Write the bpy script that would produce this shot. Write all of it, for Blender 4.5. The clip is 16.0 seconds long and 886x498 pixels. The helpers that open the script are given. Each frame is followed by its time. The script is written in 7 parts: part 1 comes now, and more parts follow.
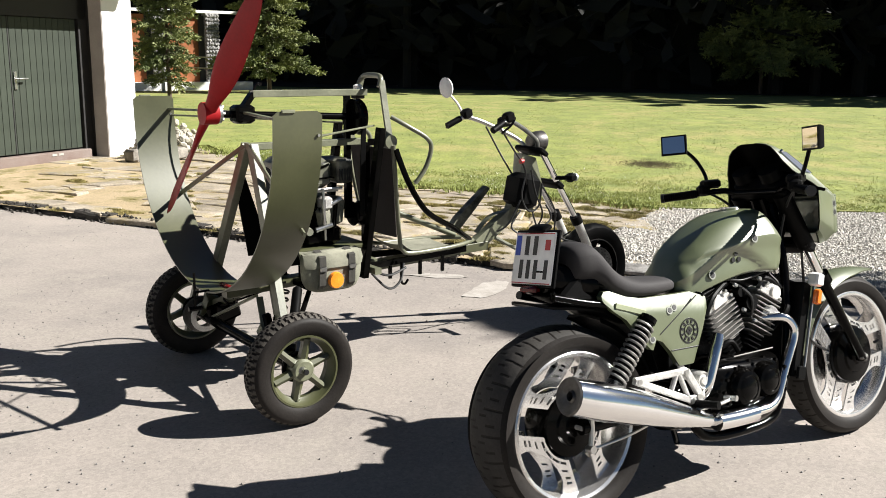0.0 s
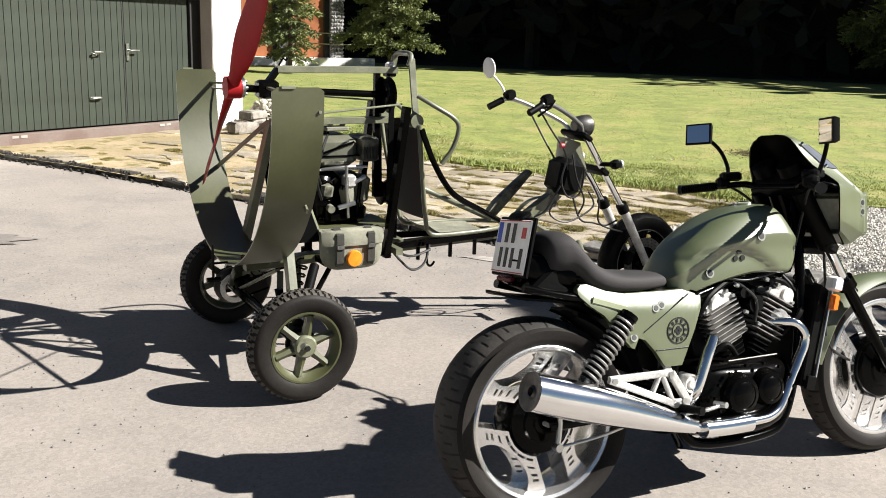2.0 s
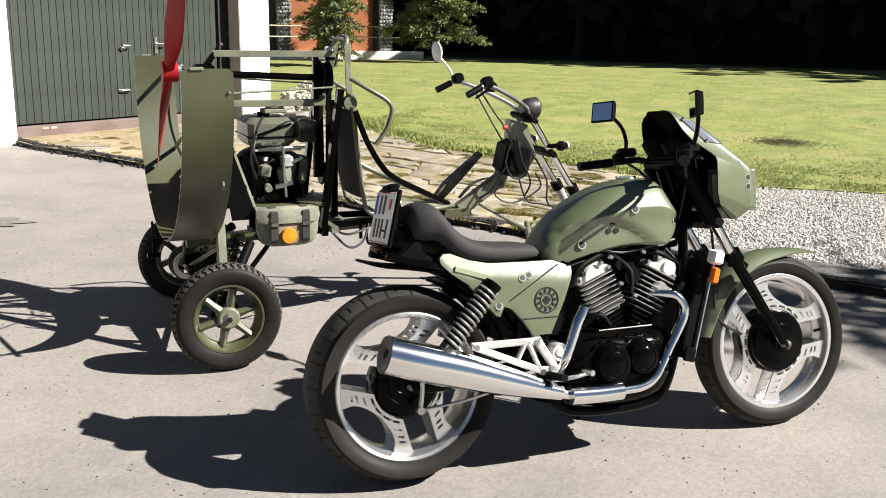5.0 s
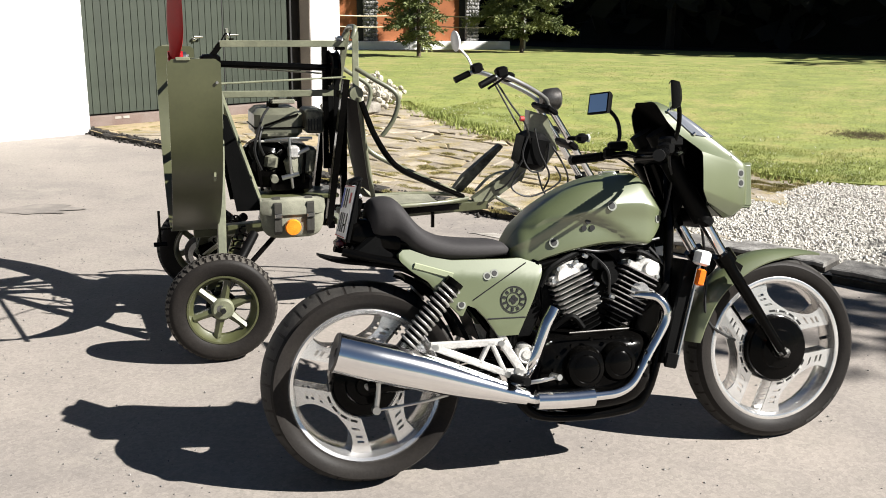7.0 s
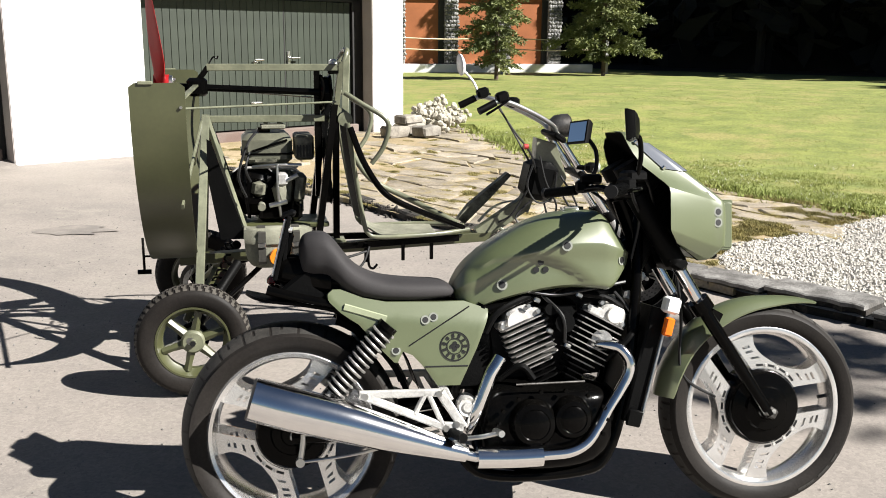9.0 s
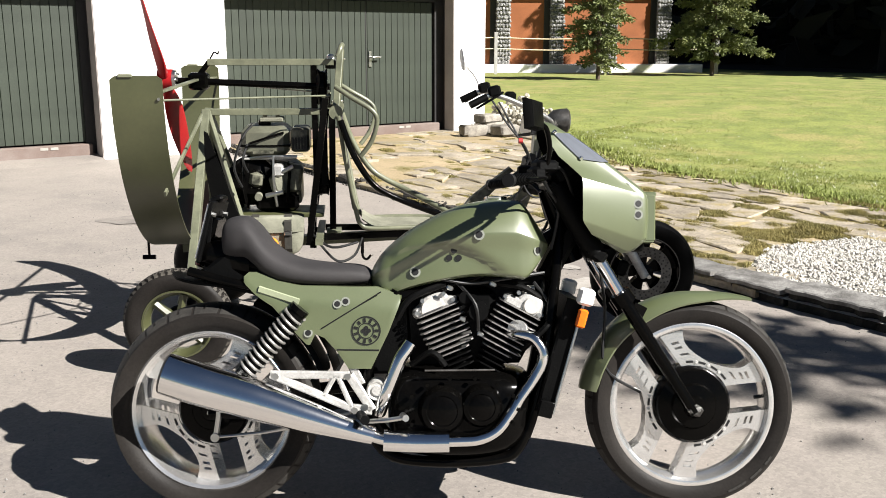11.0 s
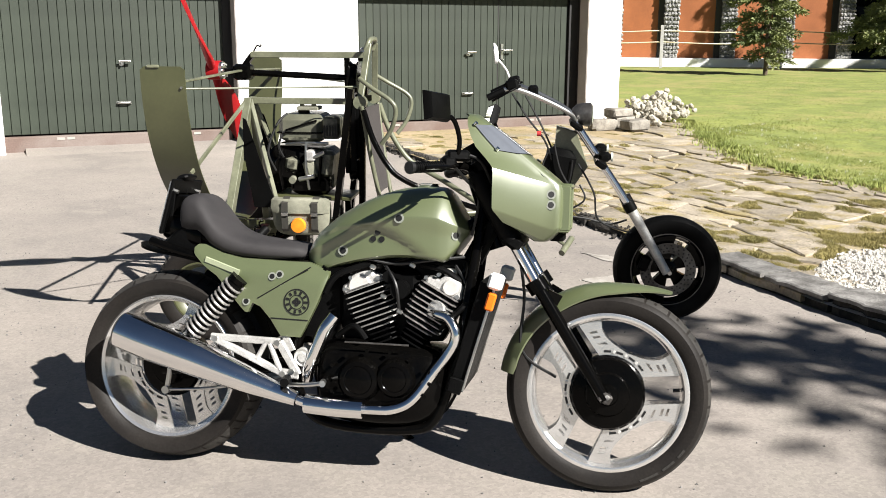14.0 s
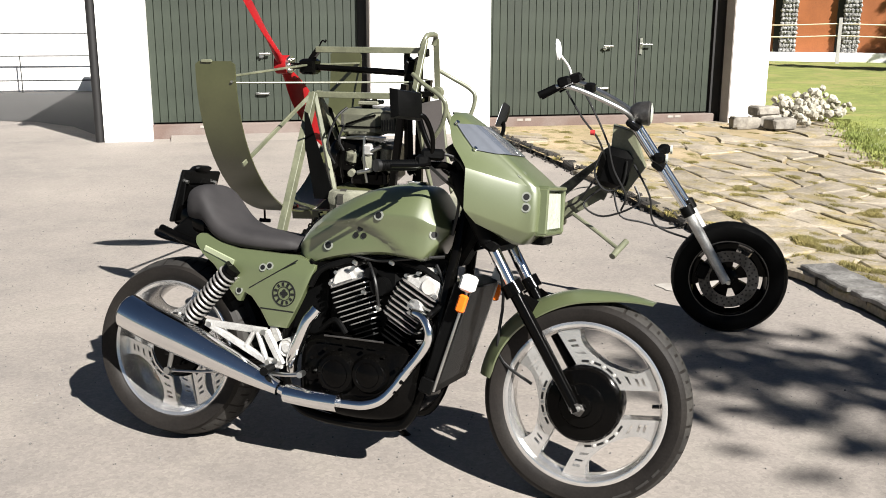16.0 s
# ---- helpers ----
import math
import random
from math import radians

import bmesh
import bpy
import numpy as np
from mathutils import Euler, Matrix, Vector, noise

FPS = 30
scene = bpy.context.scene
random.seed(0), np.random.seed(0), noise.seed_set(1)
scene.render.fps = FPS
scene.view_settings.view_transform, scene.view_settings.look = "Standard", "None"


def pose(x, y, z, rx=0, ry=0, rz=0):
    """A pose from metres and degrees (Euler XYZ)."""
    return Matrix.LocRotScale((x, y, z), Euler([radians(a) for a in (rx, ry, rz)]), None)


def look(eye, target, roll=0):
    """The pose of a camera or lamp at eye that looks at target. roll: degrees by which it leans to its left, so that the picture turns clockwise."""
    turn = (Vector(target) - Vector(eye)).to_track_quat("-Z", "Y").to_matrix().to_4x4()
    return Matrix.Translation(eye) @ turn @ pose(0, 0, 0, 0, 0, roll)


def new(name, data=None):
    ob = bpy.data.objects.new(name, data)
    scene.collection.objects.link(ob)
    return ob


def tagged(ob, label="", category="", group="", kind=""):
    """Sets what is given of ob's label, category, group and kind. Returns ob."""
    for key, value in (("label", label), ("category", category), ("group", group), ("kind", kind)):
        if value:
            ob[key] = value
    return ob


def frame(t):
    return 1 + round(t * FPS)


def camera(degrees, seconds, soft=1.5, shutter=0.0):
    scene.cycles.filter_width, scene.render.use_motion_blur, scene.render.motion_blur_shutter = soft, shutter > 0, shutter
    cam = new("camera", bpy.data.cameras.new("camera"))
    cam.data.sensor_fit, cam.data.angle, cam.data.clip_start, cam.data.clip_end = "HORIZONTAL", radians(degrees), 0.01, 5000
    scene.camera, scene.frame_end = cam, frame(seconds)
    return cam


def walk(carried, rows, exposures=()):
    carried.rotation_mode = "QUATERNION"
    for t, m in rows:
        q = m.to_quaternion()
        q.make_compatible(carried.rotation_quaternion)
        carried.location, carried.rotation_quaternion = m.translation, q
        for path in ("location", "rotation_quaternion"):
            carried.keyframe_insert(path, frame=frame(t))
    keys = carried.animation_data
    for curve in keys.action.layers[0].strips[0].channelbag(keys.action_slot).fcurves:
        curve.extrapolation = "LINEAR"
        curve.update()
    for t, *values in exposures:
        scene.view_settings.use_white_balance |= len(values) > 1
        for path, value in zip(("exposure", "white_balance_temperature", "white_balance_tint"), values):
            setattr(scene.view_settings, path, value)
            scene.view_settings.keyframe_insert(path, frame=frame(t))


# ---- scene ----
cam = camera(50.3, 16.0, soft=0.9)
PATH = [
    (0, (0.085, -0.161, 1.474), (0.042, 1.799, 1.078), 0.5),
    (0.5, (0.181, -0.088, 1.437), (0.053, 1.874, 1.071), 0.7),
    (1, (0.277, -0.014, 1.431), (0.054, 1.939, 1.061), 1.0),
    (1.5, (0.402, -0.009, 1.448), (0.129, 1.93, 1.04), 1.3),
    (2, (0.556, -0.044, 1.478), (0.249, 1.883, 1.037), 1.6),
    (2.5, (0.691, -0.098, 1.455), (0.356, 1.826, 1.024), 2.3),
    (3, (0.827, -0.122, 1.437), (0.46, 1.796, 1.005), 2.4),
    (3.5, (0.978, -0.119, 1.442), (0.574, 1.787, 0.993), 2.1),
    (4, (1.076, -0.11, 1.445), (0.654, 1.79, 0.985), 1.7),
    (4.5, (1.144, -0.092, 1.441), (0.71, 1.807, 0.985), 1.4),
    (5, (1.196, -0.054, 1.445), (0.752, 1.842, 0.989), 0.9),
    (7.5, (1.666, 0.256, 1.441), (0.976, 2.072, 0.967), 0.3),
    (8, (1.744, 0.37, 1.437), (1.007, 2.173, 0.981), 0.0),
    (8.5, (1.814, 0.478, 1.437), (1.031, 2.266, 1.0), 0.1),
    (9, (1.904, 0.557, 1.444), (1.086, 2.329, 1.01), 0.4),
    (9.5, (2.035, 0.631, 1.434), (1.171, 2.381, 0.996), 0.5),
    (12, (2.698, 0.896, 1.415), (1.545, 2.472, 0.985), 0.0),
    (12.5, (2.791, 0.956, 1.416), (1.591, 2.497, 0.986), 0.2),
    (13, (2.88, 1.014, 1.417), (1.638, 2.525, 1.0), 0.3),
    (13.5, (3.036, 1.056, 1.425), (1.751, 2.528, 0.999), 0.3),
    (14, (3.193, 1.128, 1.428), (1.855, 2.545, 0.98), 0.2),
    (14.5, (3.278, 1.256, 1.417), (1.877, 2.609, 0.962), -0.1),
    (15, (3.346, 1.369, 1.435), (1.879, 2.652, 0.988), -0.1),
    (15.5, (3.453, 1.493, 1.44), (1.915, 2.694, 1.001), -0.1),
    (16, (3.57, 1.594, 1.445), (1.996, 2.738, 0.981), 0.2),
]
walk(cam, [(t, look(eye, target, roll)) for t, eye, target, roll in PATH], exposures=[(0.0, 1.51), (3.0, 1.51), (4.5, 1.47), (14.5, 1.47), (16.0, 1.42)])

# world and sun
from mathutils.geometry import tessellate_polygon

SUN = Vector((1.24, 0.06, 1.0)).normalized()
world = bpy.data.worlds.new("sky")
scene.world = world
world.use_nodes = True
wn = world.node_tree
sky = wn.nodes.new("ShaderNodeTexSky")
sky.sky_type, sky.sun_disc = "NISHITA", False
sky.sun_elevation = math.asin(SUN.z)
sky.sun_rotation = math.atan2(SUN.x, SUN.y)
sky.altitude, sky.air_density, sky.dust_density, sky.ozone_density = 1200.0, 0.9, 0.1, 1.4
wn.links.new(sky.outputs[0], wn.nodes["Background"].inputs[0])
wn.nodes["Background"].inputs[1].default_value = 0.017
sun_data = bpy.data.lights.new("sun", "SUN")
sun_data.energy, sun_data.angle, sun_data.color = 5.0, radians(0.5), (1.0, 0.968, 0.922)
sun = new("sun", sun_data)
sun.matrix_world = look(SUN * 60, (0, 0, 0))


# ---- materials ----
def rgba(c):
    return (c[0], c[1], c[2], 1.0)


def mat(name, col, rough=0.5, metal=0.0, dark=None, scale=6.0, fine=90.0, amount=0.6, bump=0.15, grain=0.12, coat=0.0, piece=0.0, sheen=0.5, third=None, third_scale=2.0, chips=0.0, coat_rough=0.03):
    """A surface with stains at one scale and grain at another; dark: the second colour of the stains."""
    m = bpy.data.materials.new(name)
    m.use_nodes = True
    nt = m.node_tree
    n, link = nt.nodes, nt.links.new
    b = n["Principled BSDF"]
    co = n.new("ShaderNodeTexCoord")
    big = n.new("ShaderNodeTexNoise")
    big.inputs["Scale"].default_value, big.inputs["Detail"].default_value, big.inputs["Roughness"].default_value = scale, 5.0, 0.6
    small = n.new("ShaderNodeTexNoise")
    small.inputs["Scale"].default_value, small.inputs["Detail"].default_value = fine, 4.0
    for t in (big, small):
        link(co.outputs["Object"], t.inputs["Vector"])
    ramp = n.new("ShaderNodeValToRGB")
    ramp.color_ramp.elements[0].position, ramp.color_ramp.elements[1].position = 0.38, 0.66
    d = dark if dark else [c * (1 - 0.35 * amount) for c in col]
    ramp.color_ramp.elements[0].color, ramp.color_ramp.elements[1].color = rgba(d), rgba(col)
    link(big.outputs["Fac"], ramp.inputs[0])
    base = ramp.outputs[0]
    if third:
        # a third colour in blotches of its own
        blot = n.new("ShaderNodeTexNoise")
        blot.inputs["Scale"].default_value, blot.inputs["Detail"].default_value, blot.inputs["Roughness"].default_value = third_scale, 6.0, 0.7
        link(co.outputs["Object"], blot.inputs["Vector"])
        br = n.new("ShaderNodeMapRange")
        br.inputs["From Min"].default_value, br.inputs["From Max"].default_value = 0.50, 0.62
        link(blot.outputs["Fac"], br.inputs["Value"])
        mx = n.new("ShaderNodeMixRGB")
        link(br.outputs[0], mx.inputs["Fac"])
        link(base, mx.inputs["Color1"])
        mx.inputs["Color2"].default_value = rgba(third)
        base = mx.outputs[0]
    hsv = n.new("ShaderNodeHueSaturation")
    link(base, hsv.inputs["Color"])
    rng = n.new("ShaderNodeMapRange")
    rng.inputs["From Min"].default_value, rng.inputs["From Max"].default_value = 0.25, 0.75
    rng.inputs["To Min"].default_value, rng.inputs["To Max"].default_value = 1 - grain, 1 + grain
    link(small.outputs["Fac"], rng.inputs["Value"])
    value = rng.outputs[0]
    if chips:
        # single stones in the surface, each a shade of its own
        cell = n.new("ShaderNodeTexVoronoi")
        cell.inputs["Scale"].default_value = fine * 0.55
        link(co.outputs["Object"], cell.inputs["Vector"])
        cr = n.new("ShaderNodeMapRange")
        cr.inputs["To Min"].default_value, cr.inputs["To Max"].default_value = 1 - chips, 1 + chips
        link(cell.outputs["Color"], cr.inputs["Value"])
        cm = n.new("ShaderNodeMath")
        cm.operation = "MULTIPLY"
        link(value, cm.inputs[0])
        link(cr.outputs[0], cm.inputs[1])
        value = cm.outputs[0]
    if piece:
        info = n.new("ShaderNodeObjectInfo")
        r2 = n.new("ShaderNodeMapRange")
        r2.inputs["To Min"].default_value, r2.inputs["To Max"].default_value = 1 - piece, 1 + piece
        link(info.outputs["Random"], r2.inputs["Value"])
        mul = n.new("ShaderNodeMath")
        mul.operation = "MULTIPLY"
        link(value, mul.inputs[0])
        link(r2.outputs[0], mul.inputs[1])
        value = mul.outputs[0]
    link(value, hsv.inputs["Value"])
    link(hsv.outputs[0], b.inputs["Base Color"])
    rr = n.new("ShaderNodeMapRange")
    rr.inputs["To Min"].default_value, rr.inputs["To Max"].default_value = max(0.02, rough * 0.82), min(1.0, rough * 1.2)
    link(big.outputs["Fac"], rr.inputs["Value"])
    link(rr.outputs[0], b.inputs["Roughness"])
    b.inputs["Metallic"].default_value = metal
    b.inputs["Coat Weight"].default_value = coat
    b.inputs["Coat Roughness"].default_value = coat_rough
    b.inputs["Specular IOR Level"].default_value = sheen
    if bump:
        bp = n.new("ShaderNodeBump")
        bp.inputs["Strength"].default_value, bp.inputs["Distance"].default_value = bump, 0.01
        link(small.outputs["Fac"], bp.inputs["Height"])
        link(bp.outputs[0], b.inputs["Normal"])
    return m


ASPHALT = mat("asphalt", (0.258, 0.228, 0.200), 0.9, dark=(0.190, 0.170, 0.153), scale=0.9, fine=150, bump=0.14, grain=0.10, third=(0.232, 0.208, 0.182), third_scale=3.1, chips=0.15)
PLASTER = mat("white_plaster", (0.82, 0.81, 0.79), 0.9, dark=(0.74, 0.73, 0.71), scale=1.2, fine=160, bump=0.2, grain=0.03)
ROOF_AND_JAMB_GREY = mat("roof_and_jamb_grey", (0.42, 0.38, 0.36), 0.9, scale=2, fine=120, bump=0.2)
DOOR_GREEN = mat("green_door_paint", (0.0240, 0.0325, 0.0208), 0.55, dark=(0.0170, 0.0235, 0.0148), scale=2.5, fine=60, bump=0.12, grain=0.10, piece=0.10)
DOOR_DARK = mat("black_door_frame", (0.012, 0.011, 0.011), 0.6, bump=0.05)
CONCRETE = mat("concrete", (0.185, 0.152, 0.135), 0.9, dark=(0.120, 0.082, 0.068), scale=1.6, fine=90, bump=0.4, grain=0.15)
STEEL = mat("brushed_steel", (0.62, 0.62, 0.60), 0.3, 1.0, bump=0.05, grain=0.05)
LAWN = mat("lawn", (0.205, 0.226, 0.053), 0.95, dark=(0.130, 0.156, 0.036), scale=2.4, fine=26, bump=0.6, grain=0.28, third=(0.230, 0.214, 0.069), third_scale=1.1)
GRASS = mat("grass_blades", (0.245, 0.260, 0.071), 0.9, dark=(0.17, 0.21, 0.045), scale=1.5, fine=20, bump=0, grain=0.2)
EARTH = mat("mossy_earth", (0.15, 0.145, 0.06), 0.95, dark=(0.09, 0.10, 0.03), scale=1.7, fine=45, bump=0.8, grain=0.3)
SAND = mat("sandy_earth", (0.375, 0.292, 0.186), 0.95, dark=(0.245, 0.190, 0.105), scale=1.6, fine=60, bump=0.6, grain=0.28, third=(0.155, 0.130, 0.048), third_scale=3.2)
FLAG = mat("flagstone", (0.330, 0.284, 0.218), 0.9, dark=(0.205, 0.175, 0.132), scale=4.5, fine=45, bump=0.8, grain=0.28, piece=0.15, third=(0.235, 0.190, 0.092), third_scale=4.0)
CLOVER = mat("clover", (0.245, 0.262, 0.072), 0.85, dark=(0.165, 0.200, 0.048), scale=3, fine=25, bump=0, grain=0.25)
MOSS = mat("yellow_moss", (0.275, 0.228, 0.080), 0.95, dark=(0.165, 0.145, 0.048), scale=3.5, fine=25, bump=0, grain=0.3)
PETAL = mat("white_petals", (0.62, 0.62, 0.50), 0.8, bump=0)
WHITE_METAL = mat("pale_painted_metal", (0.68, 0.66, 0.62), 0.42, 0.4, dark=(0.58, 0.56, 0.53), scale=14, fine=120, bump=0.04, grain=0.06)
# asphalt darkened to carry the garage's shadow
SHADOW_ASPHALT = mat("shadow_dark_asphalt", (0.050, 0.048, 0.047), 0.9, dark=(0.036, 0.035, 0.034), scale=1.5, fine=150, bump=0.3, grain=0.2)
STAIN = mat("damp_stain", (0.232, 0.206, 0.182), 0.8, dark=(0.150, 0.135, 0.121), scale=5, fine=150, bump=0.15, grain=0.2)
PALE_GREY = mat("pale_grey", (0.345, 0.322, 0.292), 0.9, dark=(0.26, 0.238, 0.210), scale=9, fine=120, bump=0.15, grain=0.12)
# broken asphalt and soil; its dark tone also paints shade under the kerb slabs
BROKEN_AND_SHADE = mat("broken_edge_and_shade", (0.042, 0.036, 0.030), 0.95, dark=(0.018, 0.016, 0.013), scale=12, fine=70, bump=0.8, grain=0.3)
KERB = mat("kerb_stone", (0.215, 0.208, 0.195), 0.85, dark=(0.085, 0.080, 0.074), scale=8, fine=60, bump=0.7, grain=0.2, piece=0.15)
GRAVEL = mat("white_gravel", (0.47, 0.45, 0.405), 0.9, dark=(0.40, 0.38, 0.345), scale=5, fine=40, bump=0.5, grain=0.2)
ROCK = mat("pale_rock", (0.44, 0.41, 0.34), 0.9, dark=(0.26, 0.24, 0.19), scale=5, fine=40, bump=0.6, grain=0.15, piece=0.15)
# pale rock coloured darker, for the shade on the blocks' near faces
SHADED_BLOCK = mat("shaded_block", (0.30, 0.275, 0.235), 0.9, dark=(0.13, 0.115, 0.095), scale=6, fine=40, bump=0.6, grain=0.2, piece=0.2)
ORANGE_PANEL = mat("orange_brown_panel", (0.30, 0.095, 0.027), 0.6, scale=1.5, fine=30, bump=0.1)
GABION = mat("gabion_stone", (0.36, 0.35, 0.33), 0.9, dark=(0.10, 0.10, 0.10), scale=14, fine=30, bump=0.8, grain=0.3, piece=0.25)
BARK = mat("bark", (0.09, 0.065, 0.045), 0.95, scale=6, fine=40, bump=0.8)
NEEDLES = mat("conifer_needles", (0.190, 0.205, 0.062), 0.7, dark=(0.075, 0.098, 0.030), scale=1.2, fine=9, bump=0, grain=0.25)
# the deep shade inside the wood is put into these two near-black colours
SHADE_NEEDLES = mat("shade_dark_needles", (0.0022, 0.003, 0.0016), 0.95, scale=0.6, fine=5, bump=0, grain=0.3)
FOREST_SHADE = mat("shaded_forest_floor", (0.012, 0.010, 0.007), 1.0, scale=1, fine=10, bump=0.3)
ROPE = mat("white_rope", (0.75, 0.64, 0.45), 0.8)
FENCE_POST = mat("grey_post", (0.42, 0.41, 0.39), 0.7)
BARE = mat("bare_soil", (0.115, 0.085, 0.050), 0.95, dark=(0.075, 0.062, 0.030), scale=5, fine=40, bump=0.5, grain=0.3)
POST = mat("dark_post", (0.025, 0.024, 0.022), 0.7)

TREAD = mat("dusty_tread_rubber", (0.036, 0.033, 0.029), 0.7, dark=(0.016, 0.015, 0.014), scale=10, fine=140, bump=0.06, grain=0.2, sheen=0.3)
# tan dust, made lighter to carry the sun that grazes the tread
TAN_TREAD = mat("dusty_sunlit_rubber", (0.075, 0.067, 0.056), 0.8, dark=(0.045, 0.041, 0.035), scale=10, fine=140, bump=0.06, grain=0.2, sheen=0.3)
TYRE = mat("tyre_rubber", (0.0170, 0.0148, 0.0130), 0.55, dark=(0.013, 0.0115, 0.0105), scale=9, fine=140, bump=0.06, grain=0.2, sheen=0.12)
DARK_STEEL = mat("dull_dark_steel", (0.13, 0.125, 0.12), 0.42, 0.8, dark=(0.07, 0.065, 0.06), scale=20, fine=120, bump=0.05)
ALLOY = mat("polished_alloy", (0.81, 0.80, 0.785), 0.24, 0.86, dark=(0.67, 0.66, 0.645), scale=12, fine=150, bump=0.03, grain=0.05)
CHROME = mat("chrome", (0.86, 0.86, 0.86), 0.12, 1.0, dark=(0.82, 0.82, 0.82), scale=8, fine=80, bump=0.01, grain=0.02)
CAST = mat("cast_aluminium", (0.62, 0.61, 0.58), 0.42, 0.5, dark=(0.46, 0.45, 0.43), scale=20, fine=160, bump=0.15, grain=0.12)
FIN = mat("fin_edge_alloy", (0.36, 0.35, 0.33), 0.40, 0.6, dark=(0.22, 0.21, 0.20), scale=25, fine=160, bump=0.1, grain=0.15)
BLACK = mat("gloss_black_paint", (0.0012, 0.0012, 0.0012), 0.14, dark=(0.002, 0.0018, 0.0016), scale=14, fine=120, bump=0.03, grain=0.2, sheen=0.08)
MATT_BLACK = mat("matt_black_plastic", (0.0022, 0.0022, 0.0022), 0.5, scale=10, fine=160, bump=0.10, grain=0.2, sheen=0.08)
OLIVE = mat("satin_olive_paint", (0.094, 0.113, 0.049), 0.40, 0.15, dark=(0.087, 0.105, 0.045), scale=5, fine=220, bump=0.015, grain=0.04, coat=1.0, coat_rough=0.38)
OLIVE.node_tree.nodes["Principled BSDF"].inputs["Coat IOR"].default_value = 1.8
TRIKE_GREEN = mat("matt_olive_sheet", (0.058, 0.061, 0.024), 0.44, 0.05, dark=(0.046, 0.049, 0.019), scale=4, fine=60, bump=0.03, grain=0.08, coat=0.7, coat_rough=0.38)
EMBLEM = mat("pale_emblem", (0.30, 0.33, 0.215), 0.4, bump=0.02, grain=0.05)
TUBE_GREEN = mat("faded_olive_tube", (0.155, 0.160, 0.104), 0.42, dark=(0.095, 0.100, 0.064), scale=9, fine=90, bump=0.06, grain=0.14, coat=0.5, coat_rough=0.3)
CAMO = mat("camouflage_paint", (0.185, 0.182, 0.135), 0.38, dark=(0.010, 0.011, 0.008), scale=15, fine=90, bump=0.08, grain=0.12)
VINYL = mat("charcoal_seat_cover", (0.030, 0.0275, 0.028), 0.75, dark=(0.022, 0.0205, 0.021), scale=8, fine=420, bump=0.12, grain=0.2, sheen=0.3)
CLOTH = mat("dark_seat_cloth", (0.040, 0.034, 0.032), 0.95, scale=6, fine=240, bump=0.3, grain=0.15)
ENGINE_GREEN = mat("engine_olive_paint", (0.135, 0.136, 0.098), 0.40, dark=(0.085, 0.086, 0.062), scale=6, fine=90, bump=0.05, grain=0.12, coat=0.3, coat_rough=0.3)
CANVAS = mat("khaki_canvas", (0.225, 0.222, 0.168), 0.9, dark=(0.125, 0.125, 0.092), scale=9, fine=260, bump=0.3, grain=0.15)
STRAP = mat("dark_leather_strap", (0.03, 0.028, 0.022), 0.7)
RED = mat("red_propeller_paint", (0.30, 0.008, 0.010), 0.55, dark=(0.23, 0.006, 0.008), scale=5, fine=80, bump=0.03, grain=0.06, sheen=0.2)
REFLECTOR = mat("orange_reflector", (0.85, 0.27, 0.02), 0.3, dark=(0.75, 0.2, 0.015), scale=30, fine=200, bump=0.2)
AMBER = mat("amber_lens", (0.80, 0.16, 0.01), 0.2, bump=0.05)
RED_LENS = mat("red_lens", (0.12, 0.006, 0.006), 0.2, bump=0.05)
WHITE_PLASTIC = mat("white_plastic", (0.78, 0.78, 0.76), 0.4, bump=0.02, grain=0.03)
DECAL_BLACK = mat("black_decal", (0.003, 0.003, 0.003), 0.5, bump=0)
DECAL_GREY = mat("grey_decal", (0.20, 0.21, 0.18), 0.5, bump=0)
DECAL_BLUE = mat("blue_decal", (0.02, 0.06, 0.40), 0.5, bump=0)
DECAL_RED = mat("red_decal", (0.45, 0.03, 0.03), 0.5, bump=0)
MIRROR = mat("mirror_glass", (0.92, 0.93, 0.94), 0.02, 1.0, dark=(0.92, 0.93, 0.94), bump=0, grain=0)
# smoked tint, with the sky's reflection lightened into the base colour
SCREEN = mat("smoked_screen", (0.120, 0.130, 0.150), 0.16, bump=0, grain=0.02, coat=0.5)
CORE = mat("radiator_core", (0.008, 0.008, 0.008), 0.5, 0.3, dark=(0.004, 0.004, 0.004), scale=40, fine=300, bump=0.6, grain=0.5)
LENS = mat("lamp_lens", (0.70, 0.73, 0.66), 0.18, 0.35, dark=(0.56, 0.60, 0.52), scale=12, fine=60, bump=0.2)


# ---- shapes ----
def smooth_rows(rows, k=4):
    """Rows of numbers, drawn out to a smooth run with k steps between two rows."""
    a = np.array(rows, float)
    out = []
    for i in range(len(a) - 1):
        p0, p1, p2, p3 = a[max(i - 1, 0)], a[i], a[i + 1], a[min(i + 2, len(a) - 1)]
        for j in range(k):
            t = j / k
            out.append(0.5 * (2 * p1 + (p2 - p0) * t + (2 * p0 - 5 * p1 + 4 * p2 - p3) * t * t + (3 * p1 - p0 - 3 * p2 + p3) * t ** 3))
    out.append(a[-1])
    return out


def loft(loops, bm=None, closed=True, caps=True):
    """Skins rings of points that all have the same count."""
    bm = bm or bmesh.new()
    rings = [[bm.verts.new(p) for p in loop] for loop in loops]
    n = len(rings[0])
    for a, b in zip(rings, rings[1:]):
        for i in range(n if closed else n - 1):
            j = (i + 1) % n
            bm.faces.new((a[i], a[j], b[j], b[i]))
    if caps and closed:
        bm.faces.new(rings[0][::-1])
        bm.faces.new(rings[-1])
    return bm


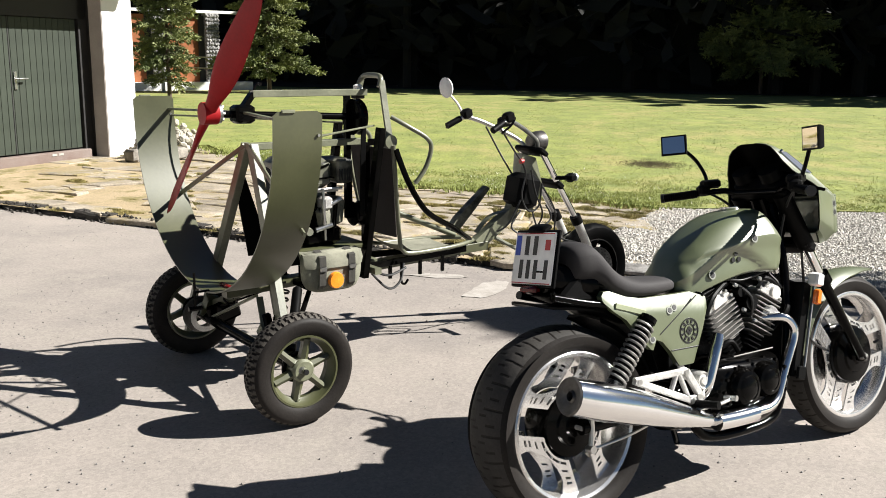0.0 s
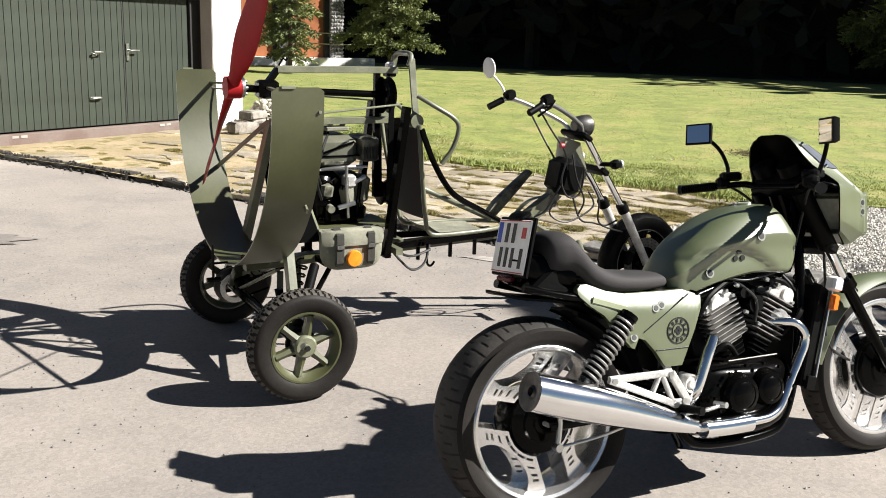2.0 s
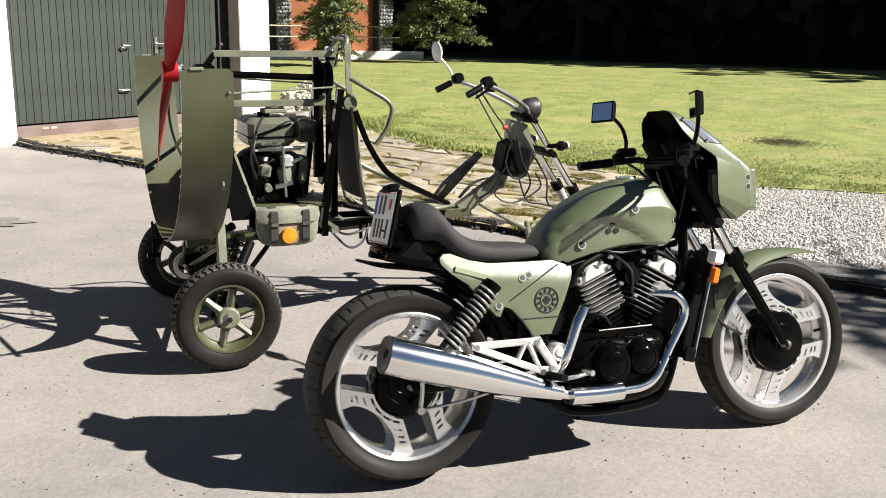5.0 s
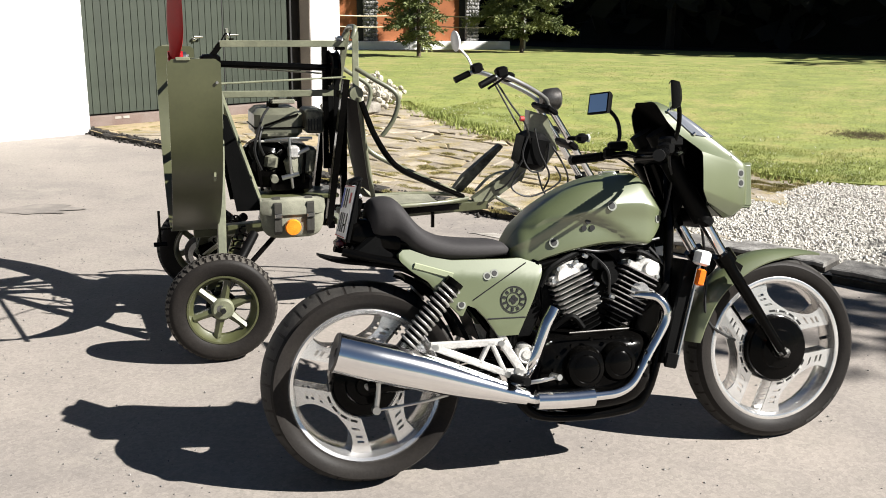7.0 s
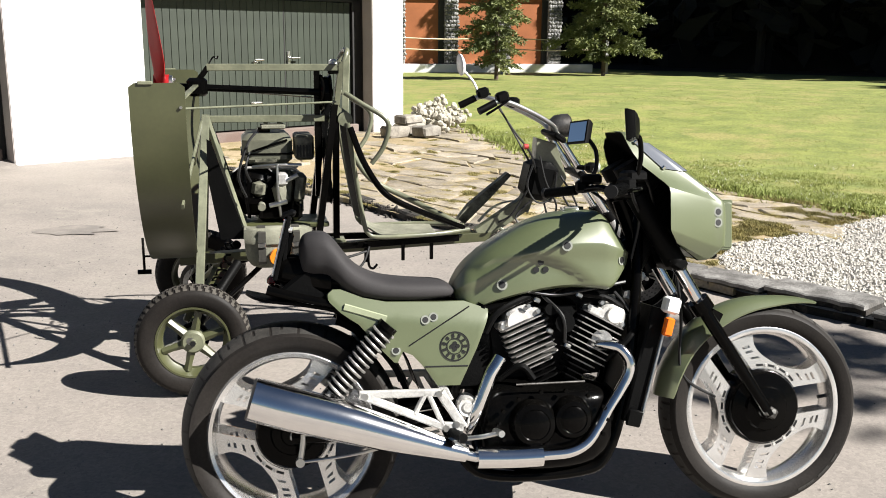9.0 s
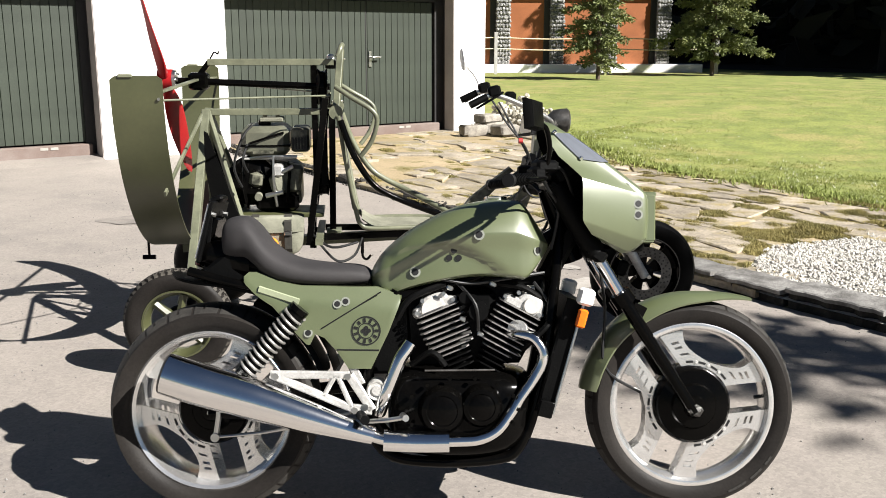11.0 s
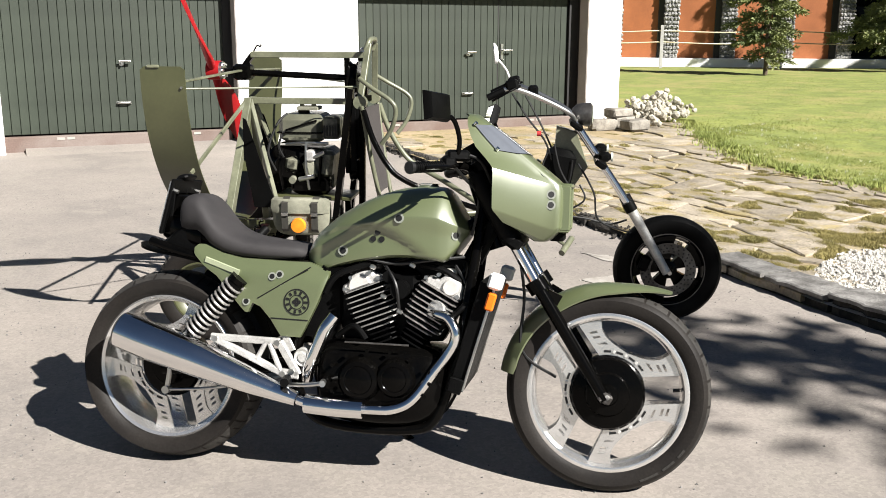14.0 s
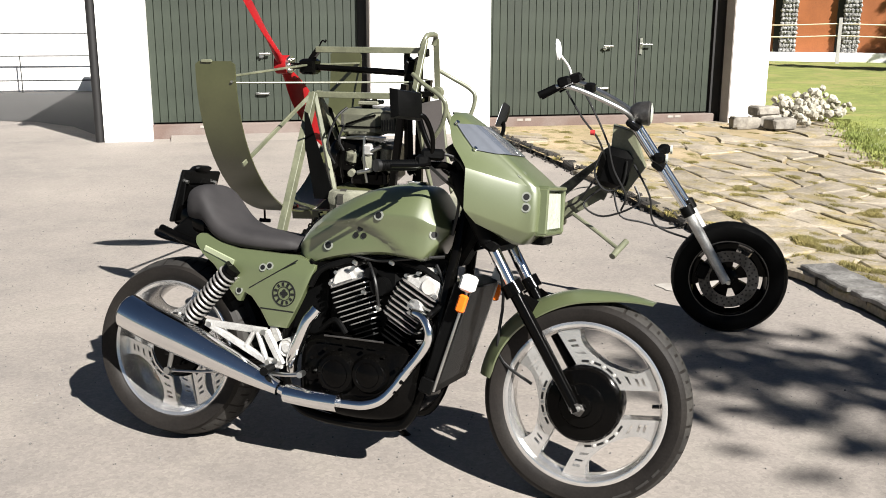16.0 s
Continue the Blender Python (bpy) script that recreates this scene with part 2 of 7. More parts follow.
def box(size, at=(0, 0, 0), turn=(0, 0, 0), bevel=0.0, bm=None):
    bm = bm or bmesh.new()
    m = pose(*at, *turn)
    s = [c / 2 for c in size]
    b = min(bevel, min(s) * 0.9)
    if b <= 0:
        loops = [[m @ Vector((x * s[0], y * s[1], z * s[2])) for x, y in ((-1, -1), (1, -1), (1, 1), (-1, 1))] for z in (-1, 1)]
        return loft(loops, bm)
    rings = []
    for inset, z in ((b, -s[2]), (0, -s[2] + b), (0, s[2] - b), (b, s[2])):
        x, y = s[0] - inset, s[1] - inset
        c = b
        pts = [(-x, -y + c), (-x + c, -y), (x - c, -y), (x, -y + c), (x, y - c), (x - c, y), (-x + c, y), (-x, y - c)]
        rings.append([m @ Vector((p[0], p[1], z)) for p in pts])
    return loft(rings, bm)


def rod(p0, p1, r0, r1=None, n=12, bm=None):
    """A straight round bar from p0 to p1."""
    bm = bm or bmesh.new()
    p0, p1 = Vector(p0), Vector(p1)
    r1 = r0 if r1 is None else r1
    q = (p1 - p0).to_track_quat("Z", "Y")
    ring = [q @ Vector((math.cos(2 * math.pi * i / n), math.sin(2 * math.pi * i / n), 0)) for i in range(n)]
    return loft([[p0 + d * r0 for d in ring], [p1 + d * r1 for d in ring]], bm)


def bar(p0, p1, w, h, bm=None, up=(0, 0, 1), bevel=0.002):
    """A straight square tube from p0 to p1, w across and h along up."""
    bm = bm or bmesh.new()
    p0, p1 = Vector(p0), Vector(p1)
    d = (p1 - p0).normalized()
    side = d.cross(Vector(up))
    if side.length < 0.01:
        side = d.cross(Vector((0, 1, 0)))
    side.normalize()
    u = side.cross(d)
    b = min(bevel, w / 3, h / 3)
    x, y = w / 2, h / 2
    pts = [(-x, -y + b), (-x + b, -y), (x - b, -y), (x, -y + b), (x, y - b), (x - b, y), (-x + b, y), (-x, y - b)]
    return loft([[p + side * a + u * c for a, c in pts] for p in (p0, p1)], bm)


def tube(pts, r, n=10, k=5, bm=None, taper=None):
    """A bent round tube through the points."""
    bm = bm or bmesh.new()
    line = [Vector(p) for p in (smooth_rows(pts, k) if k > 1 else pts)]
    d = (line[1] - line[0]).normalized()
    side = d.cross(Vector((0, 0, 1)))
    if side.length < 0.05:
        side = d.cross(Vector((0, 1, 0)))
    side.normalize()
    loops = []
    for i, p in enumerate(line):
        t = (line[min(i + 1, len(line) - 1)] - line[max(i - 1, 0)]).normalized()
        side = (side - t * side.dot(t)).normalized()
        up = t.cross(side)
        f = i / (len(line) - 1)
        rad = r if taper is None else r + (taper - r) * f
        loops.append([p + (side * math.cos(2 * math.pi * j / n) + up * math.sin(2 * math.pi * j / n)) * rad for j in range(n)])
    return loft(loops, bm)


def lathe(profile, n=48, centre=(0, 0, 0), bm=None, start=0.0, end=360.0, cut=None, close=False):
    """Turns a profile of (radius, y) about the y axis. cut(i, j): how much a point is taken inwards."""
    bm = bm or bmesh.new()
    full = end - start >= 359.9
    count = n if full else n + 1
    c = Vector(centre)
    rings = []
    for i in range(count):
        a = radians(start + (end - start) * i / n)
        rings.append([bm.verts.new(c + Vector(((r - (cut(i, j) if cut else 0)) * math.cos(a), y, (r - (cut(i, j) if cut else 0)) * math.sin(a)))) for j, (r, y) in enumerate(profile)])
    m = len(profile)
    for i in range(n):
        a, b = rings[i], rings[(i + 1) % count]
        for j in range(m if close else m - 1):
            k = (j + 1) % m
            bm.faces.new((a[j], b[j], b[k], a[k]))
    if not full and close:
        bm.faces.new(rings[0])
        bm.faces.new(rings[-1][::-1])
    return bm


def prism(outline, y0, y1, bm=None, bevel=0.0):
    """An outline of (x, z) given a thickness from y0 to y1, with its edges turned in by bevel."""
    bm = bm or bmesh.new()
    pts = [Vector((x, 0, z)) for x, z in outline]
    c = sum(pts, Vector()) / len(pts)

    def ring(y, inset):
        return [Vector((p.x, y, p.z)) + (c - p).normalized() * inset for p in pts]
    if bevel:
        s = 1 if y1 > y0 else -1
        return loft([ring(y0, bevel), ring(y0 + s * bevel, 0), ring(y1 - s * bevel, 0), ring(y1, bevel)], bm)
    return loft([ring(y0, 0), ring(y1, 0)], bm)


def oval(x, zc, h, w, power=2.6, n=28, yc=0.0):
    out = []
    for i in range(n):
        a = 2 * math.pi * i / n
        c, s = math.cos(a), math.sin(a)
        out.append(Vector((x, yc + w * math.copysign(abs(c) ** (2 / power), c), zc + h * math.copysign(abs(s) ** (2 / power), s))))
    return out


def mesh_of(name, bm, material, sharp=38):
    bmesh.ops.recalc_face_normals(bm, faces=bm.faces[:])
    for f in bm.faces:
        f.smooth = True
    me = bpy.data.meshes.new(name)
    bm.to_mesh(me)
    bm.free()
    me.set_sharp_from_angle(angle=radians(sharp))
    me.materials.append(material)
    return me


def part(name, bm, material, parent, label="", at=None, sharp=38):
    ob = new(name, mesh_of(name, bm, material, sharp))
    ob.parent = parent
    if at is not None:
        ob.matrix_basis = at if isinstance(at, Matrix) else Matrix.Translation(at)
    return tagged(ob, label)


def thing(name, m, label, category, group="", kind=""):
    ob = new(name)
    ob.empty_display_size = 0.1
    ob.matrix_basis = m
    return tagged(ob, label, category, group, kind)


def solid(name, bm, material, label, category, group="", kind="", m=None, sharp=38):
    ob = new(name, mesh_of(name, bm, material, sharp))
    if m is not None:
        ob.matrix_basis = m
    return tagged(ob, label, category, group, kind)


def sheet(name, outline, z, material, label, category, kind="structure", step=0.0, rise=None, skirt=0.0):
    """A flat piece of ground from an outline of (x, y)."""
    bm = bmesh.new()
    corners = [bm.verts.new((x, y, z)) for x, y in outline]
    for tri in tessellate_polygon([[Vector((x, y, 0)) for x, y in outline]]):
        bm.faces.new([corners[i] for i in tri])
    if step:
        for _ in range(7):
            long = [e for e in bm.edges if e.calc_length() > step]
            if not long:
                break
            bmesh.ops.subdivide_edges(bm, edges=long, cuts=1)
            bmesh.ops.triangulate(bm, faces=bm.faces[:])
    if rise:
        for v in bm.verts:
            v.co.z += rise(v.co.x, v.co.y)
    if skirt:
        edge = [e for e in bm.edges if e.is_boundary]
        got = bmesh.ops.extrude_edge_only(bm, edges=edge)
        for v in got["geom"]:
            if isinstance(v, bmesh.types.BMVert):
                v.co.z -= skirt
    return solid(name, bm, material, label, category, kind=kind, sharp=60)


# ---- ground ----
def yard(x, y):
    """The yard climbs a little towards the garage."""
    f = min(1.0, max(0.0, (-0.9285 * x + 0.3714 * y - 4.6) / 4.2))
    return 0.078 * f * f * (3 - 2 * f)


def rise(x, y):
    f = min(1.0, max(0.0, (y - 13.2) / 11.3))
    return 0.335 * f * (1.55 - 0.55 * f) + yard(x, y) * max(0.0, 1 - max(0.0, y - 14.0) / 8)


def far(x, y):
    """The back of the meadow, drawn in towards the yard."""
    return 1.9 + 0.84 * (x - 1.9), 0.55 + 0.84 * (y - 0.55)


KERB_LINE = [(-6.75, 9.75), (-5.6, 9.0), (-4.3, 8.52), (-2.67, 7.9), (-1.65, 7.33), (0.4, 6.45), (1.3, 6.0), (2.0, 5.72), (3.6, 5.05), (6.0, 4.1), (11.0, 2.4)]
LAWN_EDGE = [(-4.2, 16.2), (-3.95, 15.0), (-3.75, 13.9), (-3.2, 13.0), (-2.6, 12.2), (-1.77, 11.2), (-0.75, 10.45), (0.5, 9.95), (1.1, 9.5), (2.0, 9.0)]
FRONT_EDGE = [(3.1, 8.95), (5.0, 8.8), (9.0, 8.5), (14.0, 8.0)]
UP = 0.07

sheet("ground", [(-260, -200), (260, -200), (260, 320), (-260, 320)], -0.012, EARTH, "bare earth under the yard and the meadow", "ground")
sheet("road", [(-60, -40), (60, -40), (60, -8)] + [(60, -14)] + KERB_LINE[::-1] + [(-7.2, 11.4), (-14, 14), (-60, 14)], 0.0, ASPHALT,
      "sunlit pale worn asphalt yard", "asphalt", step=1.6, rise=yard)
sheet("lawn", [(-11.0, 16.1), (-4.62, 13.62)] + LAWN_EDGE[2:] + FRONT_EDGE + [(60, 4), (120, 30), (120, 80), (-90, 80), (-60, 26)], UP, LAWN, "sunlit mown green lawn with bare patches", "lawn", step=2.2, rise=rise, skirt=0.12)
sheet("terrace_bed", KERB_LINE[:6] + [(1.05, 6.15), (1.02, 6.80), (1.0, 7.25), (1.35, 7.72), (2.0, 9.0)] + LAWN_EDGE[::-1] + [(-6.6, 15.0), (-7.8, 11.2)], UP - 0.025, SAND, "sandy mossy bed between flagstones", "paving", step=0.8, rise=yard)
sheet("gravel_bed", [(1.05, 6.15)] + KERB_LINE[6:] + FRONT_EDGE[::-1] + [(2.0, 9.0), (1.35, 7.72), (1.0, 7.25), (1.02, 6.80)], UP - 0.025, GRAVEL, "bed of white gravel behind the kerb", "gravel", step=1.0)


def inside(x, y, poly):
    hit = False
    for i in range(len(poly)):
        (x0, y0), (x1, y1) = poly[i], poly[i - 1]
        if (y0 > y) != (y1 > y) and x < (x1 - x0) * (y - y0) / (y1 - y0) + x0:
            hit = not hit
    return hit


# dark sheet that deepens the garage's shadow by colour, cut to its outline
sheet("ramp", [(-8.1, 5.0), (-9.66, 5.05), (-10.6, 4.8), (-12.5, 3.2), (-18.4, 2.5), (-17.4, 4.8), (-16.4, 7.5), (-14.3, 7.6), (-8.1, 5.17)], 0.006, SHADOW_ASPHALT, "asphalt beside the garage, coloured dark where the garage's shadow falls", "asphalt", step=0.8, rise=yard)


# ---- garage ----
GARAGE = pose(0, 0, 0, 0, 0, 68.2)
WY, DY, TOP = 8.975, 9.30, 2.42


def garage():
    end, back, high, left = 10.37, 15.0, 2.60, 1.67

    def wall(size, at):
        solid("wall_garage", box(size, at), PLASTER, "bright white plastered garage wall", "wall", kind="structure", m=GARAGE)
    for s0, s1 in ((left, 2.215), (4.84, 6.38), (9.815, end)):
        wall((s1 - s0, 0.62, TOP + 0.06), ((s0 + s1) / 2, WY + 0.31, TOP / 2 - 0.03))
    wall((end - left, 0.62, high - TOP), ((end + left) / 2, WY + 0.31, (high + TOP) / 2))
    wall((0.4, back - WY - 0.62, high), (end - 0.2, (back + WY + 0.62) / 2, high / 2))
    wall((0.4, back - WY - 0.62, high), (left + 0.2, (back + WY + 0.62) / 2, high / 2))
    wall((end - left, 0.4, high), ((end + left) / 2, back + 0.2, high / 2))
    solid("roof", box((end - left, back - WY + 1.05, 0.10), ((end + left) / 2, (WY + back) / 2 - 0.125, high + 0.05), bevel=0.02), ROOF_AND_JAMB_GREY, "flat grey garage roof slab", "roof", kind="structure", m=GARAGE)
    # plaster reveal on the side of each opening, its shade put into the grey
    for s in (4.836, 9.811):
        solid("trim", box((0.012, 0.21, TOP), (s, WY + 0.115, TOP / 2)), ROOF_AND_JAMB_GREY, "plaster strip inside the door opening, greyed for the jamb's shade", "trim", kind="structure", m=GARAGE)
        solid("trim", box((0.016, 0.07, TOP), (s - 0.002, WY + 0.257, TOP / 2)), DOOR_DARK, "black lining inside the door opening", "trim", kind="structure", m=GARAGE)
    solid("drain_pipe", rod((left - 0.055, WY + 0.05, -0.02), (left - 0.055, WY + 0.05, 2.58), 0.05, n=14), DOOR_DARK, "dark brown downpipe at the garage corner", "pipe", m=GARAGE)


def door_handle(parent, at, plate=True):
    x, z = at
    if plate:
        h = part("handle", box((0.045, 0.012, 0.22), (x, DY - 0.042, z), bevel=0.005), STEEL, parent, "steel lever handle on a long plate")
        bm = rod((x, DY - 0.05, z + 0.02), (x, DY - 0.10, z + 0.02), 0.011)
        tube([(x, DY - 0.10, z + 0.02), (x + 0.06, DY - 0.10, z + 0.022), (x + 0.14, DY - 0.095, z + 0.02)], 0.011, bm=bm)
        part("lever", bm, STEEL, h)
    else:
        h = part("handle", rod((x, DY - 0.045, z), (x, DY - 0.03, z), 0.03), STEEL, parent, "steel knob with a short lever")
        bm = rod((x, DY - 0.045, z), (x, DY - 0.09, z), 0.012)
        tube([(x - 0.03, DY - 0.09, z + 0.03), (x + 0.05, DY - 0.09, z + 0.03), (x + 0.10, DY - 0.085, z + 0.028)], 0.015, bm=bm)
        part("lever", bm, STEEL, h)


def pull(parent, at):
    x, z = at
    bm = box((0.17, 0.012, 0.035), (x, DY - 0.042, z), bevel=0.004)
    tube([(x - 0.07, DY - 0.045, z), (x - 0.06, DY - 0.075, z), (x + 0.06, DY - 0.075, z), (x + 0.07, DY - 0.045, z)], 0.009, bm=bm)
    part("pull", bm, STEEL, parent, "horizontal steel pull")


def garage_door(name, s0, s1, split, handles):
    ob = thing(name, GARAGE, "closed dark green garage door of vertical planks", "garage door", kind="structure")
    high, low = 1.935, 0.262
    part("backing", box((s1 - s0, 0.03, high - low), ((s0 + s1) / 2, DY + 0.01, (high + low) / 2)), DOOR_DARK, ob)
    part("threshold", box((s1 - s0 + 0.1, 0.16, low + 0.02), ((s0 + s1) / 2, DY - 0.04, (low - 0.05) / 2), bevel=0.01), CONCRETE, ob, "rust-stained concrete sill")
    frame_bm = box((0.16, 0.10, TOP), (s1 + 0.08, DY - 0.01, TOP / 2))
    box((0.16, 0.10, TOP), (s0 - 0.08, DY - 0.01, TOP / 2), bm=frame_bm)
    # this tall black header paints in the shadow under the deep lintel
    box((s1 - s0 + 0.32, 0.10, TOP - high - 0.005), ((s0 + s1) / 2, DY - 0.01, (TOP + high) / 2), bm=frame_bm)
    part("door_frame", frame_bm, DOOR_DARK, ob, "black steel door frame, its header blacked in as lintel shadow")
    wide = 0.098
    mesh = mesh_of("plank", box((wide - 0.005, 0.022, high - low - 0.01), (0, 0, 0), bevel=0.003), DOOR_GREEN)
    s = s0 + wide / 2
    while s < s1 - 0.03:
        plank = new("plank", mesh)
        plank.parent = ob
        plank.matrix_basis = pose(s, DY - 0.02, (high + low) / 2)
        s += wide
    if split:
        part("gap", box((0.012, 0.006, high - low), (split, DY - 0.034, (high + low) / 2)), DOOR_DARK, ob, "dark gap between the two leaves")
        door_handle(ob, (split + 0.06, 1.165))
    for x in handles[3]:
        for d in (-0.055, 0.055):
            part("vent", box((0.085, 0.004, 0.032), (x + d, DY - 0.123, low - 0.045), bevel=0.002), PALE_GREY, ob, "small pale vent in the sill")
    door_handle(ob, (handles[0], handles[1]), False)
    pull(ob, (handles[0], handles[2]))
    # the ground rises a little into the opening
    lift = 0.128
    base = 0.078 + (UP - 0.02 if name == "door_2" else -0.005)
    wedge = loft([[Vector((x, WY - 0.25, base)), Vector((x, DY - 0.05, max(lift, base))), Vector((x, DY + 0.05, max(lift, base))), Vector((x, DY + 0.05, -0.05)), Vector((x, WY - 0.25, -0.05))] for x in (s0 + 0.22, s1 - (0.0 if name == "door_2" else -0.10))])
    solid("door_apron", wedge, SAND if name == "door_2" else ASPHALT, "ground rising to the sill of the garage door", "ground", kind="structure", m=GARAGE)
    return ob


garage()
garage_door("door_1", 2.20, 4.73, None, (3.535, 1.055, 0.602, (2.86, 4.30)))
garage_door("door_2", 6.30, 9.66, 8.53, (8.065, 1.135, 0.607, (6.92, 9.10)))


# ---- neighbouring house and the ground beside the garage ----
def white_house():
    ob = thing("house", GARAGE, "white house wall with pale cladding boards and thin rails", "house")
    part("wall", box((20, 0.3, 4.2), (-6.5, 18.15, 2.05)), PLASTER, ob)
    mesh = mesh_of("board", box((19.8, 0.03, 0.098), (0, 0, 0), bevel=0.004), PLASTER)
    for i in range(27):
        b = new("board", mesh)
        b.parent = ob
        b.matrix_basis = pose(-6.5, 17.985, 1.29 + 0.105 * i)
    for z in (0.32, 0.80):
        part("rail", bar((-15, 17.75, z), (3.2, 17.75, z), 0.02, 0.025), POST, ob, "thin dark rail")
    for x in (-9.4, -6.5, -3.6, -0.65, 2.3):
        part("post", bar((x, 17.75, 0.0), (x, 17.75, 0.80), 0.02, 0.025), POST, ob)


white_house()


# ---- stone wall, fence and trees at the back ----
WALL_A, WALL_B = Vector((*far(-26.0, 24.6), 0.10)), Vector((*far(-7.4, 38.2), 0.10))
WALL_DIR = (WALL_B - WALL_A).normalized()
WALL_END = 21.5
WALL_M = Matrix.Translation(WALL_A) @ pose(0, 0, 0, 0, 0, math.degrees(math.atan2(WALL_DIR.y, WALL_DIR.x))) @ Matrix.Scale(0.84, 4)


def back_wall():
    ob = thing("boundary_wall", WALL_M, "orange-brown panel wall with stone-filled columns on a white base", "wall", kind="structure")
    part("base", box((WALL_END, 0.5, 0.75), (WALL_END / 2, 0.2, 0.30), bevel=0.02), PLASTER, ob, "low white plastered base")
    pitch = 2.05
    x = 19.98
    while x > 0.6:
        col = part("column", box((0.50, 0.40, 2.6), (x, 0.40, 1.95)), GABION, ob, "wire basket column filled with grey stones")
        rnd = random.Random(int(x * 10))
        heap = bmesh.new()
        for i in range(5):
            for j in range(17):
                one = rock(0.10, rnd.randrange(9999))
                one.transform(pose(x - 0.21 + 0.105 * i + rnd.uniform(-0.02, 0.02), 0.19, 0.75 + 0.15 * j, rnd.uniform(0, 360), rnd.uniform(0, 360), rnd.uniform(0, 360)))
                me = bpy.data.meshes.new("one")
                one.to_mesh(me)
                one.free()
                heap.from_mesh(me)
                bpy.data.meshes.remove(me)
        part("stone_filling", heap, GABION, col, "grey stones behind wire", sharp=25)
        part("panel", box((pitch - 0.75, 0.05, 2.5), (x - pitch / 2 - 0.10, 0.45, 1.9), bevel=0.01), ORANGE_PANEL, ob, "orange-brown board panel")
        # a dark box paints in the shadow of the recess beside the column
        part("shadow_strip", box((0.2, 0.3, 2.5), (x - 0.36, 0.5, 1.9)), POST, ob, "dark box standing in for the shadow in the gap")
        x -= pitch
    part("coping", box((WALL_END, 0.42, 0.10), (WALL_END / 2, 0.42, 3.30)), PLASTER, ob)


def rock(r, seed):
    rnd = random.Random(seed)
    bm = bmesh.new()
    bmesh.ops.create_icosphere(bm, subdivisions=1, radius=r)
    for v in bm.verts:
        v.co *= rnd.uniform(0.7, 1.12)
        v.co.z *= 0.8
    return bm


def rope_fence():
    ob = thing("rope_fence", WALL_M, "grey posts with two pale ropes before the wall", "fence")
    xs = [21.5 - 4.08 * i for i in range(6)]
    for x in xs:
        part("post", bar((x, -1.5, 0.0), (x, -1.5, 1.85), 0.11, 0.11, up=(0, 1, 0)), FENCE_POST, ob)
    for z in (1.66, 1.27):
        bm = bmesh.new()
        for a, b in zip(xs, xs[1:]):
            tube([(a, -1.5, z), ((a + b) / 2, -1.5, z - 0.06), (b, -1.5, z)], 0.022, n=6, bm=bm)
        part("rope", bm, ROPE, ob, "slack pale rope")


def conifer(at, high, wide, seed, material=NEEDLES, name="conifer", label="young spruce with sunlit drooping needle sprays", low=0.12, sprays=58, levels=19):
    """A tapered trunk with whorls of branches, each set with many small needle blades."""
    rnd = random.Random(seed)
    ob = thing(name, pose(*at), label, "tree", group="spruces by the wall")
    part("trunk", rod((0, 0, -0.05), (0, 0, high * 0.98), 0.03 + high * 0.014, 0.012, n=9), BARK, ob)
    verts, faces = [], []
    limb = bmesh.new()
    for lv in range(levels):
        f = lv / (levels - 1)
        z = high * (low + (0.97 - low) * f)
        reach = wide * (1 - f) ** 0.8 * rnd.uniform(0.8, 1.15) + 0.12
        if f < 0.12:
            reach *= 0.75
        arms = 8 if f < 0.75 else 5
        for k in range(arms):
            a = 2 * math.pi * (k + rnd.uniform(-0.35, 0.35)) / arms + lv * 0.9
            length = reach * rnd.uniform(0.65, 1.15)
            droop = rnd.uniform(-0.25, 0.12) - 0.15 * (1 - f)
            tip = Vector((math.cos(a) * length, math.sin(a) * length, z + droop * length))
            root = Vector((0, 0, z))
            rod(root, tip, 0.018 * (1.3 - f), 0.004, n=5, bm=limb)
            for s in range(sprays):
                t = rnd.uniform(0.15, 1.05)
                p = root.lerp(tip, t) + Vector((rnd.gauss(0, 0.07), rnd.gauss(0, 0.07), rnd.gauss(-0.02, 0.06))) * (0.6 + wide * 0.35)
                d = Vector((math.cos(a) + rnd.gauss(0, 0.6), math.sin(a) + rnd.gauss(0, 0.6), rnd.gauss(-0.25, 0.45))).normalized()
                side = d.cross(Vector((rnd.gauss(0, 1), rnd.gauss(0, 1), rnd.gauss(0, 1)))).normalized()
                l, w = rnd.uniform(0.10, 0.24) * (0.5 + wide * 0.35), rnd.uniform(0.02, 0.05) * (0.6 + wide * 0.3)
                i = len(verts)
                verts += [p - side * w * 0.5, p + d * l * 0.5 - side * w, p + d * l, p + d * l * 0.5 + side * w]
                faces.append((i, i + 1, i + 2, i + 3))
    tagged(part("branchwork", limb, BARK, ob), kind="stuff")
    me = bpy.data.meshes.new("crown")
    me.from_pydata([tuple(v) for v in verts], [], faces)
    me.materials.append(material)
    crown = new("crown", me)
    crown.parent = ob
    return ob


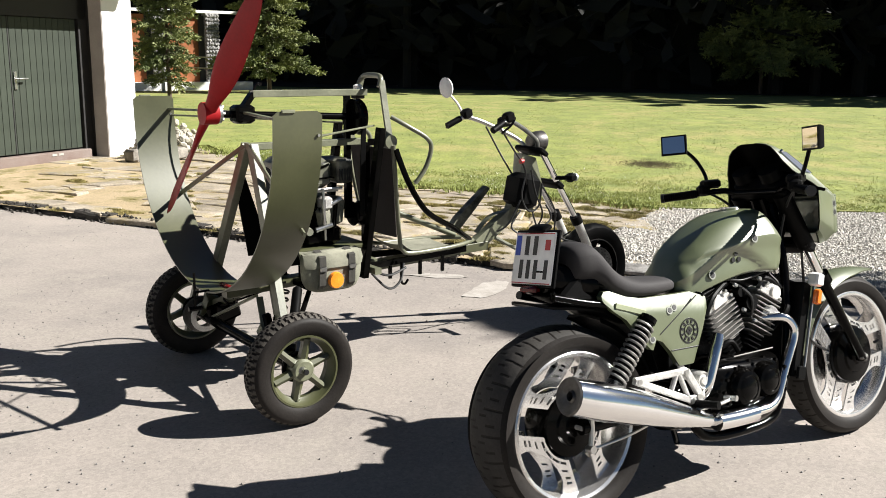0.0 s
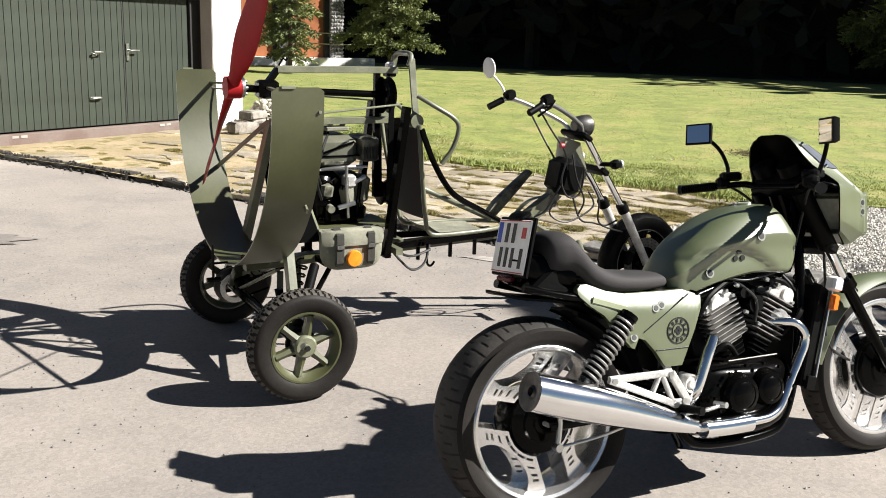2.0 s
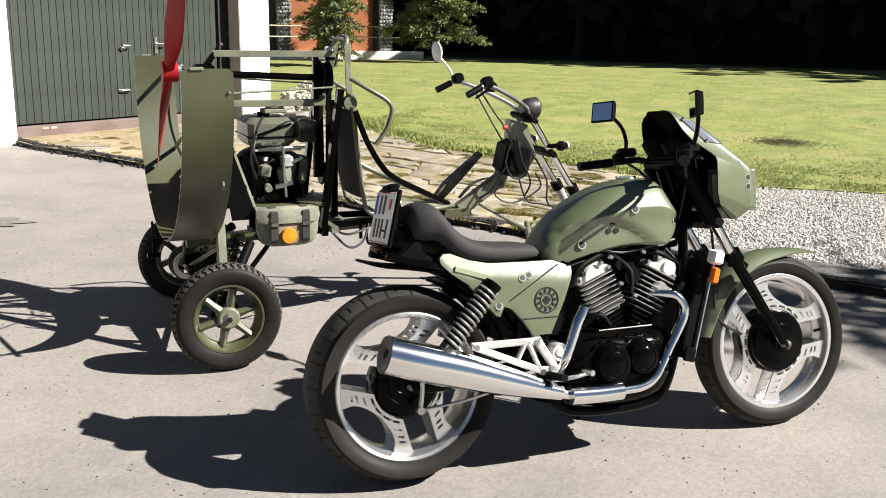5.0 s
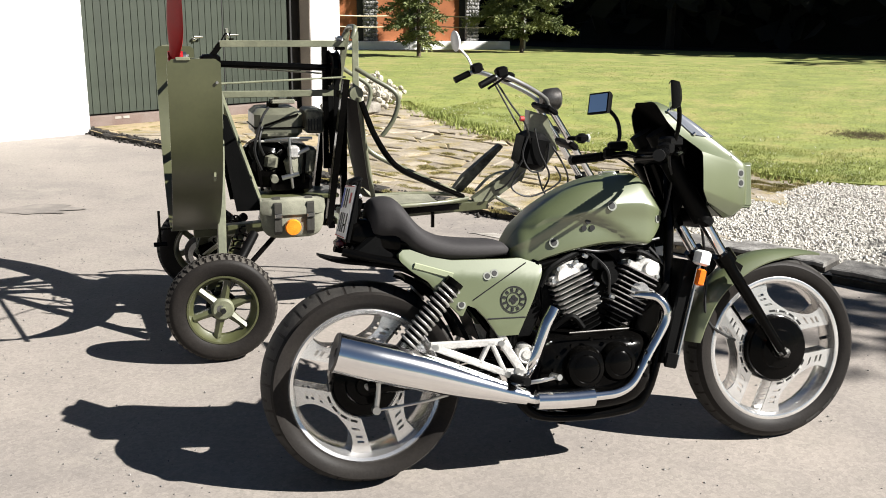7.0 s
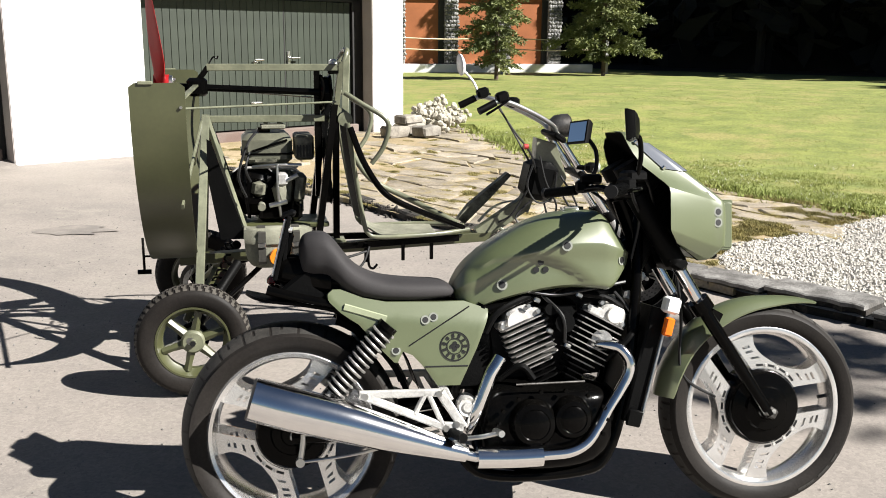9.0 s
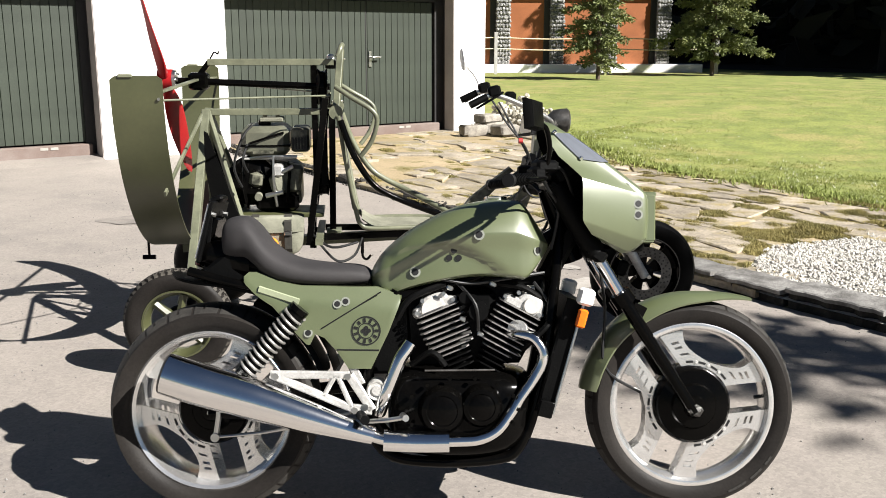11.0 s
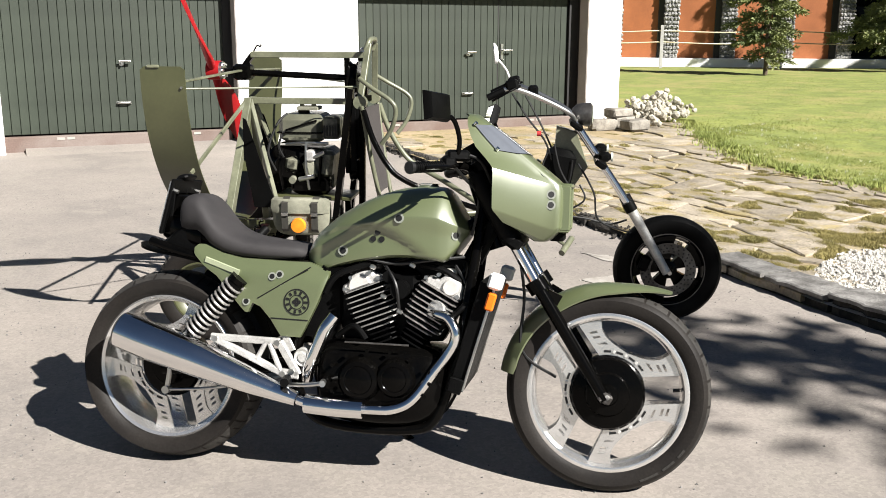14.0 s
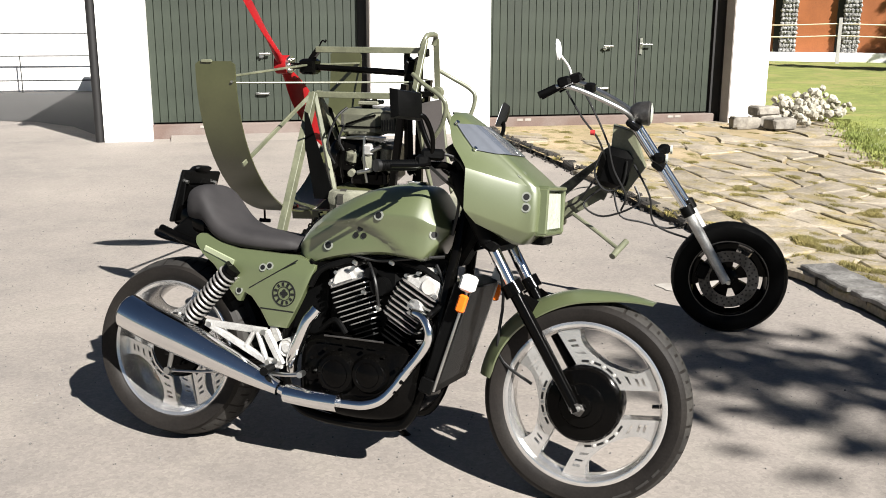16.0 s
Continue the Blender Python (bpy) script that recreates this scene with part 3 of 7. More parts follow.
def spruce(at, high, wide, seed, low=0.115, levels=19):
    """A trunk with whorls of bent branches; flat twigs on both sides of each branch carry the needles."""
    rnd = random.Random(seed)
    ob = thing("spruce", pose(*at), "young spruce with sunlit drooping needle sprays", "tree", group="spruces by the wall")
    part("trunk", rod((0, 0, -0.05), (0, 0, high * 0.98), 0.025 + high * 0.006, 0.012, n=9), BARK, ob)
    verts, faces = [], []
    limb = bmesh.new()
    for lv in range(levels):
        f = lv / (levels - 1)
        z = high * (low + (0.97 - low) * f)
        reach = wide * min(1.0, 1.12 * (1 - f) ** 0.75) + 0.10
        if f < 0.12:
            reach *= 0.62 + 3 * f
        for k in range(7 if f < 0.7 else 5):
            if rnd.random() < 0.24:
                continue
            a = 2 * math.pi * (k + rnd.uniform(-0.3, 0.3)) / 7 + lv * 0.9
            length = reach * rnd.choice((0.45, 0.65, 0.85, 1.0, 1.22))
            out = Vector((math.cos(a), math.sin(a), 0))
            lift = rnd.uniform(-0.15, 0.40)
            line = [Vector((0, 0, z)) + out * (length * t) + Vector((0, 0, length * (lift * t - 0.75 * t * t + 0.42 * t ** 3))) for t in (0, 0.25, 0.5, 0.75, 1.0)]
            tube(line, 0.016 * (1.3 - f), n=5, k=1, bm=limb, taper=0.004)
            side = Vector((-out.y, out.x, 0))
            n = max(8, int(length * 20))
            for j in range(n):
                t = 0.12 + 0.88 * (j + rnd.random()) / n
                i0 = min(3, int(t * 4))
                p = line[i0].lerp(line[i0 + 1], t * 4 - i0)
                for s in (-1, 1):
                    d = (out * 0.75 + side * s * rnd.uniform(0.35, 0.9) + Vector((0, 0, rnd.uniform(-0.70, 0.35)))).normalized()
                    span = length * (0.36 * (1.08 - t) + 0.10) * rnd.uniform(0.7, 1.3)
                    m = max(6, int(span * 62))
                    for q in range(m):
                        c = p + d * (span * (q + rnd.random()) / m) + Vector((rnd.gauss(0, 0.012), rnd.gauss(0, 0.012), rnd.gauss(0, 0.012)))
                        e = (d + Vector((rnd.gauss(0, 0.45), rnd.gauss(0, 0.45), rnd.gauss(-0.05, 0.40)))).normalized()
                        w = e.cross(Vector((rnd.gauss(0, 1), rnd.gauss(0, 1), rnd.gauss(0, 1)))).normalized() * rnd.uniform(0.012, 0.024)
                        l = rnd.uniform(0.06, 0.12)
                        i = len(verts)
                        verts += [c - w * 0.6, c + e * l * 0.5 - w, c + e * l, c + e * l * 0.5 + w]
                        faces.append((i, i + 1, i + 2, i + 3))
    tagged(part("branchwork", limb, BARK, ob), kind="stuff")
    me = bpy.data.meshes.new("crown")
    me.from_pydata([tuple(v) for v in verts], [], faces)
    me.materials.append(NEEDLES)
    crown = new("crown", me)
    crown.parent = ob
    return ob


back_wall()
rope_fence()


def rooted(x, y):
    return (x, y, UP + rise(x, y))


spruce(rooted(-7.55, 24.35), 5.6, 0.80, 3, low=0.085, levels=24)
spruce(rooted(-5.85, 28.75), 6.6, 1.28, 4, low=0.085, levels=24)


def forest():
    """A dense wood: trunks under a closed canopy that keeps the sun out, its shade also put into near-black colours."""
    rnd = random.Random(11)
    trunks, floor = bmesh.new(), bmesh.new()
    verts, faces = [], []
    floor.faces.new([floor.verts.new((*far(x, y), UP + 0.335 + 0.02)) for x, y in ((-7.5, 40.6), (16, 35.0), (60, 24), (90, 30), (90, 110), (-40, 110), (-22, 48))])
    solid("shaded_forest_floor", floor, FOREST_SHADE, "needle-covered floor of the wood, coloured near black for shade", "ground", kind="structure")
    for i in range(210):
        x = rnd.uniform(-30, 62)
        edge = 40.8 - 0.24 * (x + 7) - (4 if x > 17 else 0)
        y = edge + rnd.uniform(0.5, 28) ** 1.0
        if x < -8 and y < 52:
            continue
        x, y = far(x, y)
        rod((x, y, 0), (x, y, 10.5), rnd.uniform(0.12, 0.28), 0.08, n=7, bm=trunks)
    solid("tree_trunks", trunks, FOREST_SHADE, "trunks standing close in the wood, coloured near black for shade", "trunks", kind="stuff")
    for i in range(26000):
        x = rnd.uniform(-34, 66)
        edge = 40.4 - 0.24 * (x + 7) - (4 if x > 17 else 0)
        deep = rnd.random() ** 1.6 * 30
        y = edge + deep
        if x < -8.5 and y < 47:
            continue
        z = rnd.uniform(1.2, 13) if deep > 1.5 else rnd.uniform(2.2, 13)
        s = rnd.uniform(0.42, 1.2)
        p = Vector((*far(x, y), z * 0.84 + 0.23))
        d = Vector((rnd.gauss(0, 1), rnd.gauss(0, 1), rnd.gauss(-0.3, 0.5))).normalized()
        side = d.cross(Vector((rnd.gauss(0, 1), rnd.gauss(0, 1), rnd.gauss(0, 1)))).normalized()
        k = len(verts)
        verts += [p - side * s * 0.3, p + d * s - side * s * 0.35, p + d * s * 1.5, p + d * s + side * s * 0.35]
        faces.append((k, k + 1, k + 2, k + 3))
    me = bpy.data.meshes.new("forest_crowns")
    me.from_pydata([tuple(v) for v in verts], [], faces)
    me.materials.append(SHADE_NEEDLES)
    tagged(new("forest_crowns", me), "dense needle crowns of the wood, shade put into their near-black colour", "forest", kind="stuff")
    # the closed mass of the wood behind its edge, coloured as deep shade
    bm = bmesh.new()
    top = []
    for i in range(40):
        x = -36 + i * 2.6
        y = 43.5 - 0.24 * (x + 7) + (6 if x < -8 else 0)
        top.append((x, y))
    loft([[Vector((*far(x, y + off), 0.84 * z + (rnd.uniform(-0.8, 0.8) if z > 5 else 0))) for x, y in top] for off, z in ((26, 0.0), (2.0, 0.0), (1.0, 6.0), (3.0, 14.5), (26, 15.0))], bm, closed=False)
    solid("forest_mass", bm, SHADE_NEEDLES, "closed mass of the wood, its near-black colour standing in for deep shade", "forest", kind="stuff")


forest()


# ---- motorcycle ----
# local axes: x forward from the rear wheel's contact, y to the rider's left, z up
BIKE = pose(0.435, 2.705, 0.0, 0, 0, 33.4) @ pose(0, 0, 0, -9.5, 0, 0)


def tyre(r, w, parent, label, inner, tread=True, n=480, step=20, slant=2.2, depth=0.0035, rubber=TYRE, dusty=True, dust=TREAD):
    """A tyre about the y axis with a groove pattern cut into the tread."""
    prof = [(inner, -w * 0.36), (inner + 0.008, -w * 0.42), (inner + (r - inner) * 0.35, -w * 0.49), (inner + (r - inner) * 0.62, -w * 0.5)]
    for k in range(13):
        a = -1 + 2 * k / 12
        prof.append((r - 0.19 * w * abs(a) ** 2.6, a * w * 0.47))
    prof += [(inner + (r - inner) * 0.62, w * 0.5), (inner + (r - inner) * 0.35, w * 0.49), (inner + 0.008, w * 0.42), (inner, w * 0.36)]

    def cut(i, j):
        k = j - 4
        d = abs(k - 6)
        if not tread or k < 0 or k > 12 or d == 0 or d == 6 or (dusty and d == 5):
            return 0.0
        long = (i + (1 if k > 6 else 0) * step // 2 + int(slant * 0.75 * d * d)) % step == 0
        return depth if long else 0.0
    ob = part("tyre", lathe(prof, n, cut=cut), rubber, parent, label, sharp=30)
    if dusty:
        # the running surface is grey with road dust, the grooves stay black
        ob.data.materials.append(dust)

        def worn(co):
            a = abs(co.y) / (w * 0.47)
            return a < 0.90 and math.hypot(co.x, co.z) > r - 0.19 * w * a ** 2.6 - depth * 0.5
        for face in ob.data.polygons:
            if all(worn(ob.data.vertices[i].co) for i in face.vertices):
                face.material_index = 1
    return ob


def alloy_wheel(name, centre, r, w, rim_r, hub_r, hub_label, phase=0.0, label="polished alloy wheel with slotted pressed spokes"):
    rim_prof = [(rim_r, -w * 0.40), (rim_r - 0.006, -w * 0.42), (rim_r - 0.016, -w * 0.40), (rim_r - 0.022, -w * 0.30), (rim_r - 0.026, -w * 0.22), (rim_r - 0.028, 0),
                (rim_r - 0.026, w * 0.22), (rim_r - 0.022, w * 0.30), (rim_r - 0.016, w * 0.40), (rim_r - 0.006, w * 0.42), (rim_r, w * 0.40), (rim_r - 0.012, w * 0.2), (rim_r - 0.016, 0), (rim_r - 0.012, -w * 0.2)]
    wheel = part(name, lathe(rim_prof, 72, close=True), ALLOY, BIKE_OB, label, at=centre)
    tyre(r, w, wheel, "worn black motorcycle tyre with curved grooves", rim_r - 0.006)
    # pressed spokes: three plates a side, each a foot round the hub with two slotted arms and a round window between them
    r0, r1 = hub_r + 0.002, rim_r - 0.024
    low, gap = r0 + 0.022, radians(60)

    def half_plate(bm, mid, arm, y):
        knots = [0.0, 0.08, 0.18, 0.24, 0.30, 0.36, 0.42, 0.50, 0.57, 0.65, 0.72, 0.80, 0.90, 1.0]
        slots = (4, 7, 9)
        rows = []
        for k in knots:
            r = r0 + (r1 - r0) * k
            edge = gap - math.asin(0.044 / r)
            f = max(0.0, min(1.0, (r - low) / (r1 * 0.90 - low)))
            window = radians(31) * math.sqrt(1 - (1 - f) ** 2)
            rows.append([(r, mid + arm * (window + (edge - window) * c)) for c in (0.0, 0.30, 0.72, 1.0)])
        for a in range(len(rows) - 1):
            for c in range(3):
                if c == 1 and a in slots:
                    continue
                ring = []
                for r, t in (rows[a][c], rows[a][c + 1], rows[a + 1][c + 1], rows[a + 1][c]):
                    ring.append((r * math.cos(t), r * math.sin(t)))
                loft([[Vector((px, y + d, pz)) for px, pz in ring] for d in (-0.003, 0.003)], bm)
    for side in (-1, 1):
        y = side * w * 0.25
        for p in range(3):
            mid = radians(phase + 120 * p)
            bm = bmesh.new()
            half_plate(bm, mid, -1, y)
            half_plate(bm, mid, 1, y)
            spoke = part("spoke", bm, ALLOY, wheel, "slotted pressed alloy spoke plate")
            if side < 0:
                for k in (-26, -9, 9, 26):
                    a = mid + radians(k)
                    part("slot", box((0.022, 0.0016, 0.007), bevel=0.0006), DECAL_BLACK, spoke, at=pose((r0 + 0.011) * math.cos(a), y - 0.0036, (r0 + 0.011) * math.sin(a), 0, 90 - math.degrees(a), 0))
                for k in (-17, 0, 17):
                    a = mid + radians(k)
                    part("rivet", rod((0, -0.004, 0), (0, 0, 0), 0.0045, n=8), CAST, spoke, at=((r0 + 0.011) * math.cos(a), y - 0.003, (r0 + 0.011) * math.sin(a)))
    hub_prof = [(0.0, -0.085), (0.03, -0.084), (0.035, -0.075), (hub_r * 0.55, -0.072), (hub_r * 0.60, -0.064), (hub_r * 0.92, -0.058), (hub_r, -0.045), (hub_r, 0.045), (hub_r * 0.92, 0.058), (hub_r * 0.5, 0.070), (0.0, 0.072)]
    part("hub", lathe(hub_prof, 48), BLACK, wheel, hub_label)
    part("axle", rod((0, -0.115, 0), (0, 0.115, 0), 0.008, n=10), CAST, wheel)
    valve = rod((rim_r * 0.80, -0.012, rim_r * 0.06), (rim_r - 0.03, -0.012, rim_r * 0.07), 0.006, n=8)
    part("valve", valve, DECAL_BLACK, wheel)
    return wheel


def shell(rows, thick, inner=False):
    """Fairing rings: rear z, x and half width, then front z, x and half width."""
    loops = []
    for zr, xr, wr, zf, xf, wf in rows:
        o = thick if inner else 0.0
        xf, wf, wr = xf - o, wf - o * 0.7, wr - o
        loop = []
        for i in range(7):
            t = i / 6
            loop.append(Vector((xr + (xf - 0.03 - xr) * t, -(wr + (wf + 0.015 - wr) * t ** 1.12), zr + (zf - zr) * t)))
        z = zf
        for i in range(1, 7):
            a = i / 7 * math.pi / 2
            loop.append(Vector((xf - 0.03 + 0.03 * math.sin(a), -(wf - 0.012 + 0.027 * math.cos(a)), z)))
        loop.append(Vector((xf + 0.004, -wf * 0.5, z)))
        loop.append(Vector((xf + 0.006, 0, z)))
        loops.append(loop + [Vector((p.x, -p.y, p.z)) for p in loop[-2::-1]])
    return loops


def bullet_mark(parent, at, r=0.012, normal=(0, -1, 0), ring=True):
    """A round sticker that looks like a shot hole."""
    p, n = Vector(at), Vector(normal).normalized()
    if ring:
        part("mark_ring", rod(p, p + n * 0.0015, r * 1.35, n=14), DECAL_GREY, parent, "pale rim of a shot-hole sticker")
    part("mark", rod(p, p + n * 0.0025, r * 0.85, n=12), DECAL_BLACK, parent, "black centre of a shot-hole sticker")


BIKE_OB = thing("motorcycle", BIKE, "olive green custom motorcycle with chrome exhaust on its side stand", "motorcycle")


def motorcycle():
    ob = BIKE_OB
    alloy_wheel("rear_wheel", (0.0, 0, 0.318), 0.320, 0.212, 0.243, 0.108, "black rear drum hub", phase=105)
    alloy_wheel("front_wheel", (1.462, 0, 0.318), 0.322, 0.115, 0.254, 0.118, "large black enclosed brake hub", phase=66)

    front = [c for c in ob.children if c.name.startswith("front_wheel")][0]
    front_tyre = [c for c in front.children if c.name.startswith("tyre")][0]
    for k in range(11):
        if k in (4, 8):
            continue
        a = radians(-66 + 3.1 * k)
        part("tyre_mark", box((0.015, 0.0012, 0.0075), bevel=0.0004), TREAD, front_tyre, at=pose(0.291 * math.cos(a), -0.0583, 0.291 * math.sin(a), 0, 90 - math.degrees(a), 0))

    # frame
    bm = bmesh.new()
    for s in (-1, 1):
        y = s * 0.11
        tube([(1.06, s * 0.03, 0.95), (1.03, s * 0.09, 0.70), (0.99, y, 0.42), (0.93, y, 0.22), (0.84, y, 0.17), (0.60, y, 0.17), (0.50, y, 0.22), (0.46, y, 0.36), (0.50, y, 0.55), (0.56, y, 0.68)], 0.017, bm=bm)
        tube([(0.58, s * 0.09, 0.66), (0.35, s * 0.11, 0.66), (0.10, s * 0.11, 0.70), (-0.06, s * 0.09, 0.74)], 0.014, bm=bm)
        tube([(0.48, s * 0.10, 0.40), (0.36, s * 0.11, 0.56), (0.26, s * 0.11, 0.66)], 0.012, bm=bm)
        tube([(1.06, s * 0.02, 0.86), (0.80, s * 0.06, 0.72), (0.56, s * 0.10, 0.66)], 0.018, bm=bm)
        tube([(0.0, s * 0.105, 0.318), (0.20, s * 0.115, 0.33), (0.47, s * 0.10, 0.36)], 0.024, bm=bm)
    rod((1.10, 0, 0.76), (1.02, 0, 0.98), 0.032, bm=bm)
    rod((0.46, -0.13, 0.36), (0.46, 0.13, 0.36), 0.02, bm=bm)
    part("frame", bm, BLACK, ob, "black tubular steel frame")

    # engine
    case = bmesh.new()
    loops = [oval(x, z, h, w, 4.0, 28) for x, z, h, w in smooth_rows([(0.53, 0.33, 0.06, 0.10), (0.55, 0.325, 0.11, 0.145), (0.62, 0.315, 0.135, 0.16), (0.75, 0.305, 0.135, 0.165), (0.88, 0.31, 0.125, 0.155), (0.95, 0.33, 0.09, 0.12), (0.965, 0.34, 0.05, 0.08)], 3)]
    crank = part("crankcase", loft(loops, case), BLACK, ob, "glossy black crankcase")
    for x, z, r in ((0.690, 0.335, 0.070), (0.805, 0.345, 0.062)):
        cover = lathe([(0, -0.196), (r * 0.45, -0.196), (r * 0.62, -0.190), (r * 0.66, -0.192), (r * 0.85, -0.188), (r, -0.172), (r * 1.04, -0.15)], 40, centre=(x, 0, z))
        part("engine_cover", cover, BLACK, crank, "round glossy black side cover")
    for i in range(14):
        a = 2 * math.pi * i / 14
        x, z = 0.75 + 0.165 * math.cos(a), 0.335 + 0.095 * math.sin(a)
        part("bolt", rod((x, -0.178, z), (x, -0.166, z), 0.006, n=6), BLACK, crank)
    for base, tip, side in (((0.757, 0.425), (0.670, 0.640), "rear"), ((0.822, 0.425), (0.938, 0.640), "front")):
        b, t = Vector((base[0], 0, base[1])), Vector((tip[0], 0, tip[1]))
        up = (t - b).normalized()
        across = Vector((up.z, 0, -up.x))
        length = (t - b).length
        core = bar(b - up * 0.02, t, 0.088, 0.115, up=(0, 1, 0), bevel=0.03)
        cyl = part("cylinder", core, MATT_BLACK, ob, "finned black cylinder with bright fin edges")
        fin_count = 12
        for i in range(fin_count):
            c = b + up * (length * (0.10 + 0.80 * i / (fin_count - 1)))
            w = 0.086 + 0.004 * i if i < 4 else 0.148 - 0.003 * abs(i - 8)
            fin = bar(c, c + up * 0.0038, w, 0.222 if i >= 4 else 0.19, up=(0, 1, 0), bevel=0.012)
            part("fin", fin, FIN if i >= 3 else MATT_BLACK, cyl)
        head = b + up * (length * 0.90 + 0.005)

        def at_head(a, h, y):
            return head + across * a + up * h + Vector((0, y, 0))
        if side == "rear":
            edge = [(-0.073, 0.0), (0.066, 0.0), (0.070, 0.010), (0.058, 0.020), (0.046, 0.024), (0.040, 0.040), (0.018, 0.050), (-0.014, 0.052), (-0.034, 0.046), (-0.046, 0.030), (-0.068, 0.024), (-0.076, 0.012)]
        else:
            edge = [(-0.060, 0.0), (0.070, 0.0), (0.074, 0.012), (0.066, 0.022), (0.060, 0.044), (0.046, 0.054), (0.004, 0.055), (-0.012, 0.046), (-0.022, 0.026), (-0.048, 0.020), (-0.060, 0.012)]
        mid_a = sum(a for a, h in edge) / len(edge)
        rings = []
        for y, grow in ((-0.098, 0.86), (-0.092, 0.96), (-0.084, 1.0), (0.084, 1.0), (0.092, 0.96), (0.098, 0.86)):
            rings.append([at_head(mid_a + (a - mid_a) * grow, h * grow, y) for a, h in edge])
        lower_ob = part("cylinder_head", loft(rings), CAST, ob, "bright cast alloy cylinder head", sharp=28)
        # pale cover on the outer face
        a0, h0, r0 = (-0.010, 0.004, 0.038) if side == "rear" else (0.024, 0.024, 0.026)
        arc = [(a0 + r0 * math.cos(q), h0 + r0 * math.sin(q)) for q in np.linspace(0.0 if side == "rear" else -2.6, math.pi if side == "rear" else 3.4, 18)]
        rings = [[at_head(a0 + (a - a0) * k, h0 + (h - h0) * k, y) for a, h in arc] for y, k in ((-0.090, 1.0), (-0.103, 1.0), (-0.107, 0.9))]
        part("rocker_cover", loft(rings), WHITE_METAL, lower_ob, "smooth pale alloy cover", sharp=30)
        for da, lift in ((-0.060, 0.012), (0.056, 0.010), (-0.030, 0.040), (0.036, 0.036)):
            part("bolt", rod(at_head(da, lift, -0.106), at_head(da, lift, -0.086), 0.0065, n=8), STEEL, lower_ob)
        part("head_bridge", rod(at_head(-0.02, 0.050, -0.060), at_head(0.012, 0.072, -0.060), 0.014, 0.010, n=10), CAST, lower_ob, "cast water outlet")
        part("plug_lead", tube([at_head(0.02, 0.05, -0.05), at_head(0.03, 0.085, -0.06), at_head(0.01, 0.11, -0.03)], 0.005, n=7), DECAL_BLACK, ob)
    # exhaust flange of the front cylinder, and the linkage across the crankcase top
    flange = rod((0.928, -0.082, 0.556), (0.915, -0.112, 0.562), 0.030, n=18)
    part("exhaust_flange", flange, CAST, ob, "ribbed bright exhaust flange")
    part("gear_linkage", rod((0.640, -0.172, 0.452), (0.845, -0.168, 0.452), 0.0032, n=8), DARK_STEEL, ob, "thin dull linkage rod")
    # added black backing that darkens the see-through gaps round the cylinders
    part("engine_backing", prism([(0.60, 0.44), (0.565, 0.60), (0.60, 0.70), (0.70, 0.735), (0.94, 0.735), (1.01, 0.72), (1.00, 0.58), (0.93, 0.45)], -0.045, 0.045, bevel=0.01), MATT_BLACK, ob, "black backing added to darken the gaps behind the cylinders")
    carb = box((0.13, 0.16, 0.10), (0.79, 0, 0.635), bevel=0.02)
    rod((0.80, -0.09, 0.62), (0.80, -0.13, 0.62), 0.03, bm=carb)
    rod((0.76, -0.09, 0.66), (0.76, -0.12, 0.66), 0.018, bm=carb)
    part("carburettor", carb, MATT_BLACK, ob, "black carburettor between the cylinders")
    for pts in ([(0.93, -0.10, 0.50), (0.99, -0.12, 0.56), (1.03, -0.10, 0.60)], [(0.60, -0.12, 0.46), (0.66, -0.14, 0.50), (0.70, -0.14, 0.46)], [(0.86, -0.08, 0.70), (0.95, -0.09, 0.68), (1.03, -0.07, 0.60), (1.04, -0.08, 0.48)], [(0.56, -0.13, 0.60), (0.60, -0.13, 0.66), (0.70, -0.10, 0.70)]):
        part("hose", tube(pts, 0.010, n=8), MATT_BLACK, ob, "black rubber coolant hose")

    # radiator
    # an added black block keeps the open gap behind the engine dark
    part("black_box", prism([(0.44, 0.42), (0.45, 0.62), (0.59, 0.66), (0.60, 0.52), (0.55, 0.42)], -0.055, 0.055, bevel=0.012), MATT_BLACK, ob, "black block added to fill the gap behind the engine")
    for pts in ([(0.60, -0.07, 0.70), (0.68, -0.115, 0.715), (0.78, -0.10, 0.70), (0.88, -0.11, 0.715), (1.00, -0.08, 0.73)], [(0.74, -0.09, 0.70), (0.79, -0.135, 0.64), (0.80, -0.12, 0.56)], [(0.97, -0.07, 0.70), (1.02, -0.10, 0.62), (1.01, -0.11, 0.50)]):
        part("wire", tube(pts, 0.0055, n=7), DECAL_BLACK, ob)
    for x, z in ((0.715, 0.690), (0.752, 0.598), (0.842, 0.700), (0.805, 0.552)):
        part("clip", box((0.020, 0.012, 0.014), (x, -0.132, z), (0, 25, 0), bevel=0.003), STEEL, ob)
    top, low = Vector((1.085, 0, 0.655)), Vector((0.992, 0, 0.318))
    rad = part("radiator", bar(low, top, 0.05, 0.30, up=(0, 1, 0), bevel=0.006), MATT_BLACK, ob, "tall black radiator with bright side strip")
    for s in (-1, 1):
        part("side_strip", bar(low + Vector((0.025, s * 0.158, 0)), top + Vector((0.025, s * 0.158, 0.0)), 0.008, 0.010, up=(0, 1, 0)), STEEL, rad, "bright metal radiator edge")
        part("grille_foot", box((0.045, 0.012, 0.05), (0.996, s * 0.166, 0.335), (0, 15, 0), bevel=0.004), MATT_BLACK, rad)
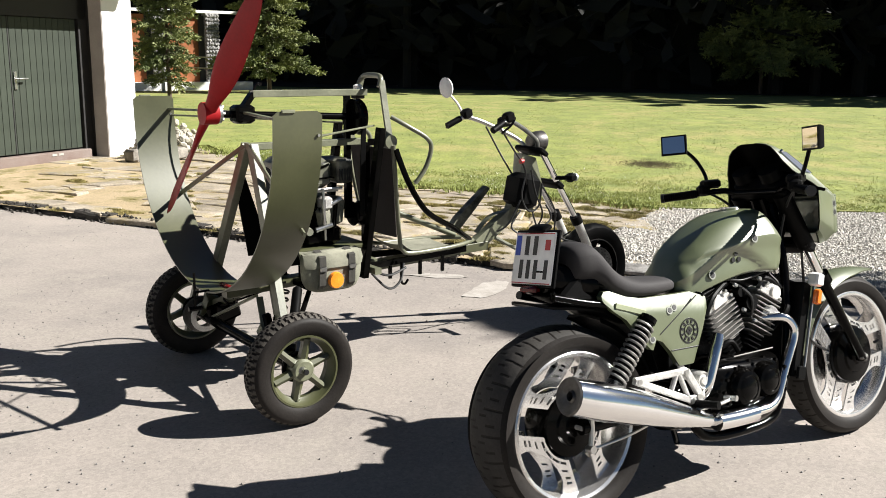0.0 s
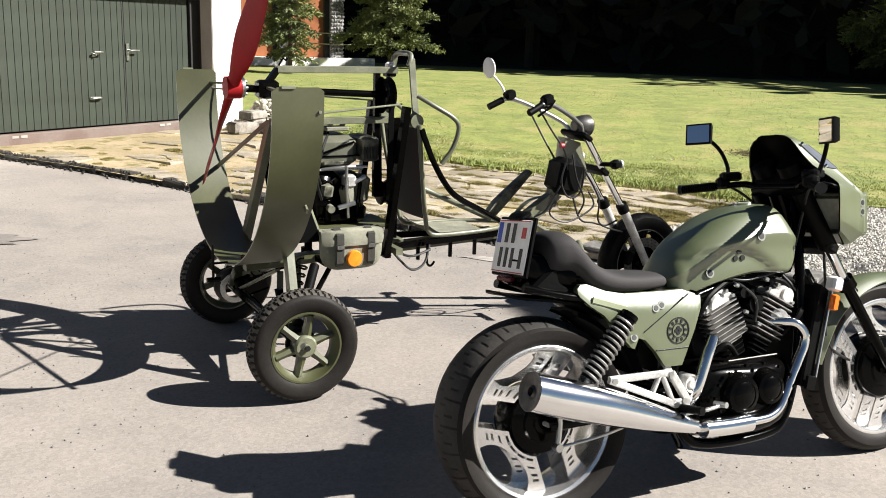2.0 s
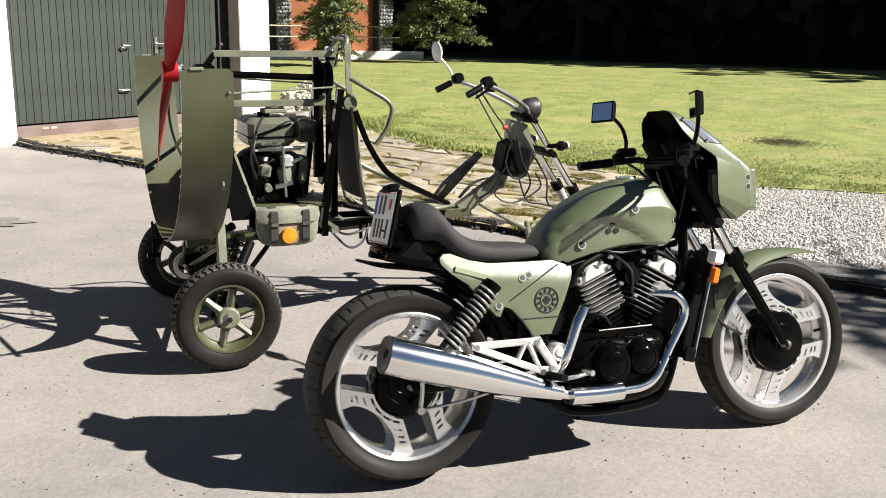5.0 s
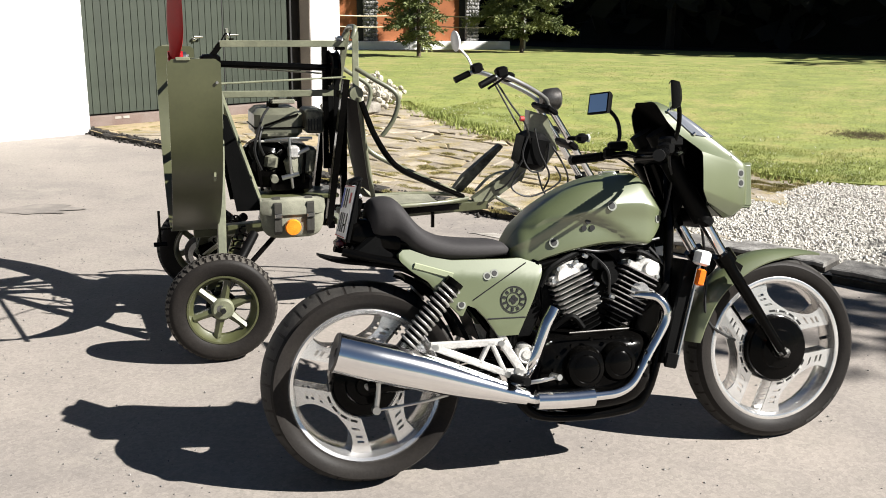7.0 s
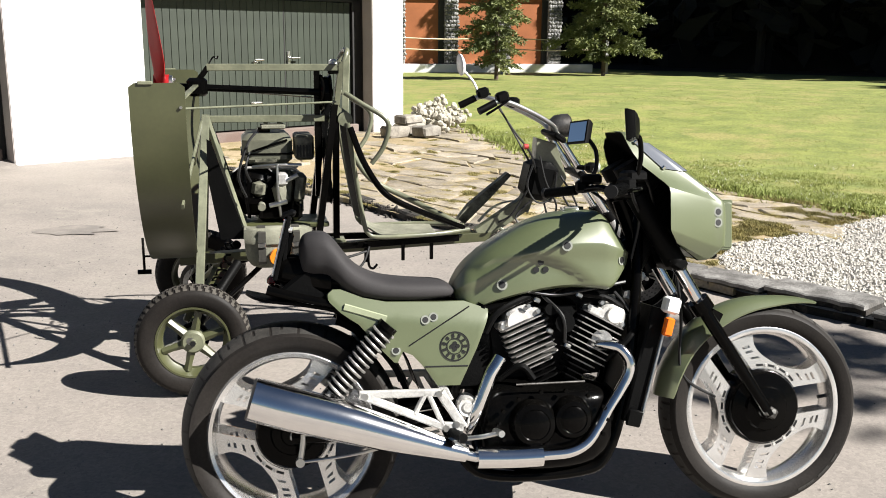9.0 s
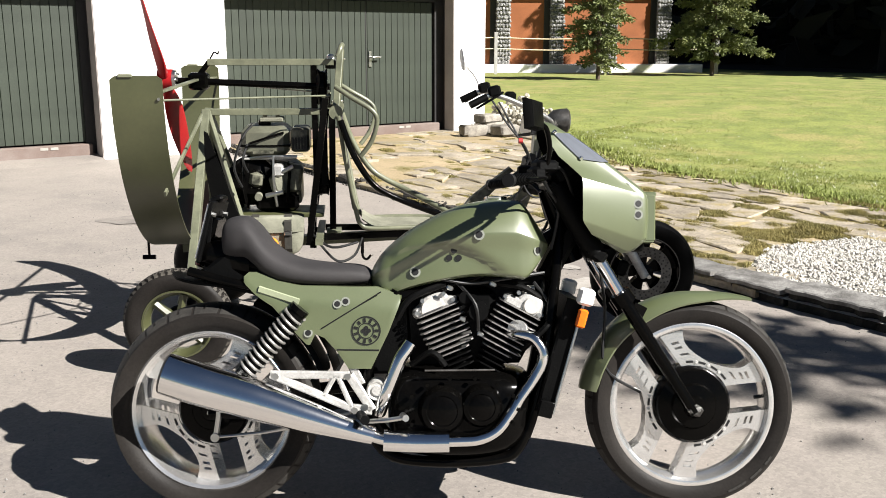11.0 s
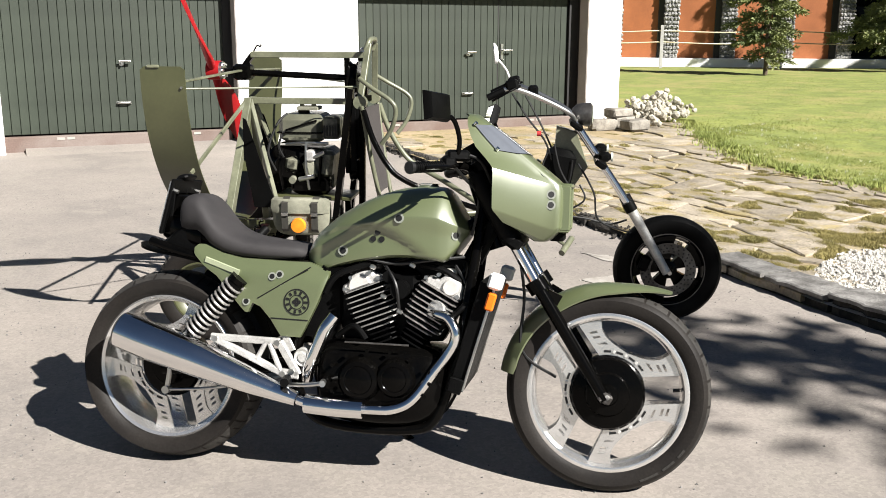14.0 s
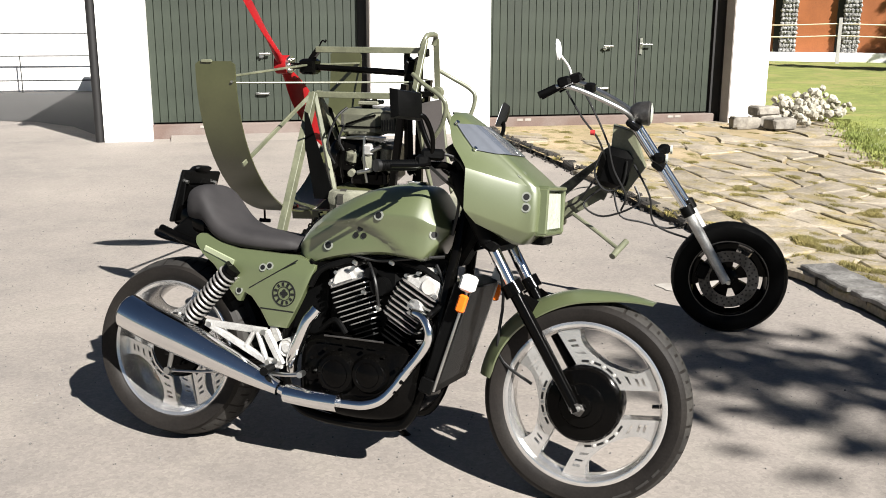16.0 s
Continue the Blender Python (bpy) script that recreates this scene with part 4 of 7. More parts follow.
        part("cap", box((0.046, 0.044, 0.050), (1.112, s * 0.165, 0.665), (0, 15, 0), bevel=0.007), WHITE_PLASTIC, rad, "white corner cap")
        part("indicator", box((0.028, 0.024, 0.056), (1.098, s * 0.176, 0.603), (0, 15, 0), bevel=0.005), AMBER, rad, "small amber side reflector")
    part("radiator_core", bar(low + Vector((0.026, 0, 0.012)), top + Vector((0.026, 0, -0.012)), 0.006, 0.26, up=(0, 1, 0)), CORE, rad, "dark ribbed radiator core")

    # tank, seat, side covers
    rows = [(0.474, 0.702, 0.722, 0.050), (0.488, 0.690, 0.752, 0.082), (0.512, 0.676, 0.788, 0.106), (0.545, 0.666, 0.820, 0.121), (0.600, 0.685, 0.861, 0.138), (0.70, 0.708, 0.914, 0.150), (0.80, 0.720, 0.944, 0.156),
            (0.90, 0.716, 0.950, 0.153), (0.938, 0.712, 0.938, 0.147), (0.965, 0.738, 0.903, 0.137), (0.990, 0.772, 0.862, 0.117), (1.010, 0.800, 0.828, 0.085)]
    shape = [(0.0, 1.0), (0.28, 0.995), (0.50, 0.965), (0.66, 0.90), (0.80, 0.80), (0.92, 0.69), (0.985, 0.61), (1.0, 0.575), (0.985, 0.50), (0.95, 0.38), (0.94, 0.25), (0.93, 0.12), (0.88, 0.03), (0.6, 0.0), (0.0, 0.0)]
    loops = []
    flank = []
    shape = smooth_rows(shape, 3)
    for x, zb, zt, w in smooth_rows(rows, 4):
        # the flank is hollow below a crisp edge towards the seat, for the knees
        edge = np.interp(x, [0.56, 0.59, 0.70, 0.78, 0.852, 0.866], [0.795, 0.814, 0.827, 0.803, 0.762, 0.72])
        deep = 0.017 * np.interp(x, [0.50, 0.58, 0.78, 0.866, 0.88], [0.2, 1.0, 1.0, 0.6, 0.0])
        half = []
        for u, v in shape:
            z = zb + (zt - zb) * v
            y = w * u
            if u > 0.5 and z < edge:
                y -= deep * min(1.0, (edge - z) / 0.014) * max(0.25, 1 - (edge - z) / 0.22)
            half.append((y, z))
        flank.append((x, half))
        loops.append([Vector((x, -y, z)) for y, z in half] + [Vector((x, y, z)) for y, z in half[-2:0:-1]])
    tank = part("fuel_tank", loft(loops), OLIVE, ob, "satin olive fuel tank with shot-hole stickers", sharp=34)
    part("filler_cap", lathe([(0, 0.0), (0.032, 0.0), (0.036, 0.006), (0.036, 0.014), (0, 0.016)], 24), CHROME, tank, "chrome filler cap", at=pose(0.86, 0, 0.945, 90, 0, 0))

    def on_flank(x, z):
        half = min(flank, key=lambda r: abs(r[0] - x))[1]
        return -min(half, key=lambda q: abs(q[1] - z) + (1 if q[0] < 0.05 else 0))[0] - 0.0012
    for x, z in ((0.613, 0.737), (0.80, 0.848), (0.975, 0.80)):
        bullet_mark(tank, (x, on_flank(x, z), z), normal=(0.62, -0.78, 0) if x > 0.9 else (0, -1, 0.15))
    for dx, dz in ((-0.014, -0.006), (0.014, -0.006), (0, 0.016)):
        bullet_mark(tank, (0.727 + dx, on_flank(0.727 + dx, 0.785 + dz), 0.785 + dz), 0.011, ring=False)

    rows = [(0.030, 0.826, 0.036, 0.055), (0.042, 0.830, 0.060, 0.090), (0.070, 0.834, 0.068, 0.108), (0.105, 0.832, 0.068, 0.118), (0.132, 0.812, 0.066, 0.124), (0.155, 0.786, 0.062, 0.128), (0.180, 0.764, 0.053, 0.131), (0.215, 0.745, 0.045, 0.133),
            (0.270, 0.731, 0.038, 0.131), (0.35, 0.724, 0.034, 0.122), (0.43, 0.722, 0.030, 0.104), (0.462, 0.720, 0.023, 0.090), (0.480, 0.717, 0.010, 0.070)]
    seat = part("seat", loft([oval(x, z, h, w, 2.8, 32) for x, z, h, w in smooth_rows(rows, 5)]), VINYL, ob, "charcoal single seat with raised back bolster", sharp=60)
    part("seat_base", loft([oval(x, z, 0.010, w, 4, 20) for x, z, w in smooth_rows([(0.06, 0.775, 0.08), (0.15, 0.752, 0.105), (0.30, 0.722, 0.108), (0.48, 0.705, 0.07)], 3)]), MATT_BLACK, seat)

    chain_top = [(0.106, 0.724), (0.122, 0.738), (0.145, 0.738), (0.207, 0.713), (0.273, 0.699), (0.43, 0.694), (0.50, 0.694), (0.572, 0.668)]
    chain_low = [(0.106, 0.716), (0.114, 0.702), (0.149, 0.668), (0.194, 0.638), (0.258, 0.562), (0.292, 0.526), (0.302, 0.524), (0.318, 0.556), (0.345, 0.545), (0.381, 0.505), (0.416, 0.453), (0.482, 0.452), (0.534, 0.560), (0.562, 0.630), (0.572, 0.660)]

    def edge_at(chain, x):
        return float(np.interp(x, [p[0] for p in chain], [p[1] for p in chain]))
    cols = [(x, edge_at(chain_low, x), edge_at(chain_top, x)) for x in sorted(set([0.106, 0.109, 0.114, 0.122, 0.13, 0.145, 0.165, 0.194, 0.207, 0.225, 0.258, 0.275, 0.292, 0.302, 0.31, 0.318, 0.345, 0.363, 0.381, 0.40, 0.416, 0.45, 0.482, 0.50, 0.516, 0.534, 0.548, 0.562, 0.568, 0.572]))]

    def flank_y(x, z):
        """The upper band leans in under the seat above a crease."""
        crease = 0.668 - 0.10 * (x - 0.12)
        over = max(0.0, z - crease)
        return 0.140 - 0.30 * over - 0.10 * max(0.0, 0.016 - max(0.0, z - edge_at(chain_low, x)))
    for s in (-1, 1):
        bm = loft([[Vector((x, s * (flank_y(x, z) - (0.010 if n in (0, len(cols) - 1) else 0.0)), z)) for z in np.linspace(zb, zt, 14)]
                   + [Vector((x, s * (flank_y(x, z) - 0.022), z)) for z in np.linspace(zt, zb, 14)] for n, (x, zb, zt) in enumerate(cols)])
        sc = part("side_cover", bm, OLIVE, ob, "satin olive angular side cover", sharp=30)
        seam = bar((0.336, s * 0.1405, 0.572), (0.512, s * 0.1385, 0.680), 0.004, 0.004, up=(0, 1, 0))
        bar((0.382, s * 0.1405, 0.510), (0.506, s * 0.1405, 0.508), 0.004, 0.004, bm=seam, up=(0, 1, 0))
        part("seam", seam, DECAL_BLACK, sc)
        part("emblem", bar((0.154, s * (flank_y(0.154, 0.690) + 0.003), 0.690), (0.272, s * (flank_y(0.272, 0.652) + 0.003), 0.652), 0.020, 0.008, up=(0, 1, 0), bevel=0.003), EMBLEM, sc, "raised pale emblem bar")
        badge = lathe([(0.043, 0), (0.043, 0.002), (0.0395, 0.002), (0.0395, 0)], 40, close=True)
        inner = lathe([(0.0235, 0), (0.0235, 0.002), (0.0215, 0.002), (0.0215, 0)], 32, close=True)
        for k in range(11):
            a = 2 * math.pi * k / 11
            box((0.007, 0.002, 0.011), (0.0312 * math.cos(a), 0.001, 0.0312 * math.sin(a)), (0, 90 - math.degrees(a), 0), bm=badge)
        for dx, dz in ((0, 0.008), (0.008, 0), (-0.008, 0), (0, -0.008)):
            rod((dx, 0, dz), (dx, 0.002, dz), 0.0065, n=10, bm=badge)
        inner_ob = mesh_of("badge", badge, DECAL_BLACK)
        bo = new("badge", inner_ob)
        bo.parent = sc
        bo.matrix_basis = pose(0.468, s * 0.1405 - (0.002 if s < 0 else 0), 0.566)
        tagged(bo, "round black badge with a ring of marks")
        ib = new("badge_ring", mesh_of("badge_ring", inner, DECAL_BLACK))
        ib.parent = bo
        for x, z in ((0.384, 0.645), (0.408, 0.652), (0.298, 0.560)):
            bullet_mark(sc, (x, s * (flank_y(x, z) + 0.0005), z), 0.010, (0, s, 0.25))

    # tail, rear mudguard and number plate
    tail = loft([oval(x, z, h, w, 3.2, 24) for x, z, h, w in smooth_rows([(0.12, 0.76, 0.05, 0.10), (0.06, 0.775, 0.062, 0.085), (0.0, 0.785, 0.050, 0.065), (-0.04, 0.785, 0.035, 0.05)], 3)])
    part("tail", tail, BLACK, ob, "black tail section behind the seat")
    guard = loft([[Vector((x, y, z - 0.9 * y * y)) for y in np.linspace(-w, w, 9)] + [Vector((x, y, z - 0.008 - 0.9 * y * y)) for y in np.linspace(w, -w, 9)] for x, z, w in smooth_rows([(-0.125, 0.732, 0.035), (-0.10, 0.726, 0.075), (-0.05, 0.715, 0.085), (0.05, 0.70, 0.085), (0.2, 0.66, 0.085), (0.32, 0.56, 0.085), (0.37, 0.44, 0.085)], 3)])
    arc = []
    for i in range(13):
        a = radians(18 + 50 * i / 12)
        arc.append([Vector((r * math.cos(a), y, 0.318 + r * math.sin(a))) for y, r in ((-0.088, 0.342), (-0.080, 0.358), (0, 0.366), (0.080, 0.358), (0.088, 0.342), (0.080, 0.350), (0, 0.358), (-0.080, 0.350))])
    part("inner_mudguard", loft(arc), MATT_BLACK, ob, "black inner mudguard over the rear wheel")
    part("under_seat_panel", prism([(-0.03, 0.735), (0.05, 0.80), (0.20, 0.77), (0.30, 0.70), (0.30, 0.60), (0.22, 0.62), (0.12, 0.67)], -0.085, 0.085, bevel=0.012), MATT_BLACK, ob, "black panel under the seat")
    part("rear_mudguard", guard, MATT_BLACK, ob, "short flat black rear mudguard")
    plate_m = pose(-0.026, 0.040, 0.858, 0, 0, 0) @ pose(0, 0, 0, 0, 14, 0)
    plate = part("number_plate", box((0.006, 0.21, 0.17), bevel=0.002), WHITE_PLASTIC, ob, "white number plate with dark bars and red edges", at=plate_m)
    back = box((0.012, 0.225, 0.19), (0.010, 0, 0), bevel=0.003)
    part("plate_holder", back, MATT_BLACK, plate, "black plate holder")
    part("plate_box", box((0.020, 0.13, 0.12), (0.025, -0.02, -0.01), bevel=0.008), BLACK, plate, "glossy black box behind the plate")
    for y in (-0.085, 0.085):
        for z in (-0.06, 0.055):
            part("bolt", rod((0.014, y, z), (0.026, y, z), 0.007, n=6), STEEL, plate)
    part("blue_strip", box((0.0012, 0.026, 0.066), (-0.0037, 0.084, 0.042)), DECAL_BLUE, plate)
    for z in (0.081, -0.081):
        part("red_edge", box((0.0012, 0.20, 0.003), (-0.0037, 0, z)), DECAL_RED, plate)
    part("crest", box((0.0012, 0.026, 0.034), (-0.0037, -0.072, 0.044)), DECAL_RED, plate, "small red shield shape")
    for y, z, w in ((0.036, 0.042, 0.034), (-0.008, 0.042, 0.034), (0.058, -0.036, 0.030), (0.020, -0.036, 0.030), (-0.018, -0.036, 0.030), (-0.072, -0.036, 0.030)):
        part("plate_bar", box((0.0012, w * 0.62, 0.062), (-0.0037, y, z)), DECAL_BLACK, plate, "plain dark bar")
    part("tail_lamp", box((0.03, 0.085, 0.026), (-0.050, 0.040, 0.758), bevel=0.008), RED_LENS, ob, "small red tail lamp")
    part("plate_lamp", box((0.045, 0.09, 0.022), (0.004, 0.035, 0.952), (0, -20, 0), bevel=0.008), MATT_BLACK, ob, "black lamp over the plate")
    bracket = bar((-0.02, -0.04, 0.74), (0.0, -0.04, 0.92), 0.02, 0.012)
    bar((-0.02, 0.05, 0.74), (0.0, 0.05, 0.92), 0.02, 0.012, bm=bracket)
    part("plate_bracket", bracket, MATT_BLACK, ob)

    # shocks
    for s in (-1, 1):
        a, b = Vector((0.275, s * 0.150, 0.632)), Vector((0.105, s * 0.150, 0.435))
        shock = part("shock", rod(a, b, 0.026), MATT_BLACK, ob, "rear shock absorber with bright coil spring")
        d = (b - a).normalized()
        u = d.cross(Vector((0, 1, 0)))
        turns, pts = 12, []
        for i in range(turns * 12 + 1):
            t = i / (turns * 12)
            ang = 2 * math.pi * turns * t
            pts.append(a.lerp(b, 0.06 + 0.84 * t) + (u * math.cos(ang) + Vector((0, 1, 0)) * math.sin(ang)) * 0.031)
        part("spring", tube(pts, 0.0044, n=7, k=1), FIN, shock, "bright coil spring")
        part("end_cap", rod(b - d * 0.02, b + d * 0.02, 0.026), CAST, shock)
        part("top_cap", rod(a - d * 0.006, a + d * 0.010, 0.030), BLACK, shock)

    # exhaust
    line = smooth_rows([(-0.105, 0.452, 0.060), (0.0, 0.418, 0.062), (0.15, 0.372, 0.058), (0.30, 0.322, 0.046), (0.42, 0.283, 0.032), (0.49, 0.262, 0.025)], 5)
    bm = bmesh.new()
    d = Vector((0.96, 0, -0.29)).normalized()
    up = Vector((0.29, 0, 0.96)).normalized()
    loops = []
    for i, (x, z, r) in enumerate(line):
        loops.append([Vector((x, -0.195 + 0.03 * max(0, x), z)) + up * r * math.cos(2 * math.pi * k / 28) + Vector((0, 1, 0)) * r * math.sin(2 * math.pi * k / 28) for k in range(28)])
    loft(loops, bm, caps=False)
    muffler = part("silencer", bm, CHROME, ob, "long tapered chrome silencer", sharp=60)
    end_m = Matrix.Translation((-0.106, -0.195, 0.452)) @ d.to_track_quat("Y", "Z").to_matrix().to_4x4()
    part("end_cap", lathe([(0.060, 0.0), (0.056, -0.006), (0.046, -0.004), (0.020, 0.006), (0.014, 0.0), (0.012, 0.03), (0.0, 0.03)], 32), DARK_STEEL, muffler, "dark silencer end with small outlet", at=end_m)
    pipe = tube([(0.45, -0.182, 0.275), (0.52, -0.18, 0.252), (0.62, -0.18, 0.245), (0.74, -0.18, 0.245), (0.80, -0.18, 0.250), (0.85, -0.172, 0.272), (0.889, -0.162, 0.317), (0.922, -0.156, 0.366), (0.960, -0.15, 0.419), (0.985, -0.15, 0.464), (0.988, -0.15, 0.503), (0.962, -0.14, 0.540), (0.925, -0.12, 0.548), (0.89, -0.08, 0.545)], 0.0165, n=16, k=6)
    part("front_pipe", pipe, CHROME, ob, "bent chrome exhaust pipe")
    shield = tube([(0.52, -0.186, 0.250), (0.62, -0.186, 0.245), (0.71, -0.186, 0.245)], 0.031, n=20)
    part("heat_shield", shield, CHROME, ob, "chrome heat shield sleeve")
    rear = tube([(0.598, -0.150, 0.530), (0.586, -0.155, 0.512), (0.568, -0.16, 0.485), (0.546, -0.16, 0.43), (0.520, -0.155, 0.365), (0.505, -0.13, 0.32)], 0.020, n=16, k=6)
    part("rear_pipe", rear, CHROME, ob, "bent chrome exhaust pipe")

    # footrest hanger, pedals, side stand
    for s in (-1, 1):
        y = s * 0.150 if s > 0 else -0.160
        h = bmesh.new()
        for p, q, w in (((0.19, 0.442), (0.42, 0.438), 0.020), ((0.19, 0.442), (0.43, 0.338), 0.020), ((0.42, 0.438), (0.485, 0.335), 0.024), ((0.345, 0.378), (0.378, 0.438), 0.013), ((0.385, 0.438), (0.425, 0.345), 0.013), ((0.43, 0.338), (0.485, 0.335), 0.026)):
            bar((p[0], y, p[1]), (q[0], y, q[1]), w * 1.12, 0.018, bm=h, up=(0, 1, 0), bevel=0.004)
        hang = part("footrest_hanger", h, CAST, ob, "bright cast footrest hanger with triangular cut-outs")
        for p in ((0.205, 0.437), (0.415, 0.435), (0.465, 0.345), (0.435, 0.335)):
            part("bolt", rod((p[0], y - s * 0.004, p[1]), (p[0], y + s * 0.012, p[1]), 0.010, n=8), STEEL, hang)
        part("cover_strut", bar((0.375, s * 0.128, 0.560), (0.452, s * 0.128, 0.405), 0.026, 0.010, up=(0, 1, 0), bevel=0.003), CAST, ob, "bright alloy strut")
        part("pivot", lathe([(0, 0.060), (0.014, 0.060), (0.016, 0.054), (0.022, 0.054), (0.027, 0.058), (0.031, 0.050), (0.032, 0.0), (0, 0.0)] if s > 0 else [(0, -0.060), (0.014, -0.060), (0.016, -0.054), (0.022, -0.054), (0.027, -0.058), (0.031, -0.050), (0.032, 0.0), (0, 0.0)], 28, centre=(0.500, s * 0.108, 0.392)), CAST, ob, "round swingarm pivot cap")
        peg = rod((0.45, y, 0.322), (0.47, y + s * 0.09, 0.325), 0.014)
        part("footrest", peg, MATT_BLACK, ob, "rubber rider footrest")
    pedal = tube([(0.44, -0.178, 0.305), (0.52, -0.20, 0.312), (0.58, -0.205, 0.322)], 0.007, n=8)
    rod((0.575, -0.18, 0.322), (0.585, -0.225, 0.324), 0.010, bm=pedal)
    part("brake_pedal", pedal, STEEL, ob)
    arm = tube([(0.0, -0.12, 0.40), (0.03, -0.125, 0.34), (0.02, -0.125, 0.25)], 0.009, n=8)
    tube([(0.02, -0.128, 0.25), (0.2, -0.135, 0.27), (0.42, -0.13, 0.32)], 0.005, n=8, bm=arm)
    rod((0.02, -0.14, 0.25), (0.02, -0.11, 0.25), 0.013, bm=arm)
    part("brake_rod", arm, STEEL, ob)
    cylinder = tube([(0.62, 0.13, 0.20), (0.70, 0.20, 0.12), (0.78, 0.265, 0.035)], 0.012, n=10)
    part("side_stand", cylinder, BLACK, ob, "folded-out side stand")
    part("stand_foot", box((0.07, 0.05, 0.014), (0.785, 0.272, 0.036), (6, 0, 20), bevel=0.004), STEEL, ob)

    # fork, front mudguard
    steer_top = Vector((1.025, 0, 1.0))
    for s in (-1, 1):
        y = Vector((0, s * 0.098, 0))
        fork = part("fork_leg", rod(steer_top + y, Vector((1.235, 0, 0.65)) + y, 0.019, n=16), CHROME, ob, "chrome fork tube with black slider")
        part("slider", rod(Vector((1.228, 0, 0.662)) + y, Vector((1.455, 0, 0.308)) + y, 0.0205, 0.0185, n=16), BLACK, fork, "black fork slider")
        part("seal", rod(Vector((1.222, 0, 0.67)) + y, Vector((1.245, 0, 0.637)) + y, 0.034, n=16), BLACK, fork)
        part("shroud", rod(Vector((1.03, 0, 0.99)) + y, Vector((1.15, 0, 0.79)) + y, 0.033, n=16), MATT_BLACK, fork, "black upper fork shroud")
        part("lug", box((0.044, 0.020, 0.034), (1.455, s * 0.105, 0.315), (0, 30, 0), bevel=0.006), DARK_STEEL, fork, "dull axle clamp")
    part("lower_yoke", box((0.07, 0.25, 0.045), (1.15, 0, 0.79), (0, 32, 0), bevel=0.01), MATT_BLACK, ob)
    part("upper_yoke", box((0.06, 0.25, 0.03), (1.035, 0, 0.985), (0, 32, 0), bevel=0.008), MATT_BLACK, ob)
    loops = []
    for i in range(33):
        f = i / 32
        a = radians(172 - 112 * f)
        r = 0.347 + (0.030 * max(0, (f - 0.75) / 0.25) ** 1.5)
        w = 0.068 - 0.034 * max(0, (f - 0.6) / 0.4) ** 2 - 0.014 * max(0, (0.15 - f) / 0.15)
        skirt = 0.046 * (1 - 0.9 * max(0.0, (f - 0.45) / 0.55) ** 1.3)
        cr = []
        for k in range(11):
            t = -1 + 2 * k / 10
            rr = r - skirt * abs(t) ** 2.5
            cr.append(Vector((1.462 + rr * math.cos(a), w * t, 0.318 + rr * math.sin(a))))
        for k in range(11):
            t = 1 - 2 * k / 10
            rr = r - 0.005 - skirt * abs(t) ** 2.5
            cr.append(Vector((1.462 + rr * math.cos(a), w * t * 0.97, 0.318 + rr * math.sin(a))))
        loops.append(cr)
    part("front_mudguard", loft(loops), OLIVE, ob, "satin olive front mudguard", sharp=50)
    for s in (-1, 1):
        part("mudguard_stay", bar((1.30, s * 0.080, 0.60), (1.26, s * 0.098, 0.62), 0.05, 0.008, up=(0, 1, 0)), BLACK, ob)
    cable = tube([(1.16, -0.07, 0.80), (1.19, -0.05, 0.62), (1.19, -0.055, 0.44), (1.30, -0.05, 0.36)], 0.005, n=7)
    part("brake_hose", cable, DECAL_BLACK, ob)

    # fairing with lamp and screen
    rows = [(0.835, 1.150, 0.150, 0.790, 1.255, 0.090), (0.848, 1.126, 0.178, 0.797, 1.268, 0.104), (0.884, 1.098, 0.206, 0.826, 1.297, 0.121), (0.892, 1.095, 0.2085, 0.834, 1.302, 0.1235),
            (0.950, 1.094, 0.211, 0.900, 1.305, 0.125), (0.998, 1.094, 0.210, 0.950, 1.303, 0.125), (1.012, 1.092, 0.206, 0.968, 1.297, 0.1245), (1.024, 1.083, 0.197, 0.986, 1.278, 0.122), (1.045, 1.063, 0.178, 1.010, 1.248, 0.118),
            (1.076, 1.032, 0.153, 1.060, 1.184, 0.111), (1.112, 1.012, 0.130, 1.108, 1.122, 0.101), (1.146, 0.999, 0.111, 1.146, 1.070, 0.090), (1.168, 0.996, 0.090, 1.168, 1.040, 0.072), (1.181, 0.998, 0.060, 1.181, 1.024, 0.048), (1.186, 1.0, 0.024, 1.186, 1.014, 0.018)]
    fairing = part("fairing", loft(shell(rows, 0), closed=False), OLIVE, ob, "satin olive handlebar fairing", sharp=24)
    part("lining", loft(shell(rows, 0.006, True), closed=False), MATT_BLACK, fairing, "black inside of the fairing", sharp=60)
    floor_bm = loft([[Vector((1.155, -0.148, 0.834)), Vector((1.155, 0.148, 0.834))], [Vector((1.255, -0.10, 0.791)), Vector((1.255, 0.10, 0.791))]], closed=False)
    part("underside", floor_bm, OLIVE, fairing)
    loops = []
    for loop in shell([(zr, xr, wr, zf, xf + 0.002, wf) for zr, xr, wr, zf, xf, wf in rows if zf > 1.04], -0.004, True):
        if loop[0].z < 1.165:
            loops.append([p.copy() for p in loop[3:-3]])
    part("screen", loft(loops, closed=False), SCREEN, fairing, "small smoked fly screen")
    for row in (loops[0], loops[-1]):
        for p in (row[0], row[-1]):
            part("rivet", rod(p, p + Vector((0.006, 0.004 if p.y > 0 else -0.004, 0.006)), 0.006, n=10), CHROME, fairing)
    part("headlamp", box((0.03, 0.20, 0.125), (1.303, 0, 0.895), (0, -3, 0), bevel=0.008), LENS, fairing, "rectangular headlamp with ribbed glass")
    rim = bmesh.new()
